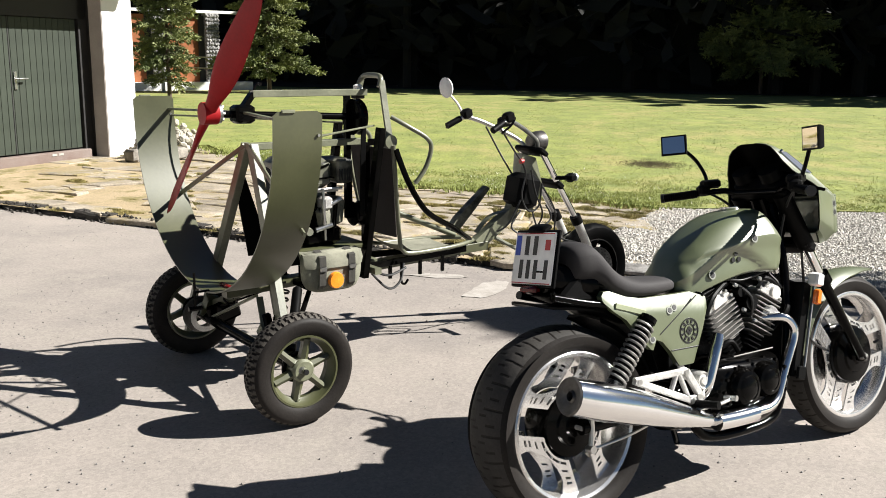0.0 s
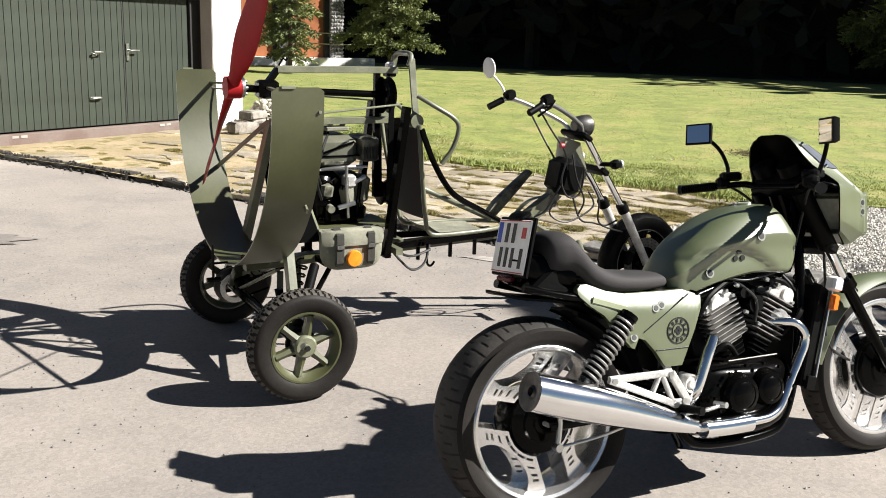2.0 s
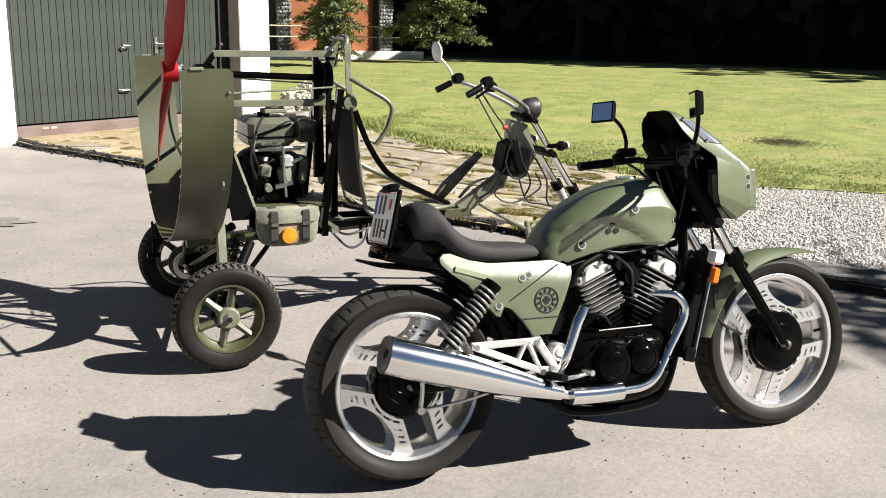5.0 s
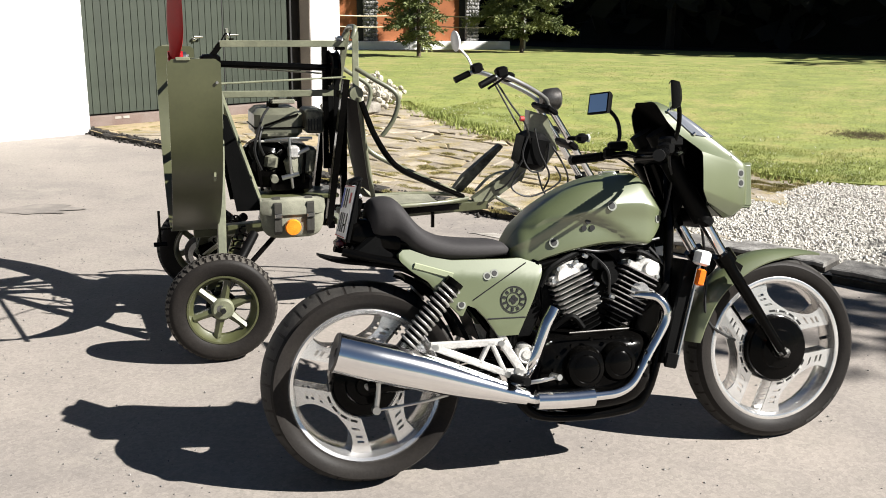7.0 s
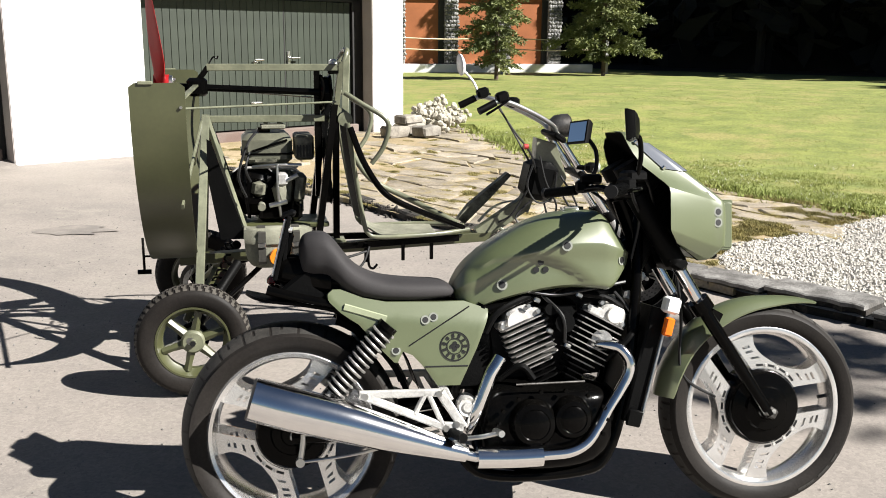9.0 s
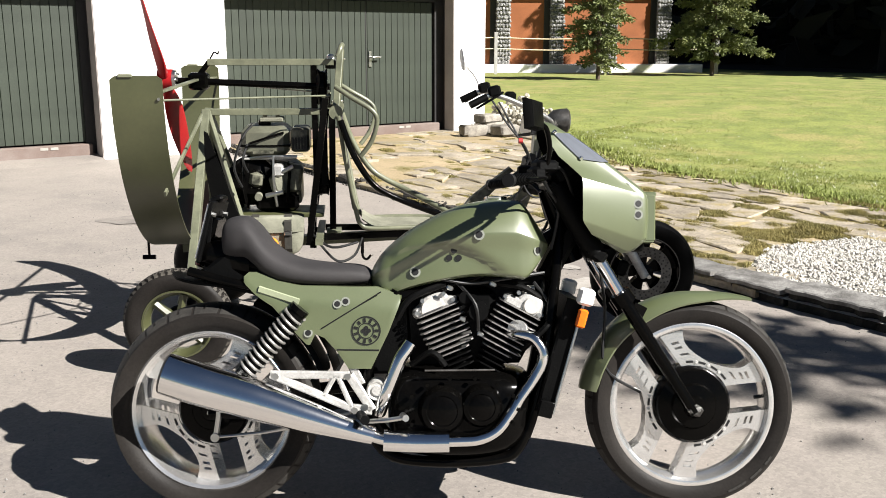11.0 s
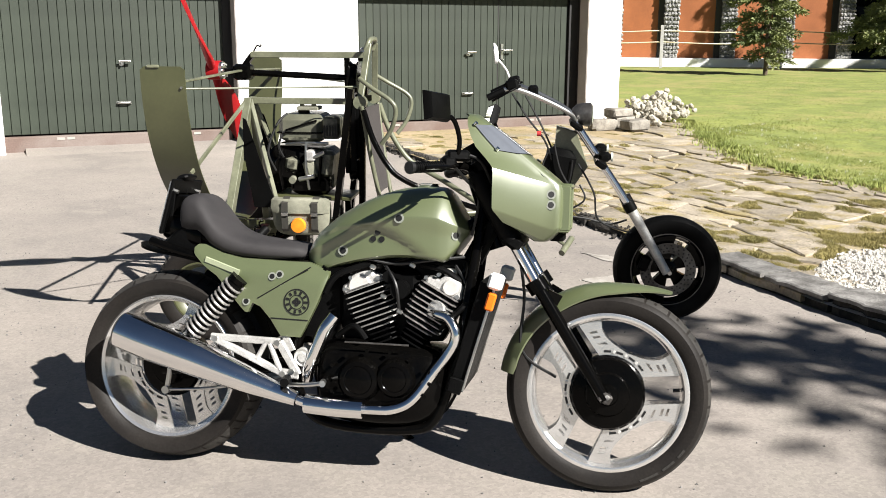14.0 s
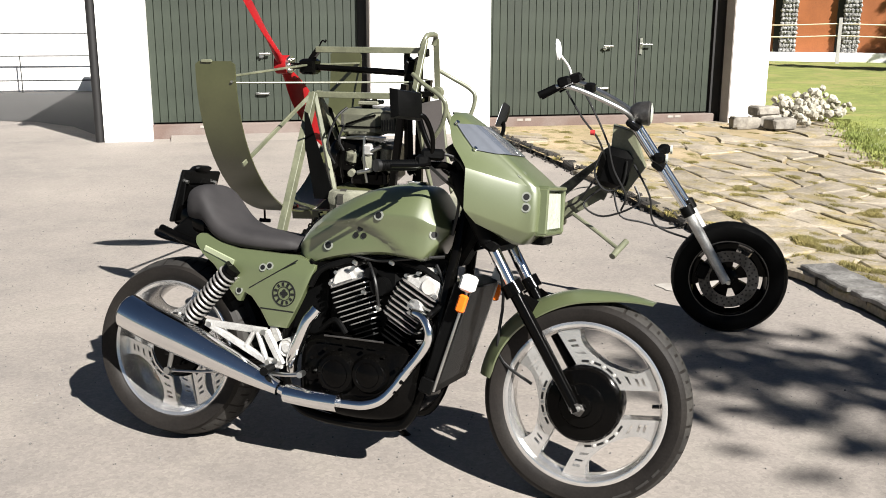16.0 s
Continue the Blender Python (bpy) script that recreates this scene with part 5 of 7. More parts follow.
    for size, at in (((0.044, 0.226, 0.014), (1.308, 0, 0.965)), ((0.044, 0.226, 0.014), (1.302, 0, 0.826)), ((0.044, 0.014, 0.14), (1.305, 0.108, 0.895)), ((0.044, 0.014, 0.14), (1.305, -0.108, 0.895))):
        box(size, at, bevel=0.004, bm=rim)
    part("lamp_rim", rim, OLIVE, fairing, "olive lamp surround")
    part("vent", box((0.05, 0.10, 0.03), (1.285, 0, 0.805), bevel=0.006), MATT_BLACK, fairing)
    for x, y, z in ((1.268, -0.1440, 0.905), (1.268, -0.1440, 0.937)):
        bullet_mark(fairing, (x, y, z), 0.011, (0.2, -1, 0.05), ring=True)
    bullet_mark(fairing, (1.245, -0.125, 1.0), 0.011, (0.45, -0.6, 0.66))

    # bars, mirrors, instruments
    bars = bmesh.new()
    for s in (-1, 1):
        tube([(1.02, s * 0.09, 1.0), (1.00, s * 0.14, 1.015), (0.965, s * 0.20, 1.012), (0.94, s * 0.245, 1.010)], 0.012, bm=bars)
    rod((1.02, -0.095, 1.0), (1.02, 0.095, 1.0), 0.016, bm=bars)
    part("handlebar", bars, BLACK, ob, "low black handlebars")
    for s in (-1, 1):
        g = part("grip", rod((0.945, s * 0.235, 1.010), (0.874, s * 0.340, 1.002), 0.0155, n=18), MATT_BLACK, ob, "ribbed rubber grip")
        ribs = bmesh.new()
        for i in range(14):
            c = Vector((0.942, s * 0.24, 1.010)).lerp(Vector((0.878, s * 0.334, 1.0025)), i / 13)
            d2 = Vector((-0.073, s * 0.11, -0.005)).normalized()
            rod(c, c + d2 * 0.005, 0.0170, n=14, bm=ribs)
        part("rib_sleeve", ribs, MATT_BLACK, g)
        part("bar_end", rod((0.874, s * 0.340, 1.002), (0.867, s * 0.351, 1.0015), 0.0185, n=16), DECAL_BLACK, g)
        sw = box((0.045, 0.05, 0.045), (0.960, s * 0.215, 1.022), (0, 0, s * -24), bevel=0.01)
        box((0.07, 0.055, 0.035), (0.985, s * 0.20, 1.045), (0, 0, s * -20), bevel=0.008, bm=sw)
        part("switch_block", sw, MATT_BLACK, ob, "black switch block and reservoir")
        lev = tube([(0.99, s * 0.235, 1.015), (0.975, s * 0.29, 1.008), (0.92, s * 0.36, 1.003)], 0.006, n=8)
        part("lever", lev, BLACK, ob, "black hand lever")
        if s > 0:
            stem = tube([(0.985, 0.215, 1.04), (1.022, 0.26, 1.085), (1.040, 0.32, 1.145), (1.025, 0.365, 1.190)], 0.0075, n=10)
        else:
            stem = tube([(0.985, -0.215, 1.03), (0.995, -0.235, 1.09), (0.982, -0.265, 1.145), (0.962, -0.28, 1.158)], 0.0075, n=10)
        part("mirror_stem", stem, BLACK, ob)
        mm = (pose(1.008, 0.395, 1.212, 0, 16, 19) if s > 0 else pose(0.937, -0.310, 1.182, 0, -2, -24)) @ Matrix.Scale(0.92, 4)
        house = loft([[Vector((0.028, y * 0.35, z * 0.35)) for y, z in ((-0.06, -0.045), (0.06, -0.045), (0.07, 0.045), (-0.05, 0.045))], [Vector((0.020, y * 0.85, z * 0.85)) for y, z in ((-0.06, -0.045), (0.06, -0.045), (0.07, 0.045), (-0.05, 0.045))],
                      [Vector((0.0, y, z)) for y, z in ((-0.06, -0.045), (0.06, -0.045), (0.07, 0.045), (-0.05, 0.045))], [Vector((-0.008, y, z)) for y, z in ((-0.06, -0.045), (0.06, -0.045), (0.07, 0.045), (-0.05, 0.045))]])
        if s < 0:
            house.transform(Matrix.Diagonal((1, -1, 1, 1)))
        mir = part("mirror", house, MATT_BLACK, ob, "black rear-view mirror with bright glass", at=mm, sharp=50)
        gl = bmesh.new()
        loft([[Vector((x, s * y, z)) for y, z in ((-0.053, -0.038), (0.053, -0.038), (0.062, 0.038), (-0.043, 0.038))] for x in (-0.0082, -0.0095)], gl)
        part("mirror_glass", gl, MIRROR, mir, "clear mirror glass")
    dash = box((0.10, 0.24, 0.07), (1.06, 0, 1.03), (0, -30, 0), bevel=0.02)
    dash_ob = part("dashboard", dash, MATT_BLACK, ob, "black instrument panel")
    for y in (-0.06, 0.06):
        part("gauge", rod((1.03, y, 1.05), (1.01, y, 1.085), 0.042), MATT_BLACK, dash_ob, "round black instrument")
    for pts in ([(0.97, -0.22, 1.02), (1.0, -0.16, 0.98), (1.04, -0.10, 0.92), (1.02, -0.08, 0.80)], [(0.97, 0.22, 1.02), (1.02, 0.16, 0.97), (1.04, 0.10, 0.90), (1.0, 0.08, 0.82)], [(0.98, -0.20, 1.05), (1.05, -0.14, 1.03), (1.10, -0.09, 0.90), (1.14, -0.07, 0.78)]):
        part("cable", tube(pts, 0.005, n=7), DECAL_BLACK, ob, "black control cable")
    horn = box((0.06, 0.10, 0.22), (1.06, 0, 0.80), (0, 28, 0), bevel=0.015)
    part("steering_head", horn, MATT_BLACK, ob)


motorcycle()


# ---- powered three-wheeler with a propeller ----
# local axes: x forward from the rear axle, y to the left, z up
TRIKE = thing("propeller_trike", pose(-0.931, 3.939, 0.0, 0, 0, 37.3), "olive three-wheeler with engine, red propeller and curved guard", "vehicle")


def small_wheel(name, centre, r, w, side):
    rim_r = r * 0.64
    prof = [(rim_r, -w * 0.42), (rim_r - 0.008, -w * 0.42), (rim_r - 0.014, -w * 0.25), (rim_r - 0.03, -w * 0.10), (rim_r - 0.03, w * 0.10), (rim_r - 0.014, w * 0.25), (rim_r - 0.008, w * 0.42), (rim_r, w * 0.42), (rim_r - 0.004, 0)]
    wheel = part(name, lathe(prof, 48, close=True), TRIKE_GREEN, TRIKE, "olive spoked rim with a chunky black tyre", at=centre)
    tyre(r, w, wheel, "chunky black tyre with slanted lugs", rim_r - 0.004, n=240, step=5, slant=1.2, depth=0.008, dust=TAN_TREAD)
    part("drum", lathe([(0.0, -side * 0.020), (rim_r * 0.42, -side * 0.020), (rim_r * 0.44, -side * 0.03), (0.0, -side * 0.05)], 32), MATT_BLACK, wheel, "black brake drum behind the spokes")
    hub = lathe([(0, side * 0.055), (0.014, side * 0.055), (0.014, side * 0.045), (0.040, side * 0.044), (0.048, side * 0.034), (0.048, -side * 0.04), (0, -side * 0.04)], 24)
    part("hub", hub, TUBE_GREEN, wheel, "olive hub with dark nut")
    part("nut", rod((0, side * 0.05, 0), (0, side * 0.064, 0), 0.012, n=6), DECAL_BLACK, wheel)
    for k in range(6):
        a = 2 * math.pi * k / 6 + 0.3
        sp = bmesh.new()
        d = Vector((math.cos(a), 0, math.sin(a)))
        t = Vector((-math.sin(a), 0, math.cos(a)))
        loft([[d * q + t * (x * wd) + Vector((0, y, 0)) for x, y in ((-1, side * 0.022), (0, side * 0.032), (1, side * 0.022), (1, -side * 0.004), (-1, -side * 0.004))] for q, wd in ((0.034, 0.019), (rim_r * 0.6, 0.014), (rim_r - 0.022, 0.015))], sp)
        part("spoke", sp, TRIKE_GREEN, wheel)
    return wheel


def front_wheel():
    r, w = 0.270, 0.10
    rim_r = 0.186
    prof = [(rim_r, -w * 0.40), (rim_r - 0.010, -w * 0.42), (rim_r - 0.016, -w * 0.20), (rim_r - 0.03, 0), (rim_r - 0.016, w * 0.20), (rim_r - 0.010, w * 0.42), (rim_r, w * 0.40), (rim_r - 0.004, 0)]
    wheel = part("front_wheel", lathe(prof, 48, close=True), BLACK, TRIKE, "black spoked rim with drilled brake disc", at=(2.215, 0, 0.268))
    tyre(r, w, wheel, "black road tyre", rim_r - 0.004, n=120, step=6, depth=0.004, rubber=MATT_BLACK, dusty=False)
    part("rim_lip", lathe([(rim_r - 0.001, -w * 0.44), (rim_r - 0.001, -w * 0.40), (rim_r - 0.006, -w * 0.40), (rim_r - 0.006, -w * 0.44)], 56, close=True), DARK_STEEL, wheel, "bare metal rim lip")
    for k in range(5):
        a = 2 * math.pi * k / 5 + 0.5
        d, t = Vector((math.cos(a), 0, math.sin(a))), Vector((-math.sin(a), 0, math.cos(a)))
        sp = loft([[d * q + t * (x * wd) + Vector((0, y, 0)) for x, y in ((-1, -0.02), (1, -0.02), (1, 0.02), (-1, 0.02))] for q, wd in ((0.03, 0.018), (0.08, 0.034), (0.13, 0.052), (rim_r - 0.02, 0.074))])
        part("spoke", sp, BLACK, wheel)
    disc = lathe([(0.138, -0.048), (0.138, -0.044), (0.086, -0.044), (0.086, -0.048)], 48, close=True)
    brake = part("brake_disc", disc, DARK_STEEL, wheel, "drilled steel brake disc")
    holes = bmesh.new()
    for i in range(24):
        a = 2 * math.pi * i / 24
        for rad in (0.097, 0.112, 0.127):
            b = a + (rad - 0.097) * 6
            rod((rad * math.cos(b), -0.0492, rad * math.sin(b)), (rad * math.cos(b), -0.046, rad * math.sin(b)), 0.005, n=7, bm=holes)
    part("drillings", holes, DECAL_BLACK, brake)
    part("hub", lathe([(0, -0.07), (0.02, -0.07), (0.03, -0.05), (0.045, -0.045), (0.045, 0.045), (0.02, 0.07), (0, 0.07)], 24), BLACK, wheel)
    part("axle", rod((0, -0.12, 0), (0, 0.12, 0), 0.010), STEEL, wheel)
    caliper = box((0.05, 0.035, 0.08), (-0.12, -0.06, 0.035), (0, 20, 0), bevel=0.01)
    part("caliper", caliper, MATT_BLACK, wheel, "black brake caliper")


def guard():
    """The curved sheet guard: the lower half of a ring about the propeller."""
    R, yc, zc, x0, x1 = 0.770, 0.015, 1.235, -0.165, 0.035
    loops = []
    for i in range(41):
        f = i / 40
        a = math.pi + math.pi * f
        loop = [Vector((x, yc + R * math.cos(a), zc + R * math.sin(a))) for x in np.linspace(x0, x1, 5)] + [Vector((x, yc + (R - 0.006) * math.cos(a), zc + (R - 0.006) * math.sin(a))) for x in np.linspace(x1, x0, 5)]
        loops.append(loop)
    for s, at in ((1, 0), (-1, -1)):
        end = [p.copy() for p in loops[at]]
        for p in end:
            p.z += 0.045
            p.x = x0 + 0.02 + (p.x - x0) * (x1 - x0 - 0.04) / (x1 - x0)
        mid = [p.copy() for p in loops[at]]
        for p in mid:
            p.z += 0.03
        if s > 0:
            loops = [end, mid] + loops
        else:
            loops = loops + [mid, end]
    g = part("guard", loft(loops), TRIKE_GREEN, TRIKE, "curved olive sheet guard round the propeller", sharp=50)
    for s in (-1, 1):
        part("slot", box((0.055, 0.012, 0.014), (-0.105, yc + s * (R + 0.001), zc + 0.045), bevel=0.003), TUBE_GREEN, g, "small pale handle slot")
        part("bolt", rod((0.018, yc + s * (R - 0.01), zc - 0.045), (0.018, yc + s * (R + 0.006), zc - 0.045), 0.006, n=8), STEEL, g)


def blade(bm, angle, hub, length=0.755):
    """A twisted wooden blade from the hub."""
    loops = []
    d = Vector((0.0, -0.746, 0.666)).normalized() * angle
    t = d.cross(Vector((1, 0, 0))).normalized()
    ax = t.cross(d).normalized()
    for r, chord, thick, twist in smooth_rows([(0.0, 0.075, 0.050, 20), (0.08, 0.075, 0.040, 35), (0.18, 0.120, 0.028, 34), (0.32, 0.158, 0.018, 26), (0.50, 0.145, 0.012, 20), (0.66, 0.105, 0.007, 15), (length, 0.020, 0.003, 14)], 4):
        c, s = math.cos(radians(90 - twist)), math.sin(radians(90 - twist))
        ring = []
        for k in range(14):
            a = 2 * math.pi * k / 14
            u, v = math.cos(a) * chord * 0.42, math.sin(a) * thick / 2
            ring.append(hub + d * r + (t * c + ax * s) * v + (t * s - ax * c) * u)
        loops.append(ring)
    loft(loops, bm)


def trike():
    ob = TRIKE
    small_wheel("rear_wheel", (0.010, -0.575, 0.234), 0.234, 0.12, -1)
    small_wheel("rear_wheel", (0.010, 0.575, 0.234), 0.234, 0.12, 1)
    front_wheel()
    guard()
    # propeller
    hub = Vector((-0.10, 0, 1.235))
    bm = bmesh.new()
    blade(bm, 1, hub)
    blade(bm, -1, hub)
    rod(hub - Vector((0.03, 0, 0)), hub + Vector((0.035, 0, 0)), 0.048, n=24, bm=bm)
    prop = part("propeller", bm, RED, ob, "red two-bladed propeller", sharp=60)
    part("hub_plate", rod(hub + Vector((0.036, 0, 0)), hub + Vector((0.050, 0, 0)), 0.044, n=24), STEEL, prop)
    for k in range(6):
        a = 2 * math.pi * k / 6
        c = hub + Vector((0.050, 0.03 * math.cos(a), 0.03 * math.sin(a)))
        part("bolt", rod(c, c + Vector((0.012, 0, 0)), 0.007, n=6), STEEL, prop)
    part("shaft", rod((-0.08, 0, 1.232), (0.66, 0, 1.200), 0.016, n=14), BLACK, ob, "black propeller shaft")
    part("bearing", box((0.09, 0.09, 0.08), (0.055, 0, 1.228), bevel=0.012), BLACK, ob, "black bearing block")
    part("pulley", lathe([(0, -0.0), (0.080, 0.0), (0.085, 0.006), (0.074, 0.016), (0.074, 0.034), (0.085, 0.044), (0.080, 0.05), (0, 0.05)], 40), BLACK, ob, "large black belt pulley", at=pose(0.60, 0, 1.20, 0, 0, -90))
    for s in (-1, 1):
        part("belt_run", bar((0.626, s * 0.076, 1.20), (0.626, s * 0.055, 0.74), 0.028, 0.006, up=(0, 1, 0)), MATT_BLACK, ob, "black drive belt")
    part("small_pulley", lathe([(0, 0.0), (0.055, 0.0), (0.06, 0.006), (0.052, 0.016), (0.052, 0.034), (0.06, 0.044), (0, 0.05)], 32), BLACK, ob, at=pose(0.60, 0, 0.74, 0, 0, -90))

    # mast and upper frame
    part("top_bar", bar((0.10, 0, 1.315), (0.68, 0, 1.315), 0.045, 0.030), TUBE_GREEN, ob, "pale olive square tube")
    part("shaft_strut", bar((0.035, 0, 1.225), (0.105, 0, 1.315), 0.04, 0.024), BLACK, ob)
    part("cross_bar", bar((0.07, 0, 1.085), (0.66, 0, 1.085), 0.045, 0.030), TUBE_GREEN, ob, "pale olive square tube")
    part("antenna", tube([(0.11, 0, 1.33), (0.13, 0, 1.36), (0.145, 0, 1.352), (0.15, 0, 1.365)], 0.004, n=6), BLACK, ob)
    for s in (-1, 1):
        part("rear_leg", bar((0.085, s * 0.03, 1.09), (0.03, s * 0.42, 0.30), 0.050, 0.036, up=(1, 0, 0)), TUBE_GREEN, ob, "pale olive leg of the rear frame")
        part("brace", bar((0.09, s * 0.03, 1.09), (0.250, s * 0.15, 0.56), 0.024, 0.020), TUBE_GREEN, ob)
        part("guard_stay", bar((0.07, s * 0.03, 1.085), (0.0, s * 0.66, 0.80), 0.022, 0.010, up=(1, 0, 0)), TUBE_GREEN, ob, "thin olive stay to the guard")
        part("guard_arm", bar((0.05, s * 0.03, 1.236), (0.015, 0.015 + s * 0.764, 1.215), 0.024, 0.010, up=(0, 0, 1)), TUBE_GREEN, ob, "flat olive arm to the guard")
        part("tie_rod", rod((0.02, 0.015 + s * 0.764, 1.185), (0.66, s * 0.11, 1.165), 0.0045, n=8), TUBE_GREEN, ob, "thin bright tie rod")
        part("mast", bar((0.645, s * 0.195, 1.16), (0.552, s * 0.19, 0.48), 0.044, 0.030, up=(1, 0, 0)), BLACK, ob, "black slanting upright of the mast")
        part("hinge", rod((0.69, s * 0.215, 1.095), (0.69, s * 0.165, 1.095), 0.032, n=18), TUBE_GREEN, ob, "round hinge boss")
        part("shoulder_bar", bar((0.625, s * 0.12, 1.09), (0.69, s * 0.20, 1.095), 0.03, 0.03), BLACK, ob)
        part("seat_side", tube([(0.70, s * 0.215, 1.08), (0.732, s * 0.190, 0.86), (0.775, s * 0.155, 0.62), (0.795, s * 0.150, 0.565), (0.84, s * 0.150, 0.545), (1.0, s * 0.150, 0.545), (1.16, s * 0.12, 0.545), (1.30, s * 0.05, 0.545)], 0.011, n=10), TUBE_GREEN, ob, "olive bent tube beside the seat")
        part("side_rail", tube([(0.71, s * 0.22, 1.06), (0.76, s * 0.24, 0.92), (0.83, s * 0.25, 0.80), (0.90, s * 0.25, 0.735), (1.05, s * 0.21, 0.66), (1.27, s * 0.06, 0.555)], 0.014, n=10), BLACK if s < 0 else TUBE_GREEN, ob, "bent side rail")
        part("arm_loop", tube([(0.69, s * 0.21, 1.21), (0.76, s * 0.25, 1.165), (0.85, s * 0.27, 1.11), (0.875, s * 0.27, 1.06), (0.85, s * 0.26, 0.97), (0.80, s * 0.25, 0.90)], 0.011, n=10), TUBE_GREEN, ob, "bent arm loop")
        part("hoop_side", bar((0.69, s * 0.20, 1.10), (0.715, s * 0.09, 1.37), 0.030, 0.016), TUBE_GREEN, ob, "olive hoop side")
        part("axle_arm", bar((0.16, s * 0.06, 0.44), (0.0, s * 0.50, 0.235), 0.05, 0.04), TRIKE_GREEN, ob, "olive axle arm")
        part("stub_axle", rod((0, s * 0.42, 0.240), (0, s * 0.62, 0.240), 0.016), STEEL, ob)
        part("radius_rod", rod((0.30, s * 0.12, 0.42), (0.01, s * 0.46, 0.24), 0.012), BLACK, ob)
        part("damper", rod((0.20, s * 0.20, 0.46), (0.03, s * 0.46, 0.27), 0.022), MATT_BLACK, ob, "black damper")
    part("mast_post", bar((0.587, 0.01, 1.325), (0.585, 0.01, 0.72), 0.027, 0.027, up=(1, 0, 0)), BLACK, ob, "thin black centre post")
    part("seat_post", bar((0.668, -0.02, 1.08), (0.660, -0.03, 0.48), 0.036, 0.030, up=(1, 0, 0)), BLACK, ob, "black post behind the seat")
    part("post_foot", box((0.07, 0.09, 0.035), (0.665, -0.03, 0.505), bevel=0.004), TUBE_GREEN, ob)
    part("hoop_top", tube([(0.70, -0.095, 1.34), (0.715, -0.085, 1.378), (0.72, -0.05, 1.392), (0.72, 0.05, 1.392), (0.715, 0.085, 1.378), (0.70, 0.095, 1.34)], 0.013, n=10), TUBE_GREEN, ob, "bent tube top of the hoop")
    part("beacon", box((0.035, 0.045, 0.032), (0.665, 0.04, 1.335), bevel=0.008), WHITE_PLASTIC, ob, "small white lamp on top of the mast")
    part("beacon_foot", box((0.05, 0.05, 0.04), (0.665, 0.04, 1.303), bevel=0.004), BLACK, ob)
    back = loft([[Vector((x - 0.02 * math.cos(math.pi * y / 0.44), y, z)) for y in np.linspace(-w, w, 9)] + [Vector((x + 0.006 - 0.02 * math.cos(math.pi * y / 0.44), y, z)) for y in np.linspace(w, -w, 9)] for x, z, w in smooth_rows([(0.712, 1.06, 0.190), (0.728, 0.92, 0.180), (0.752, 0.76, 0.160), (0.772, 0.63, 0.142)], 4)])
    part("seat_back", back, CLOTH, ob, "dark cloth seat back")
    pan = loft([[Vector((x, y, z - 0.03 * math.cos(math.pi * y / 0.44))) for y in np.linspace(-0.142, 0.142, 9)] + [Vector((x, y, z + 0.006 - 0.03 * math.cos(math.pi * y / 0.44))) for y in np.linspace(0.142, -0.142, 9)] for x, z in smooth_rows([(0.80, 0.60), (0.87, 0.560), (1.0, 0.555), (1.14, 0.56)], 4)])
    part("seat_pan", pan, CANVAS, ob, "pale cloth seat")

    # keel, mounts
    part("keel", bar((-0.06, 0, 0.44), (1.42, 0, 0.50), 0.06, 0.045), TRIKE_GREEN, ob, "olive keel tube")
    part("engine_plate", box((0.40, 0.24, 0.02), (0.42, 0, 0.605), bevel=0.004), TRIKE_GREEN, ob)
    for x in (0.28, 0.56):
        for y in (-0.10, 0.10):
            part("engine_post", bar((x, y, 0.46), (x, y, 0.60), 0.03, 0.03), BLACK, ob)
    part("engine_bearer", bar((0.28, -0.16, 0.455), (0.28, 0.16, 0.455), 0.03, 0.03), BLACK, ob)
    part("engine_bearer", bar((0.57, -0.18, 0.475), (0.57, 0.18, 0.475), 0.03, 0.03), BLACK, ob)
    part("cross_tube", bar((0.60, -0.24, 0.50), (0.60, 0.24, 0.50), 0.035, 0.03), TUBE_GREEN, ob)
    for s in (-1, 1):
        part("under_rail", bar((0.62, s * 0.12, 0.50), (1.25, s * 0.05, 0.505), 0.022, 0.03), BLACK, ob)
    for x in (0.80, 0.98, 1.12):
        part("rail_peg", bar((x, -0.03, 0.40), (x, -0.03, 0.48), 0.016, 0.016), BLACK, ob)
    part("sill_hook", tube([(0.80, -0.13, 0.50), (0.80, -0.13, 0.41), (0.82, -0.13, 0.39), (0.84, -0.13, 0.41)], 0.006, n=8), BLACK, ob)
    for pts in ([(0.60, -0.18, 0.48), (0.68, -0.20, 0.40), (0.76, -0.18, 0.42), (0.80, -0.15, 0.50)], [(0.57, -0.17, 0.52), (0.66, -0.22, 0.47), (0.78, -0.2, 0.49)], [(0.25, -0.16, 0.75), (0.22, -0.18, 0.85), (0.26, -0.15, 0.98), (0.30, -0.1, 1.03)]):
        part("wire", tube(pts, 0.006, n=7), DECAL_BLACK, ob, "loose black wire")
    part("hanger", bar((0.02, -0.30, 0.30), (0.0, -0.30, 0.40), 0.03, 0.03), BLACK, ob)
    sprocket = lathe([(0.09, -0.01), (0.09, 0.01), (0.06, 0.01), (0.06, -0.01)], 28, close=True)
    part("rear_disc", sprocket, DARK_STEEL, ob, "steel brake disc on the axle", at=(0.0, 0.44, 0.235))
    part("axle_beam", rod((0, -0.50, 0.235), (0, 0.50, 0.235), 0.024), BLACK, ob, "black axle beam")
    for s in (-1, 1):
        a, b = Vector((0.17, s * 0.13, 0.47)), Vector((0.02, s * 0.34, 0.25))
        pts = []
        d = (b - a).normalized()
        u = d.cross(Vector((1, 0, 0))).normalized()
        v = d.cross(u)
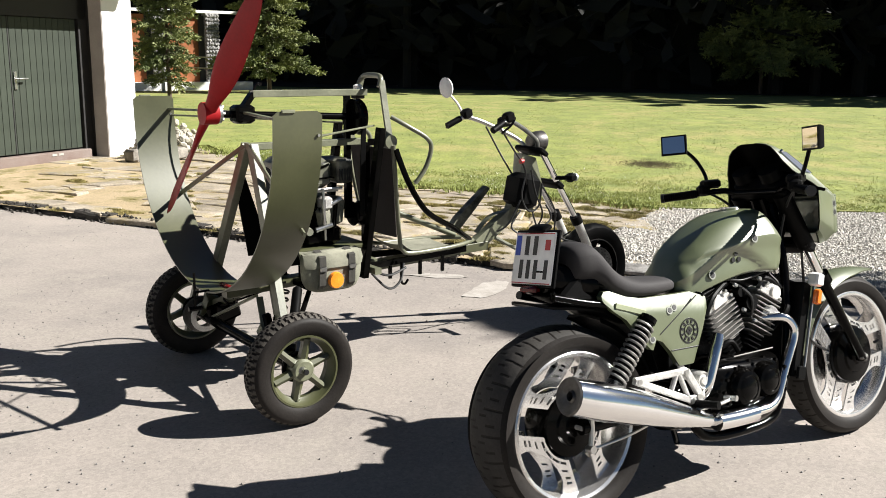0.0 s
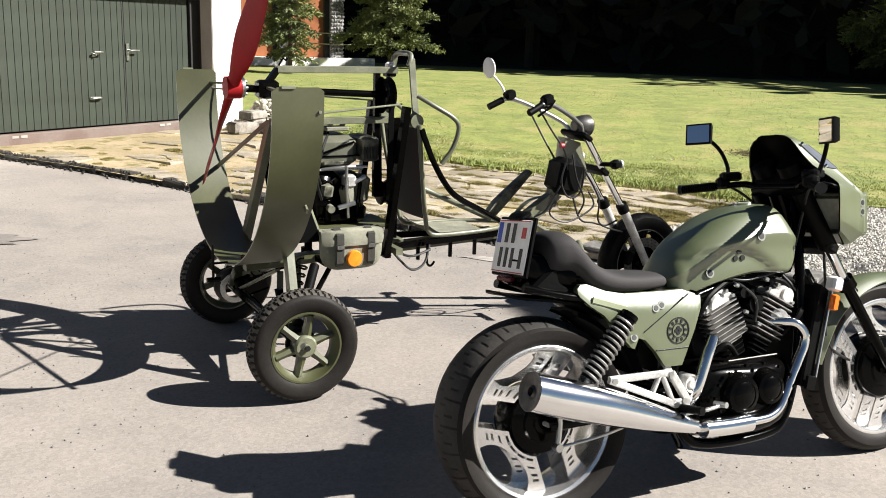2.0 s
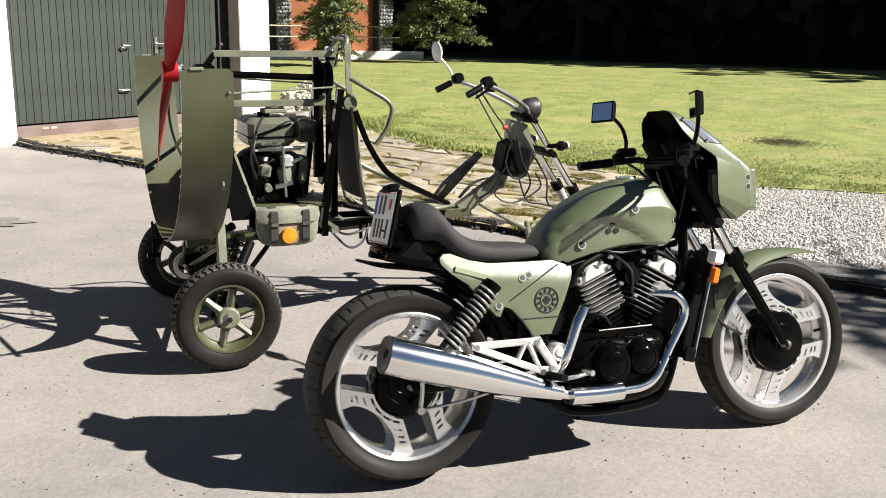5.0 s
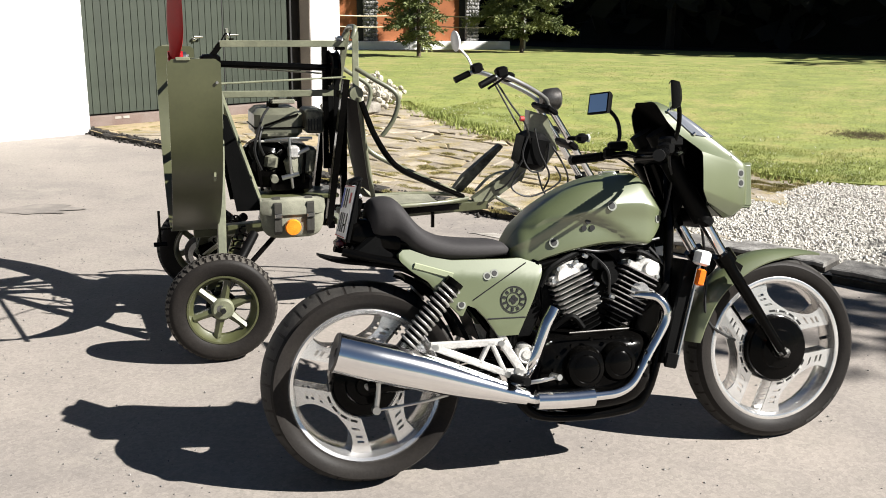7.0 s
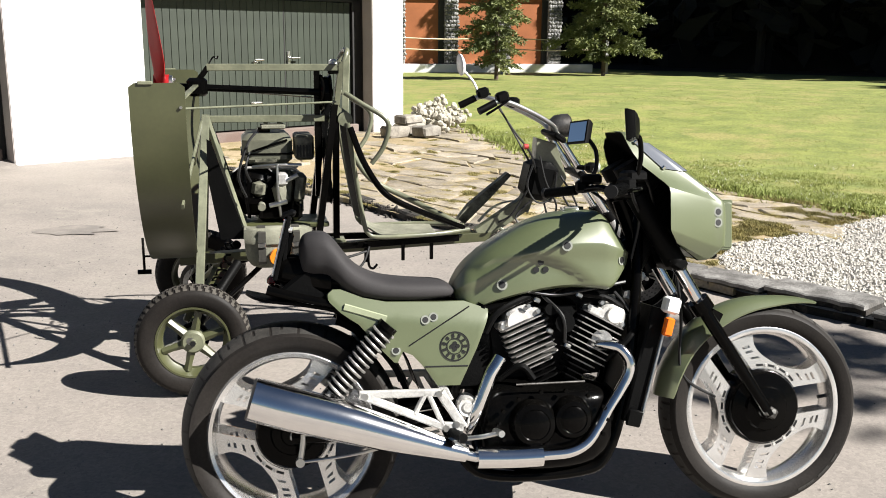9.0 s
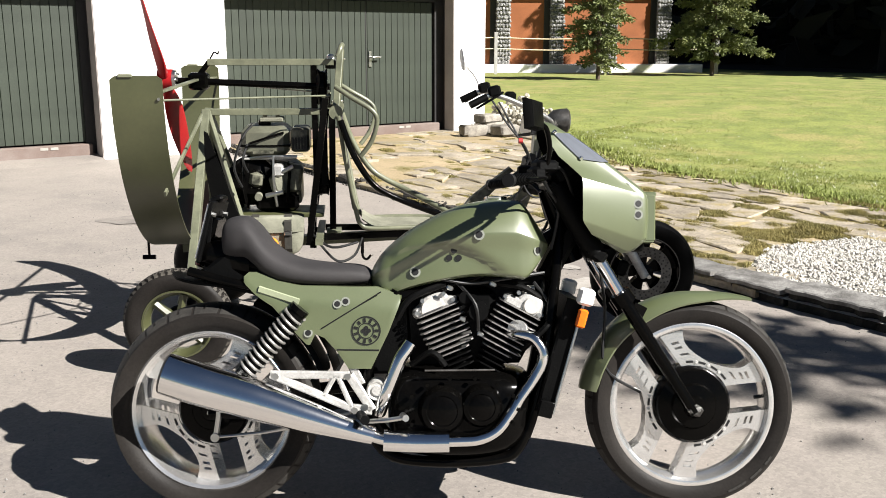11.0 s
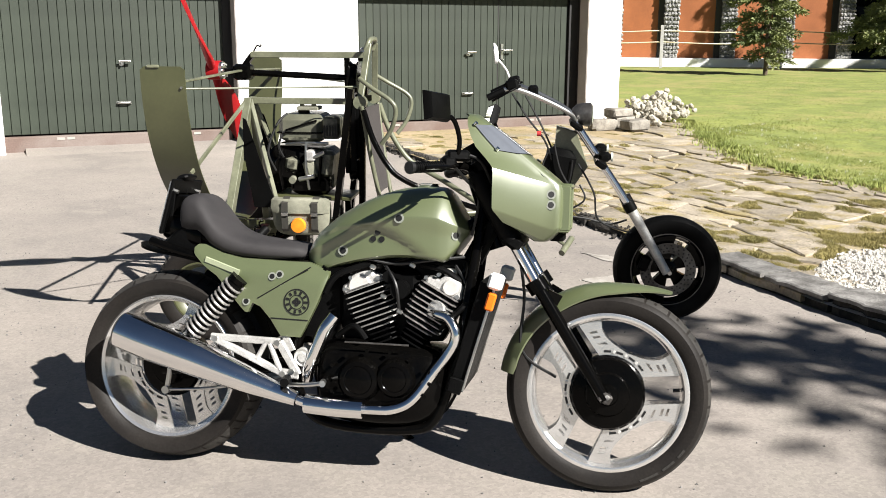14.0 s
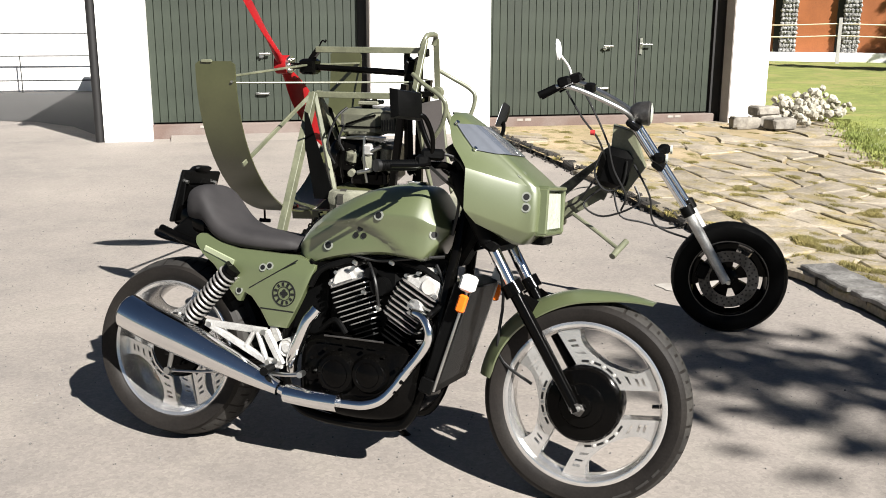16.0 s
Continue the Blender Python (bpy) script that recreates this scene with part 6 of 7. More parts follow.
        for i in range(8 * 10 + 1):
            ang = 2 * math.pi * i / 10
            pts.append(a.lerp(b, i / 80) + (u * math.cos(ang) + v * math.sin(ang)) * 0.026)
        part("coil_spring", tube(pts, 0.005, n=6, k=1), BLACK, ob, "black coil spring")
        part("axle_plate", box((0.09, 0.012, 0.11), (0.02, s * 0.36, 0.29), (0, 20, 0), bevel=0.004), TRIKE_GREEN, ob)
        part("axle_strut", bar((0.10, s * 0.02, 0.40), (-0.01, s * 0.34, 0.23), 0.03, 0.012), TUBE_GREEN, ob)
        part("number_tab", box((0.004, 0.05, 0.05), (-0.03, s * 0.30, 0.33), (30, 10, 0), bevel=0.002), CANVAS, ob)
    part("chain_case", box((0.16, 0.02, 0.10), (0.06, 0.30, 0.27), (0, -15, 0), bevel=0.01), BLACK, ob)
    part("chain_wheel", lathe([(0.075, -0.004), (0.075, 0.004), (0.05, 0.004), (0.05, -0.004)], 24, close=True), CAST, ob, "bright chain wheel", at=(0.0, 0.38, 0.235))
    step = rod((-0.215, -0.05, 0.56), (-0.215, -0.05, 0.405), 0.006, n=8)
    bar((-0.215, -0.05, 0.475), (-0.15, -0.05, 0.475), 0.016, 0.008, bm=step)
    rod((-0.245, -0.05, 0.402), (-0.185, -0.05, 0.402), 0.011, n=8, bm=step)
    part("rear_stand", step, BLACK, ob, "short black T-shaped stand behind the guard")
    part("tail_lamp", box((0.02, 0.10, 0.022), (-0.06, -0.02, 0.475), bevel=0.004), RED_LENS, ob)

    # engine
    e = part("engine", box((0.24, 0.26, 0.22), (0.41, 0, 0.725), bevel=0.03), CAMO, ob, "small camouflage-painted petrol engine")
    e.location = (-0.018, 0.090, 0.008)
    part("engine_tank", box((0.225, 0.29, 0.140), (0.370, -0.01, 0.940), bevel=0.026), ENGINE_GREEN, e, "camouflage-painted fuel tank on the engine")
    part("tank_seam", box((0.237, 0.302, 0.008), (0.370, -0.01, 0.922), bevel=0.002), BLACK, e)
    part("tank_rib", box((0.10, 0.012, 0.018), (0.36, -0.158, 0.892), bevel=0.004), CAMO, e)
    part("choke_rod", bar((0.30, -0.160, 0.935), (0.46, -0.160, 0.985), 0.010, 0.008, up=(0, 1, 0)), BLACK, e, "slanting black rod across the tank")
    part("tank_cap", rod((0.36, -0.02, 1.008), (0.36, -0.02, 1.032), 0.03, n=18), BLACK, e)
    bracket = box((0.11, 0.10, 0.02), (0.40, -0.06, 1.04), bevel=0.004)
    box((0.02, 0.02, 0.03), (0.37, -0.09, 1.055), bm=bracket)
    box((0.02, 0.02, 0.03), (0.43, -0.09, 1.055), bm=bracket)
    part("tank_bracket", bracket, CANVAS, e, "pale bracket on the tank")
    muf = part("engine_muffler", box((0.085, 0.20, 0.112), (0.536, -0.08, 0.950), bevel=0.010), CAMO, e, "slotted exhaust box")
    for i in range(5):
        part("slot", box((0.007, 0.004, 0.055), (0.503 + 0.014 * i, -0.182, 0.936), bevel=0.001), DECAL_BLACK, muf)
    part("fan_shroud", lathe([(0, -0.165), (0.06, -0.165), (0.066, -0.158), (0.10, -0.150), (0.118, -0.13), (0.12, -0.08)], 36, centre=(0.300, 0, 0.755)), BLACK, e, "black recoil starter housing")
    part("throttle_plate", box((0.24, 0.02, 0.010), (0.385, -0.155, 0.862), bevel=0.003), CAST, e, "pale plate under the tank")
    part("frame_guard", tube([(0.27, -0.15, 0.86), (0.265, -0.165, 0.75), (0.28, -0.16, 0.63)], 0.008, n=8), BLACK, e)
    part("rocker_cover", box((0.075, 0.10, 0.13), (0.50, -0.12, 0.765), (0, 8, 0), bevel=0.015), CAMO, e, "camouflaged rocker cover")
    part("valve_box", box((0.07, 0.06, 0.10), (0.425, -0.165, 0.745), (0, -14, 20), bevel=0.018), CANVAS, e, "pale cast cover")
    part("pull_housing", box((0.075, 0.05, 0.085), (0.325, -0.155, 0.765), (0, 10, 0), bevel=0.02), CAMO, e)
    part("oil_cap", rod((0.335, -0.17, 0.69), (0.335, -0.20, 0.685), 0.018, n=12), CANVAS, e)
    part("side_rib", box((0.014, 0.03, 0.15), (0.475, -0.175, 0.73), (0, 6, 0), bevel=0.004), BLACK, e)
    part("cylinder", box((0.11, 0.14, 0.16), (0.455, -0.10, 0.76), (0, 12, 0), bevel=0.03), CAMO, e)
    part("carburettor", box((0.05, 0.07, 0.06), (0.43, -0.17, 0.81), bevel=0.01), CAST, e)
    part("lower_case", box((0.20, 0.10, 0.09), (0.42, -0.13, 0.655), bevel=0.02), BLACK, e)
    linkage = tube([(0.30, -0.16, 0.865), (0.40, -0.18, 0.875), (0.52, -0.17, 0.872)], 0.007, n=8)
    tube([(0.41, -0.19, 0.88), (0.41, -0.2, 0.75), (0.42, -0.19, 0.64)], 0.007, n=8, bm=linkage)
    rod((0.37, -0.19, 0.69), (0.45, -0.20, 0.71), 0.012, bm=linkage)
    rod((0.44, -0.195, 0.80), (0.50, -0.195, 0.83), 0.010, bm=linkage)
    part("linkage", linkage, STEEL, e, "bright throttle linkage")
    part("fuel_line", tube([(0.29, -0.16, 0.93), (0.27, -0.19, 0.86), (0.29, -0.18, 0.80)], 0.006, n=7), DECAL_BLACK, e)
    # side triangles of sheet below the guard
    for s in (-1, 1):
        tri = prism([(0.088, 1.01), (0.105, 1.00), (0.245, 0.56), (0.13, 0.56), (0.085, 0.84)], s * 0.150, s * 0.156)
        part("side_sheet", tri, MATT_BLACK, ob, "black triangular sheet")

    # saddle bag
    rows = [(0.615, 0.150, 0.052), (0.60, 0.158, 0.060), (0.55, 0.162, 0.066), (0.49, 0.156, 0.066), (0.45, 0.135, 0.058), (0.435, 0.10, 0.045)]
    bag = part("saddle_bag", loft([[Vector((p.z, p.y, z)) for p in [Vector((0, -0.274 + 0.72 * d * math.copysign(abs(math.sin(a)) ** 0.6, math.sin(a)), 0.398 + 0.92 * w * math.copysign(abs(math.cos(a)) ** 0.6, math.cos(a)))) for a in [2 * math.pi * k / 24 for k in range(24)]]] for z, w, d in smooth_rows(rows, 3)]), CANVAS, ob, "khaki canvas saddle bag with straps and orange reflector", sharp=60)
    flap = loft([[Vector((0.398 + 0.92 * w * t, -0.325 - 0.006 + 0.03 * abs(t) ** 4 + off, z)) for t in np.linspace(-1, 1, 11)] for w, z, off in ((0.158, 0.618, 0.06), (0.163, 0.610, 0.012), (0.165, 0.575, -0.002), (0.158, 0.548, -0.002))], closed=False)
    part("flap", flap, CANVAS, bag, "bag flap")
    for x in (0.325, 0.475):
        st = loft([[Vector((x + dx, y, z)) for dx in (-0.017, 0.017)] for y, z in ((-0.27, 0.625), (-0.333, 0.60), (-0.335, 0.55), (-0.330, 0.47), (-0.305, 0.445))], closed=False)
        part("strap", st, STRAP, bag, "dark leather strap")
        bk = box((0.034, 0.008, 0.022), (x, -0.338, 0.545), bevel=0.003)
        part("buckle", bk, STEEL, bag)
    part("reflector", lathe([(0, -0.012), (0.034, -0.010), (0.038, 0.0), (0.038, 0.01)], 28), REFLECTOR, bag, "round orange reflector", at=(0.392, -0.332, 0.488))
    bag.location = (-0.016, 0.092, 0)

    # neck, front box, fork, handlebar
    neck = bar((1.36, 0, 0.505), (1.60, 0, 0.66), 0.05, 0.07)
    bar((1.58, 0, 0.62), (1.70, 0, 0.93), 0.05, 0.06, bm=neck)
    part("neck", neck, TUBE_GREEN, ob, "faded olive steering neck")
    part("front_plate", prism([(1.64, 0.98), (1.74, 0.95), (1.80, 0.78), (1.72, 0.66), (1.62, 0.68)], -0.035, 0.035, bevel=0.004), TUBE_GREEN, ob)
    bx = box((0.15, 0.17, 0.19), (1.655, -0.02, 0.775), (0, 12, 0), bevel=0.03)
    part("black_box", bx, MATT_BLACK, ob, "black box at the steering head")
    for pts in ([(1.66, -0.10, 0.68), (1.70, -0.12, 0.56), (1.80, -0.10, 0.53), (1.92, -0.06, 0.50), (2.0, -0.05, 0.52)], [(1.60, -0.08, 0.68), (1.52, -0.10, 0.60), (1.62, -0.12, 0.55), (1.78, -0.12, 0.62), (1.76, -0.10, 0.70)], [(1.75, -0.08, 0.80), (1.83, -0.10, 0.66), (1.86, -0.08, 0.52), (2.02, -0.08, 0.46)], [(1.42, -0.10, 1.14), (1.50, -0.12, 1.02), (1.58, -0.12, 0.92), (1.62, -0.10, 0.82)], [(1.48, 0.08, 1.12), (1.56, 0.06, 0.98), (1.62, 0.02, 0.86)], [(1.60, -0.11, 0.86), (1.57, -0.12, 0.76), (1.62, -0.12, 0.68), (1.70, -0.11, 0.70), (1.72, -0.11, 0.82)], [(1.63, -0.12, 0.90), (1.66, -0.125, 0.78), (1.72, -0.12, 0.66), (1.70, -0.1, 0.58)], [(1.58, -0.1, 0.74), (1.50, -0.1, 0.62), (1.44, -0.08, 0.58)]):
        part("cable", tube(pts, 0.005, n=7), DECAL_BLACK, ob, "hanging black cable")
    part("kill_switch", rod((1.545, -0.13, 0.95), (1.565, -0.13, 0.95), 0.013), DECAL_RED, ob, "small red switch on a cable")
    for s in (-1, 1):
        y = s * 0.085
        leg = part("fork_leg", rod((1.725, y, 1.0), (2.03, y, 0.56), 0.017, n=14), CHROME, ob, "chrome fork leg with alloy slider")
        part("slider", rod((2.01, y, 0.59), (2.205, y, 0.262), 0.025, 0.022, n=14), CAST, leg, "alloy fork slider")
        part("seal", rod((1.995, y, 0.615), (2.02, y, 0.573), 0.031, n=14), MATT_BLACK, leg)
        part("indicator_stalk", rod((1.83, y, 0.84), (1.86, s * 0.15, 0.845), 0.012), MATT_BLACK, ob)
        ind = part("indicator", box((0.06, 0.055, 0.05), (1.87, s * 0.17, 0.848), bevel=0.015), MATT_BLACK, ob, "black indicator with pale lens")
        part("lens", rod((1.90, s * 0.17, 0.848), (1.91, s * 0.17, 0.848), 0.022), LENS, ind)
    part("upper_yoke", box((0.07, 0.22, 0.03), (1.735, 0, 0.985), (0, 34, 0), bevel=0.008), MATT_BLACK, ob)
    part("lower_yoke", box((0.06, 0.22, 0.035), (1.86, 0, 0.80), (0, 34, 0), bevel=0.008), MATT_BLACK, ob)
    hbar = bmesh.new()
    for s in (-1, 1):
        tube([(1.73, s * 0.05, 1.005), (1.70, s * 0.08, 1.045), (1.60, s * 0.12, 1.10), (1.47, s * 0.16, 1.155), (1.40, s * 0.18, 1.165), (1.33, s * 0.19, 1.135)], 0.012, n=12, bm=hbar)
    rod((1.73, -0.06, 1.005), (1.73, 0.06, 1.005), 0.012, bm=hbar)
    part("handlebar", hbar, STEEL, ob, "pulled-back steel handlebar")
    for s in (-1, 1):
        part("grip", rod((1.385, s * 0.183, 1.160), (1.305, s * 0.194, 1.122), 0.017, n=14), MATT_BLACK, ob, "black rubber grip")
        part("switch", box((0.06, 0.05, 0.05), (1.42, s * 0.175, 1.185), (0, -15, 0), bevel=0.01), MATT_BLACK, ob, "black switch block")
        part("lever", tube([(1.46, s * 0.18, 1.18), (1.40, s * 0.225, 1.15), (1.33, s * 0.235, 1.11)], 0.006, n=8), BLACK, ob)
    stem = tube([(1.40, 0.18, 1.18), (1.38, 0.20, 1.235), (1.335, 0.22, 1.29)], 0.006, n=8)
    part("mirror_stem", stem, WHITE_METAL, ob, "pale mirror stem")
    part("mirror", lathe([(0, -0.018), (0.034, -0.014), (0.051, -0.004), (0.054, 0.004), (0.050, 0.007), (0, 0.007)], 28), WHITE_PLASTIC, ob, "round white-backed mirror", at=pose(1.318, 0.22, 1.322, -6, 0, 94))
    lamp = part("headlamp", lathe([(0, -0.06), (0.03, -0.058), (0.05, -0.035), (0.056, 0.0), (0.058, 0.03), (0.054, 0.035), (0.04, 0.04), (0, 0.042)], 28), DARK_STEEL, ob, "small round headlamp", at=pose(1.772, 0.0, 1.035, 0, 0, -90))
    part("lamp_glass", lathe([(0, 0.047), (0.03, 0.046), (0.05, 0.040)], 24), LENS, lamp)
    part("speedometer", box((0.05, 0.07, 0.05), (1.52, -0.02, 1.15), bevel=0.01), MATT_BLACK, ob)
    # foot pedals
    for s in (1,):
        ped = loft([[Vector((x - w * 0.5, s * 0.17 + y, z + w * 0.4)) for y in (-0.022, 0.022)] + [Vector((x + w * 0.5, s * 0.17 + y, z - w * 0.4)) for y in (0.022, -0.022)] for x, z, w in ((1.31, 0.545, 0.035), (1.37, 0.61, 0.045), (1.46, 0.69, 0.035), (1.56, 0.78, 0.018))])
        part("foot_pedal", ped, CAMO, ob, "worn foot pedal")
    rest = tube([(1.46, -0.04, 0.54), (1.58, -0.08, 0.47), (1.70, -0.14, 0.40)], 0.010, n=8)
    rod((1.68, -0.20, 0.375), (1.73, -0.08, 0.425), 0.016, bm=rest)
    part("footrest", rest, TUBE_GREEN, ob, "T-shaped footrest")
    part("guard_plate", loft([[Vector((x, y, z)) for y in (-0.02, 0.02)] for x, z in smooth_rows([(1.36, 0.57), (1.42, 0.63), (1.48, 0.66), (1.54, 0.67)], 3)], closed=False), TUBE_GREEN, ob)


trike()


# ---- tree beside the yard, whose shade falls across the asphalt ----
conifer((9.95, 5.46, 0.05), 7.8, 2.75, 21, name="larch", label="open-crowned larch beside the yard", low=0.2, sprays=21, levels=18)
spruce(rooted(*far(11.2, 37.2)), 7.1, 2.0, 23, low=0.12)


# ---- heap of pale stones at the garage corner ----
def stone_heap():
    rnd = random.Random(8)
    for x, y, z, a, b, c, turn in ((-4.17, 12.10, 0.21, 0.36, 0.24, 0.14, 62), (-3.80, 12.34, 0.21, 0.34, 0.25, 0.14, 74), (-4.12, 12.52, 0.22, 0.32, 0.26, 0.15, 58), (-4.14, 12.46, 0.35, 0.34, 0.24, 0.12, 70)):
        bm = box((a, b, c), (0, 0, 0), bevel=0.02)
        for v in bm.verts:
            v.co += Vector((rnd.uniform(-1, 1), rnd.uniform(-1, 1), rnd.uniform(-1, 1))) * 0.015
        solid("stone_block", bm, SHADED_BLOCK, "rough pale stone block by the garage, darkened for its shaded face", "stone", group="stones at the corner", m=pose(x, y, z - 0.01, 0, 0, turn), sharp=25)
    for i in range(230):
        t = rnd.random()
        off = rnd.uniform(-0.42, 0.30)
        x = -3.95 - 0.42 * t + off
        y = 12.70 + 1.65 * t + rnd.uniform(-0.15, 0.15)
        r = rnd.uniform(0.034, 0.070)
        z = UP + 0.01 + rise(x, y) + 0.34 * rnd.random() * max(0.0, 1 - ((off + 0.08) / 0.42) ** 2) + r * 0.4
        solid("stone", rock(r, 100 + i), ROCK, "pale broken stone in a heap", "stone", group="heap of stones", m=pose(x, y, z, rnd.uniform(0, 360), rnd.uniform(0, 360), 0), sharp=20)


stone_heap()


# ---- meadow grass ----
def tufts(name, count, place, high, material, label, seed, kind="stuff"):
    rnd = random.Random(seed)
    verts, faces = [], []
    made = 0
    while made < count:
        got = place(rnd)
        if not got:
            continue
        x, y, z, size = got
        for k in range(3):
            a = rnd.uniform(0, 2 * math.pi)
            h = high * size * rnd.uniform(0.5, 1.2)
            w = h * 0.16
            lean = Vector((rnd.gauss(0, 0.5), rnd.gauss(0, 0.5), 0)) * h
            p = Vector((x + rnd.gauss(0, 0.012), y + rnd.gauss(0, 0.012), z - 0.004))
            side = Vector((math.cos(a), math.sin(a), 0)) * w
            i = len(verts)
            verts += [p - side, p + side, p + lean + Vector((0, 0, h))]
            faces.append((i, i + 1, i + 2))
        made += 1
    me = bpy.data.meshes.new(name)
    me.from_pydata([tuple(v) for v in verts], [], faces)
    me.materials.append(material)
    return tagged(new(name, me), label, "grass", kind=kind)


LAWN_POLY = LAWN_EDGE + FRONT_EDGE + [(20, 8), (20, 30), (-12, 30), (-8, 20)]
TERRACE = KERB_LINE[:6] + [(1.05, 6.15), (1.02, 6.80), (1.0, 7.25), (1.35, 7.72), (2.0, 9.0)] + LAWN_EDGE[::-1] + [(-6.6, 15.0), (-7.8, 11.2)]


def on_lawn(rnd):
    y = 8.8 + 15 * rnd.random() ** 1.8
    x = rnd.uniform(-7, 9)
    if not inside(x, y, LAWN_POLY) or (noise.noise((x * 0.6, y * 0.6, 3)) < -0.22 and rnd.random() < 0.7):
        return None
    return x, y, UP + rise(x, y), 1.0


tufts("lawn_grass", 24000, on_lawn, 0.020, GRASS, "short uneven grass blades of the lawn", 5)


def lawn_fringe(rnd):
    i = rnd.randrange(len(LAWN_EDGE) - 1)
    t = rnd.random()
    (x0, y0), (x1, y1) = LAWN_EDGE[i], LAWN_EDGE[i + 1]
    return x0 + (x1 - x0) * t + rnd.gauss(0, 0.12), y0 + (y1 - y0) * t + rnd.gauss(0, 0.12), UP - 0.01 + yard(x0, y0), 1.2


def by_the_paving(rnd):
    """Clover in the strip of the lawn that borders the paving."""
    i = rnd.randrange(3, len(LAWN_EDGE) + 2)
    line = LAWN_EDGE + FRONT_EDGE
    t = rnd.random()
    (x0, y0), (x1, y1) = line[i], line[i + 1]
    out = abs(rnd.gauss(0, 0.95)) + 0.02
    x, y = x0 + (x1 - x0) * t + out * 0.35, y0 + (y1 - y0) * t + out * 0.94
    if noise.noise((x * 1.6, y * 1.6, 5)) + 0.5 * noise.noise((x * 5, y * 5, 1)) < rnd.uniform(-0.5, 0.35):
        return None
    return x, y, UP + rise(x, y), 1.0


tufts("clover", 26000, by_the_paving, 0.021, CLOVER, "dark green clover along the paving", 31)
tufts("daisies", 520, by_the_paving, 0.030, PETAL, "scattered small white flowers in the lawn", 32)
tufts("fringe_grass", 2600, lawn_fringe, 0.040, GRASS, "ragged grass along the edge of the paving", 6)


def worn_spot(rnd):
    """A worn spot in the lawn with dead grass and crumbs of soil."""
    x, y = 2.68 + rnd.gauss(0, 0.20), 12.85 + rnd.gauss(0, 0.24)
    return x, y, UP + rise(x, y), 1.0


tufts("dead_grass", 1500, worn_spot, 0.022, BARE, "worn spot of dead brown grass in the lawn", 33)


# ---- gravel ----
def gravel():
    rnd = random.Random(14)
    poly = [(1.15, 6.38)] + [(x + 0.10, y + 0.23) for x, y in KERB_LINE[6:9]] + [(5.0, 8.8), (3.1, 8.95), (2.0, 9.0), (1.35, 7.72), (1.0, 7.25), (1.02, 6.80)]
    verts, faces = [], []
    n = 0
    while n < 27000:
        x, y = rnd.uniform(0.3, 4.6), rnd.uniform(4.9, 9.0)
        if not inside(x, y, poly):
            continue
        n += 1
        r = rnd.uniform(0.008, 0.018)
        c = Vector((x, y, UP - 0.022 + rnd.uniform(0, 0.012)))
        q = Euler((rnd.uniform(0, 6), rnd.uniform(0, 6), rnd.uniform(0, 6)))
        i = len(verts)
        for d in ((1, 0, 0), (-1, 0, 0), (0, 1, 0), (0, -1, 0), (0, 0, 1), (0, 0, -1)):
            p = Vector(d) * r * rnd.uniform(0.6, 1.15)
            p.rotate(q)
            verts.append(tuple(c + p))
        for f in ((0, 2, 4), (2, 1, 4), (1, 3, 4), (3, 0, 4), (2, 0, 5), (1, 2, 5), (3, 1, 5), (0, 3, 5)):
            faces.append(tuple(i + k for k in f))
    me = bpy.data.meshes.new("gravel_stones")
    me.from_pydata(verts, [], faces)
    me.materials.append(GRAVEL)
    tagged(new("gravel_stones", me), "loose white gravel stones", "gravel", kind="stuff")


gravel()


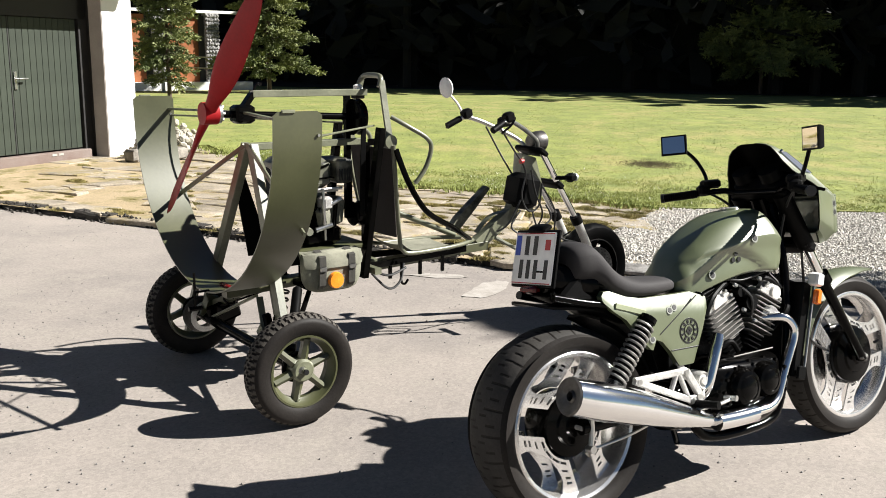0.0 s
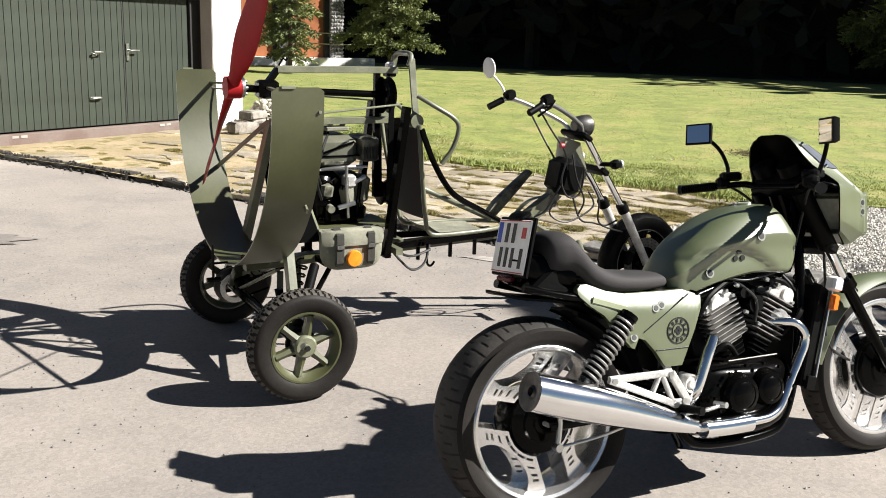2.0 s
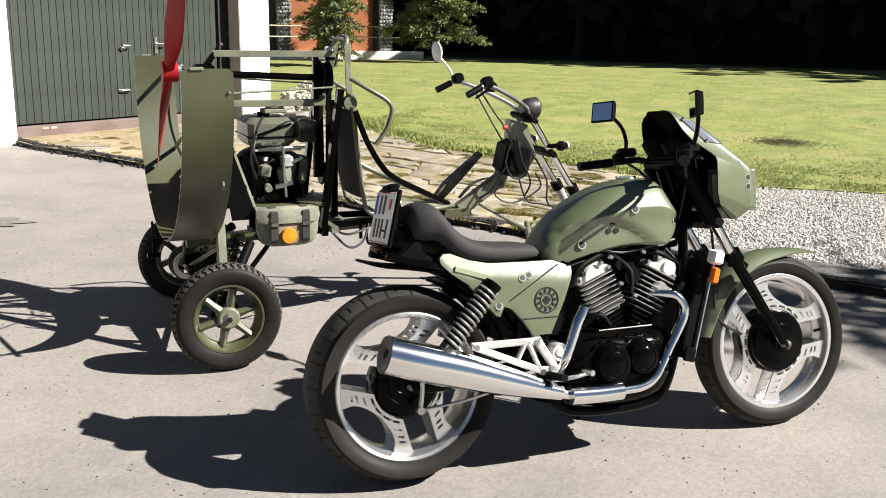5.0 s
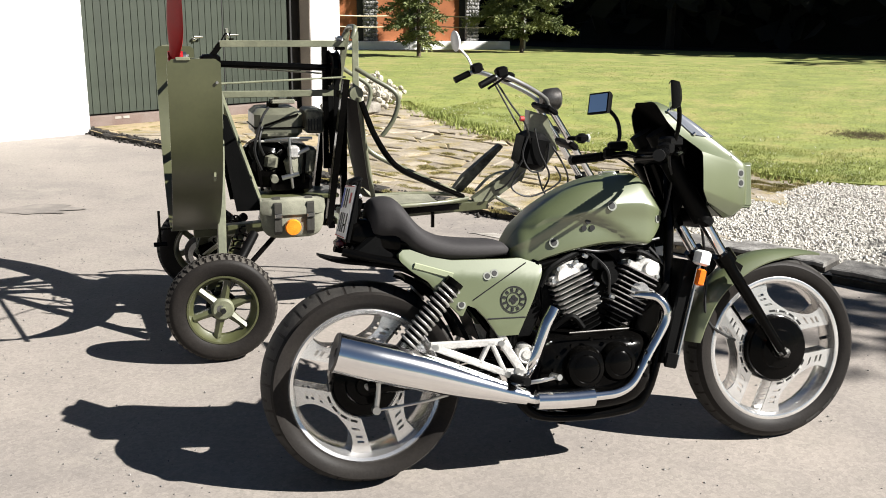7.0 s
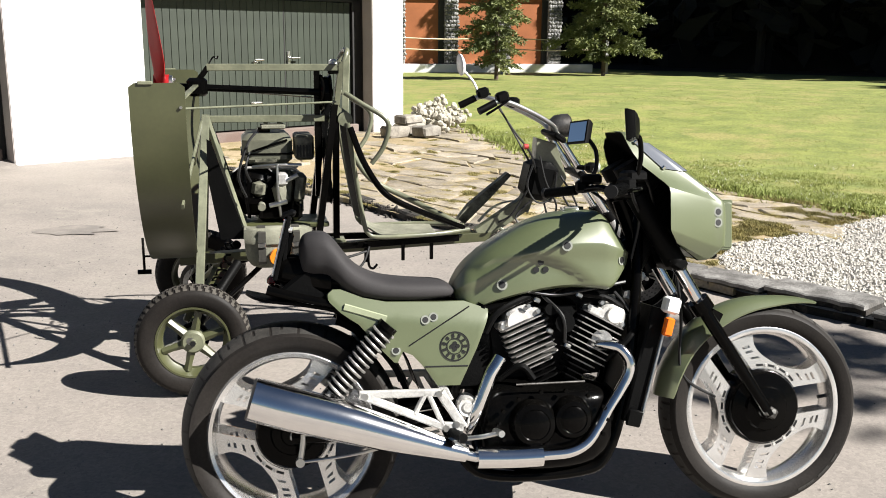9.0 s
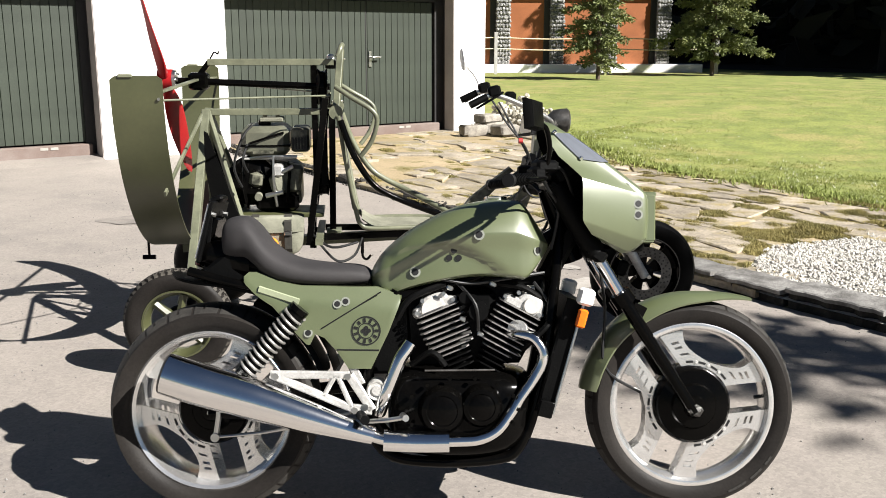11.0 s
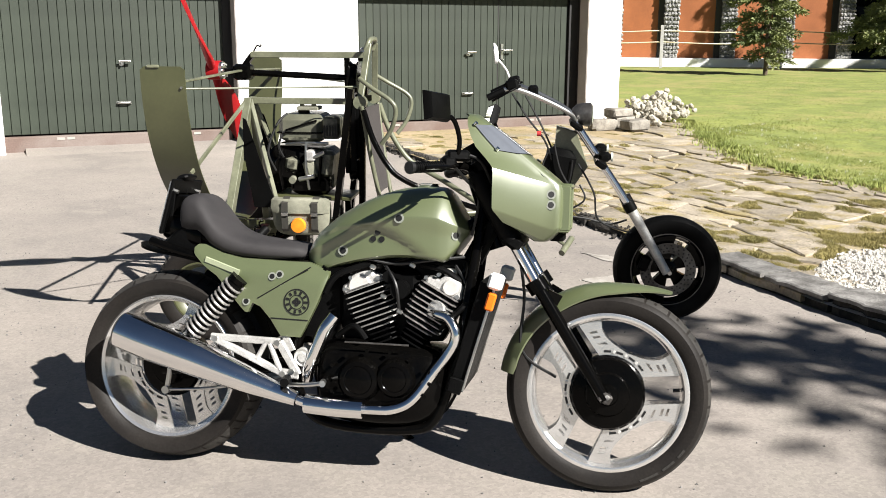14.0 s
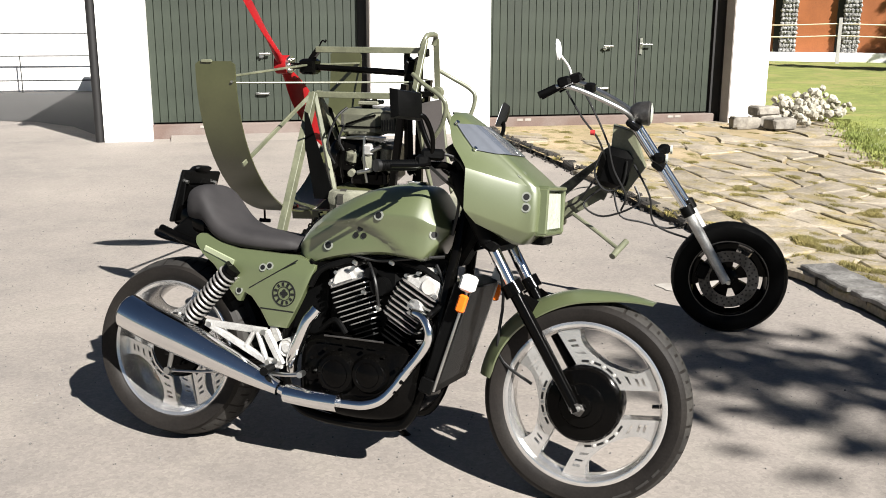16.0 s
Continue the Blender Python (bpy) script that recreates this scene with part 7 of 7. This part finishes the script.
# ---- kerb and flagstones ----
def kerb():
    ob = thing("kerb", Matrix(), "row of rough grey kerb stones with footings coloured dark for shade", "kerb", kind="structure")
    rnd = random.Random(4)
    line = [Vector((x, y, 0)) for x, y in KERB_LINE]
    total = [0.0]
    for a, b in zip(line, line[1:]):
        total.append(total[-1] + (b - a).length)

    def at(s):
        for i in range(len(line) - 1):
            if s <= total[i + 1]:
                return line[i].lerp(line[i + 1], (s - total[i]) / (total[i + 1] - total[i]))
        return line[-1]
    s = 0.0
    while s < total[-1] - 0.9:
        far = at(s).x < 0.05
        l = rnd.uniform(0.35, 0.6) if far else rnd.uniform(0.30, 0.62)
        gap = 0.008 if far else rnd.uniform(0.012, 0.034)
        a, b = at(s + gap), at(s + l - 0.008)
        u = (b - a).normalized()
        n = Vector((-u.y, u.x, 0))
        w = rnd.uniform(0.10, 0.16) if far else rnd.uniform(0.20, 0.27)
        h = (0.055 if far else 0.098) + rnd.uniform(-0.014, 0.016)
        j = (lambda: rnd.uniform(-0.030, 0.030) if far else rnd.uniform(-0.013, 0.013))
        k = max(2, int(l / (0.14 if far else 0.06)))
        loops, foot = [], []
        for i in range(k + 1):
            p = a.lerp(b, i / k)
            p.z = yard(p.x, p.y)
            f, t = j(), j() * (0.5 if far else 0.12)
            if far:
                loops.append([p + n * f + Vector((0, 0, -0.03)), p + n * (f + 0.006) + Vector((0, 0, h - 0.018 + t)), p + n * (f + 0.022) + Vector((0, 0, h + t)), p + n * (w + j()) + Vector((0, 0, h + t * 0.5)), p + n * w + Vector((0, 0, -0.03))])
                continue
            # a slab that juts over an added footing, coloured dark as the shade beneath
            loops.append([p + n * (f - 0.004) + Vector((0, 0, h - 0.026)), p + n * (f - 0.006) + Vector((0, 0, h - 0.006 + t)), p + n * (f + 0.004) + Vector((0, 0, h + t)), p + n * (w + j()) + Vector((0, 0, h + t * 0.5)), p + n * w + Vector((0, 0, h - 0.026))])
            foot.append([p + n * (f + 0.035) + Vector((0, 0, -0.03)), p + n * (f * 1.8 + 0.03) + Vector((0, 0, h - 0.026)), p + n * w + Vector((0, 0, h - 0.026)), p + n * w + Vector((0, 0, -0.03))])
        stone = part("kerb_stone", loft(loops), BROKEN_AND_SHADE if far else KERB, ob, sharp=25)
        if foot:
            part("footing", loft(foot), BROKEN_AND_SHADE, stone, "added footing, coloured dark for the shade under the slab", sharp=25)
        s += l


kerb()


def oil_stain():
    rnd = random.Random(6)
    bm = bmesh.new()
    ux, uy = Vector((0.93, 0.36, 0)), Vector((-0.36, 0.93, 0))
    mid = bm.verts.new((-3.62, 5.75, 0.013))
    ring = [bm.verts.new(Vector((-3.62, 5.75, 0.013)) + ux * (0.40 * math.cos(t) * rnd.uniform(0.55, 1.1)) + uy * (0.20 * math.sin(t) * rnd.uniform(0.55, 1.1))) for t in [2 * math.pi * i / 24 for i in range(24)]]
    for i in range(24):
        bm.faces.new((mid, ring[i - 1], ring[i]))
    solid("stain", bm, STAIN, "damp dark stain on the asphalt", "stain", kind="structure")


oil_stain()


def pale_patch(outline, label):
    """A thin pale patch laid on the asphalt."""
    rnd = random.Random(len(label))
    bm = bmesh.new()
    ring = [Vector((x + rnd.uniform(-0.015, 0.015), y + rnd.uniform(-0.015, 0.015), 0.004)) for x, y in smooth_rows(outline + outline[:1], 4)[:-1]]
    mid = sum(ring, Vector()) / len(ring)
    c = bm.verts.new(mid)
    ring = [bm.verts.new(p) for p in ring]
    for i in range(len(ring)):
        bm.faces.new((c, ring[i - 1], ring[i]))
    solid("pale_spot", bm, PALE_GREY, label, "patch", kind="structure")


pale_patch([(0.09, 5.62), (0.24, 5.60), (0.36, 5.84), (0.38, 6.04), (0.26, 6.02), (0.15, 5.84)], "pale cement skim on the asphalt by the kerb")
pale_patch([(-0.34, 6.20), (-0.10, 6.13), (0.10, 6.14), (0.06, 6.22), (-0.16, 6.25)], "thin pale cement smear on the asphalt")


def clods():
    """Crumbs of soil and broken asphalt along the edge of the terrace."""
    rnd = random.Random(52)
    verts, faces = [], []
    for n in range(900):
        i = rnd.randrange(5)
        t = rnd.random()
        (x0, y0), (x1, y1) = KERB_LINE[i], KERB_LINE[i + 1]
        off = rnd.gauss(0.01, 0.035)
        r = rnd.uniform(0.006, 0.024)
        x, y = x0 + (x1 - x0) * t + off * 0.4, y0 + (y1 - y0) * t + off * 0.91
        c = Vector((x, y, yard(x, y) + (0.055 if off > 0.02 else 0.0) + r * 0.4))
        q = Euler((rnd.uniform(0, 6), rnd.uniform(0, 6), rnd.uniform(0, 6)))
        k = len(verts)
        for d in ((1, 0, 0), (-1, 0, 0), (0, 1, 0), (0, -1, 0), (0, 0, 1), (0, 0, -1)):
            p = Vector(d) * r * rnd.uniform(0.6, 1.15)
            p.rotate(q)
            verts.append(tuple(c + p))
        for f in ((0, 2, 4), (2, 1, 4), (1, 3, 4), (3, 0, 4), (2, 0, 5), (1, 2, 5), (3, 1, 5), (0, 3, 5)):
            faces.append(tuple(k + v for v in f))
    me = bpy.data.meshes.new("clods")
    me.from_pydata(verts, [], faces)
    me.materials.append(BROKEN_AND_SHADE)
    tagged(new("clods", me), "dark crumbs of soil along the terrace edge", "soil", kind="stuff")


clods()


def flagstones():
    """Courses of rough slabs whose joints wander; each slab is cut between two wavy lines."""
    ob = thing("paving", Matrix(), "irregular worn flagstones with mossy joints", "paving", kind="structure")
    rnd = random.Random(9)
    made = 0
    ux, uy = Vector((0.914, -0.407, 0)), Vector((0.407, 0.914, 0))
    start = Vector((-1.0, 7.1, 0))
    lines = [-0.9]
    while len(lines) < 26:
        lines.append(lines[-1] + rnd.choice((0.26, 0.32, 0.40, 0.50)))

    def wavy(k, c):
        return lines[k] + 0.15 * noise.noise((c * 0.9, k * 3.7, 1)) + 0.09 * noise.noise((c * 3.1, k * 5.3, 4))
    for row in range(len(lines) - 1):
        c = -9.5 + rnd.uniform(0, 0.6)
        skew0 = rnd.uniform(-0.16, 0.16)
        while c < 6:
            wide = rnd.choice((0.30, 0.42, 0.55, 0.75, 1.0)) * rnd.uniform(0.85, 1.15)
            skew1 = rnd.uniform(-0.17, 0.17)
            edge = []
            for t in (0, 0.33, 0.67, 1):
                edge.append((c + wide * t + skew0 * (1 - t) * -1 + skew1 * t * -1, row))
            for t in (1, 0.67, 0.33, 0):
                edge.append((c + wide * t + skew0 * (1 - t) + skew1 * t, row + 1))
            ring = [start + ux * (a + rnd.uniform(-0.035, 0.035)) + uy * (wavy(k, a) + rnd.uniform(-0.028, 0.028)) for a, k in edge]
            mid = sum(ring, Vector()) / 8
            c += wide
            skew0 = skew1
            if made >= 300 or not inside(mid.x, mid.y, TERRACE) or mid.x < -5.3:
                continue
            # near the garage the stones are lost under sand
            if mid.x < -3.0 and rnd.random() < 0.6:
                continue
            ring = [p + (mid - p).normalized() * rnd.uniform(0.004, 0.030) for p in ring]
            z = UP - 0.014 + rnd.uniform(0, 0.010) + yard(mid.x, mid.y)
            tip = (rnd.uniform(-0.008, 0.008), rnd.uniform(-0.008, 0.008))

            def top(p, inset, drop):
                q = p.lerp(mid, inset)
                return Vector((q.x, q.y, z - drop + tip[0] * (q.x - mid.x) + tip[1] * (q.y - mid.y)))
            loops = [[Vector((p.x, p.y, z - 0.05)) for p in ring], [top(p, 0.0, 0.008 + rnd.uniform(0, 0.004)) for p in ring], [top(p, 0.07, rnd.uniform(0, 0.003)) for p in ring]]
            part("flagstone", loft(loops), FLAG, ob, sharp=25)
            made += 1


flagstones()


def in_joints(rnd):
    x, y = rnd.uniform(-5.5, 2), rnd.uniform(6.4, 14.4)
    if not inside(x, y, TERRACE):
        return None
    a, b = x * 0.914 - y * 0.407, x * 0.407 + y * 0.914
    v = 0.8 * noise.noise((a * 2.0, b * 4.6, 7)) + 0.7 * noise.noise((a * 5, b * 9, 2)) - 0.25 * max(0.0, noise.noise((a * 0.5, b * 0.5, 9)))
    # thickest towards the lawn and the gravel, thin on the sand by the garage
    need = 0.46 - 0.52 * max(0.0, min(1.0, (a + 7.5) / 5.0))
    if v < need:
        return None
    return x, y, UP - 0.022 + yard(x, y), 0.6 + min(1.6, (v - need) * 3.4)


tufts("joint_moss", 150000, in_joints, 0.016, MOSS, "yellow-green moss and grass in the paving joints", 12)


# ---- grit on the asphalt ----
def grit():
    """Loose chips lying on the yard, too small to count."""
    rnd = random.Random(40)
    verts, faces = [], []
    n = 0
    while n < 3800:
        x, y = rnd.uniform(-5, 5), rnd.uniform(0.3, 8.5)
        if not inside(x, y, [(-5, 0)] + [(5, 0), (5, 4.3)] + KERB_LINE[7::-1]):
            continue
        if noise.noise((x * 0.7, y * 0.7, 9)) < rnd.uniform(-0.5, 0.5):
            continue
        n += 1
        r = rnd.uniform(0.002, 0.006)
        c = Vector((x, y, yard(x, y) + r * 0.4))
        q = Euler((rnd.uniform(0, 6), rnd.uniform(0, 6), rnd.uniform(0, 6)))
        i = len(verts)
        for d in ((1, 0, 0), (-1, 0, 0), (0, 1, 0), (0, -1, 0), (0, 0, 1), (0, 0, -1)):
            p = Vector(d) * r * rnd.uniform(0.6, 1.15)
            p.rotate(q)
            verts.append(tuple(c + p))
        for f in ((0, 2, 4), (2, 1, 4), (1, 3, 4), (3, 0, 4), (2, 0, 5), (1, 2, 5), (3, 1, 5), (0, 3, 5)):
            faces.append(tuple(i + k for k in f))
    me = bpy.data.meshes.new("grit")
    me.from_pydata(verts, [], faces)
    me.materials.append(KERB)
    tagged(new("grit", me), "loose stone chips scattered on the asphalt", "grit", kind="stuff")


grit()
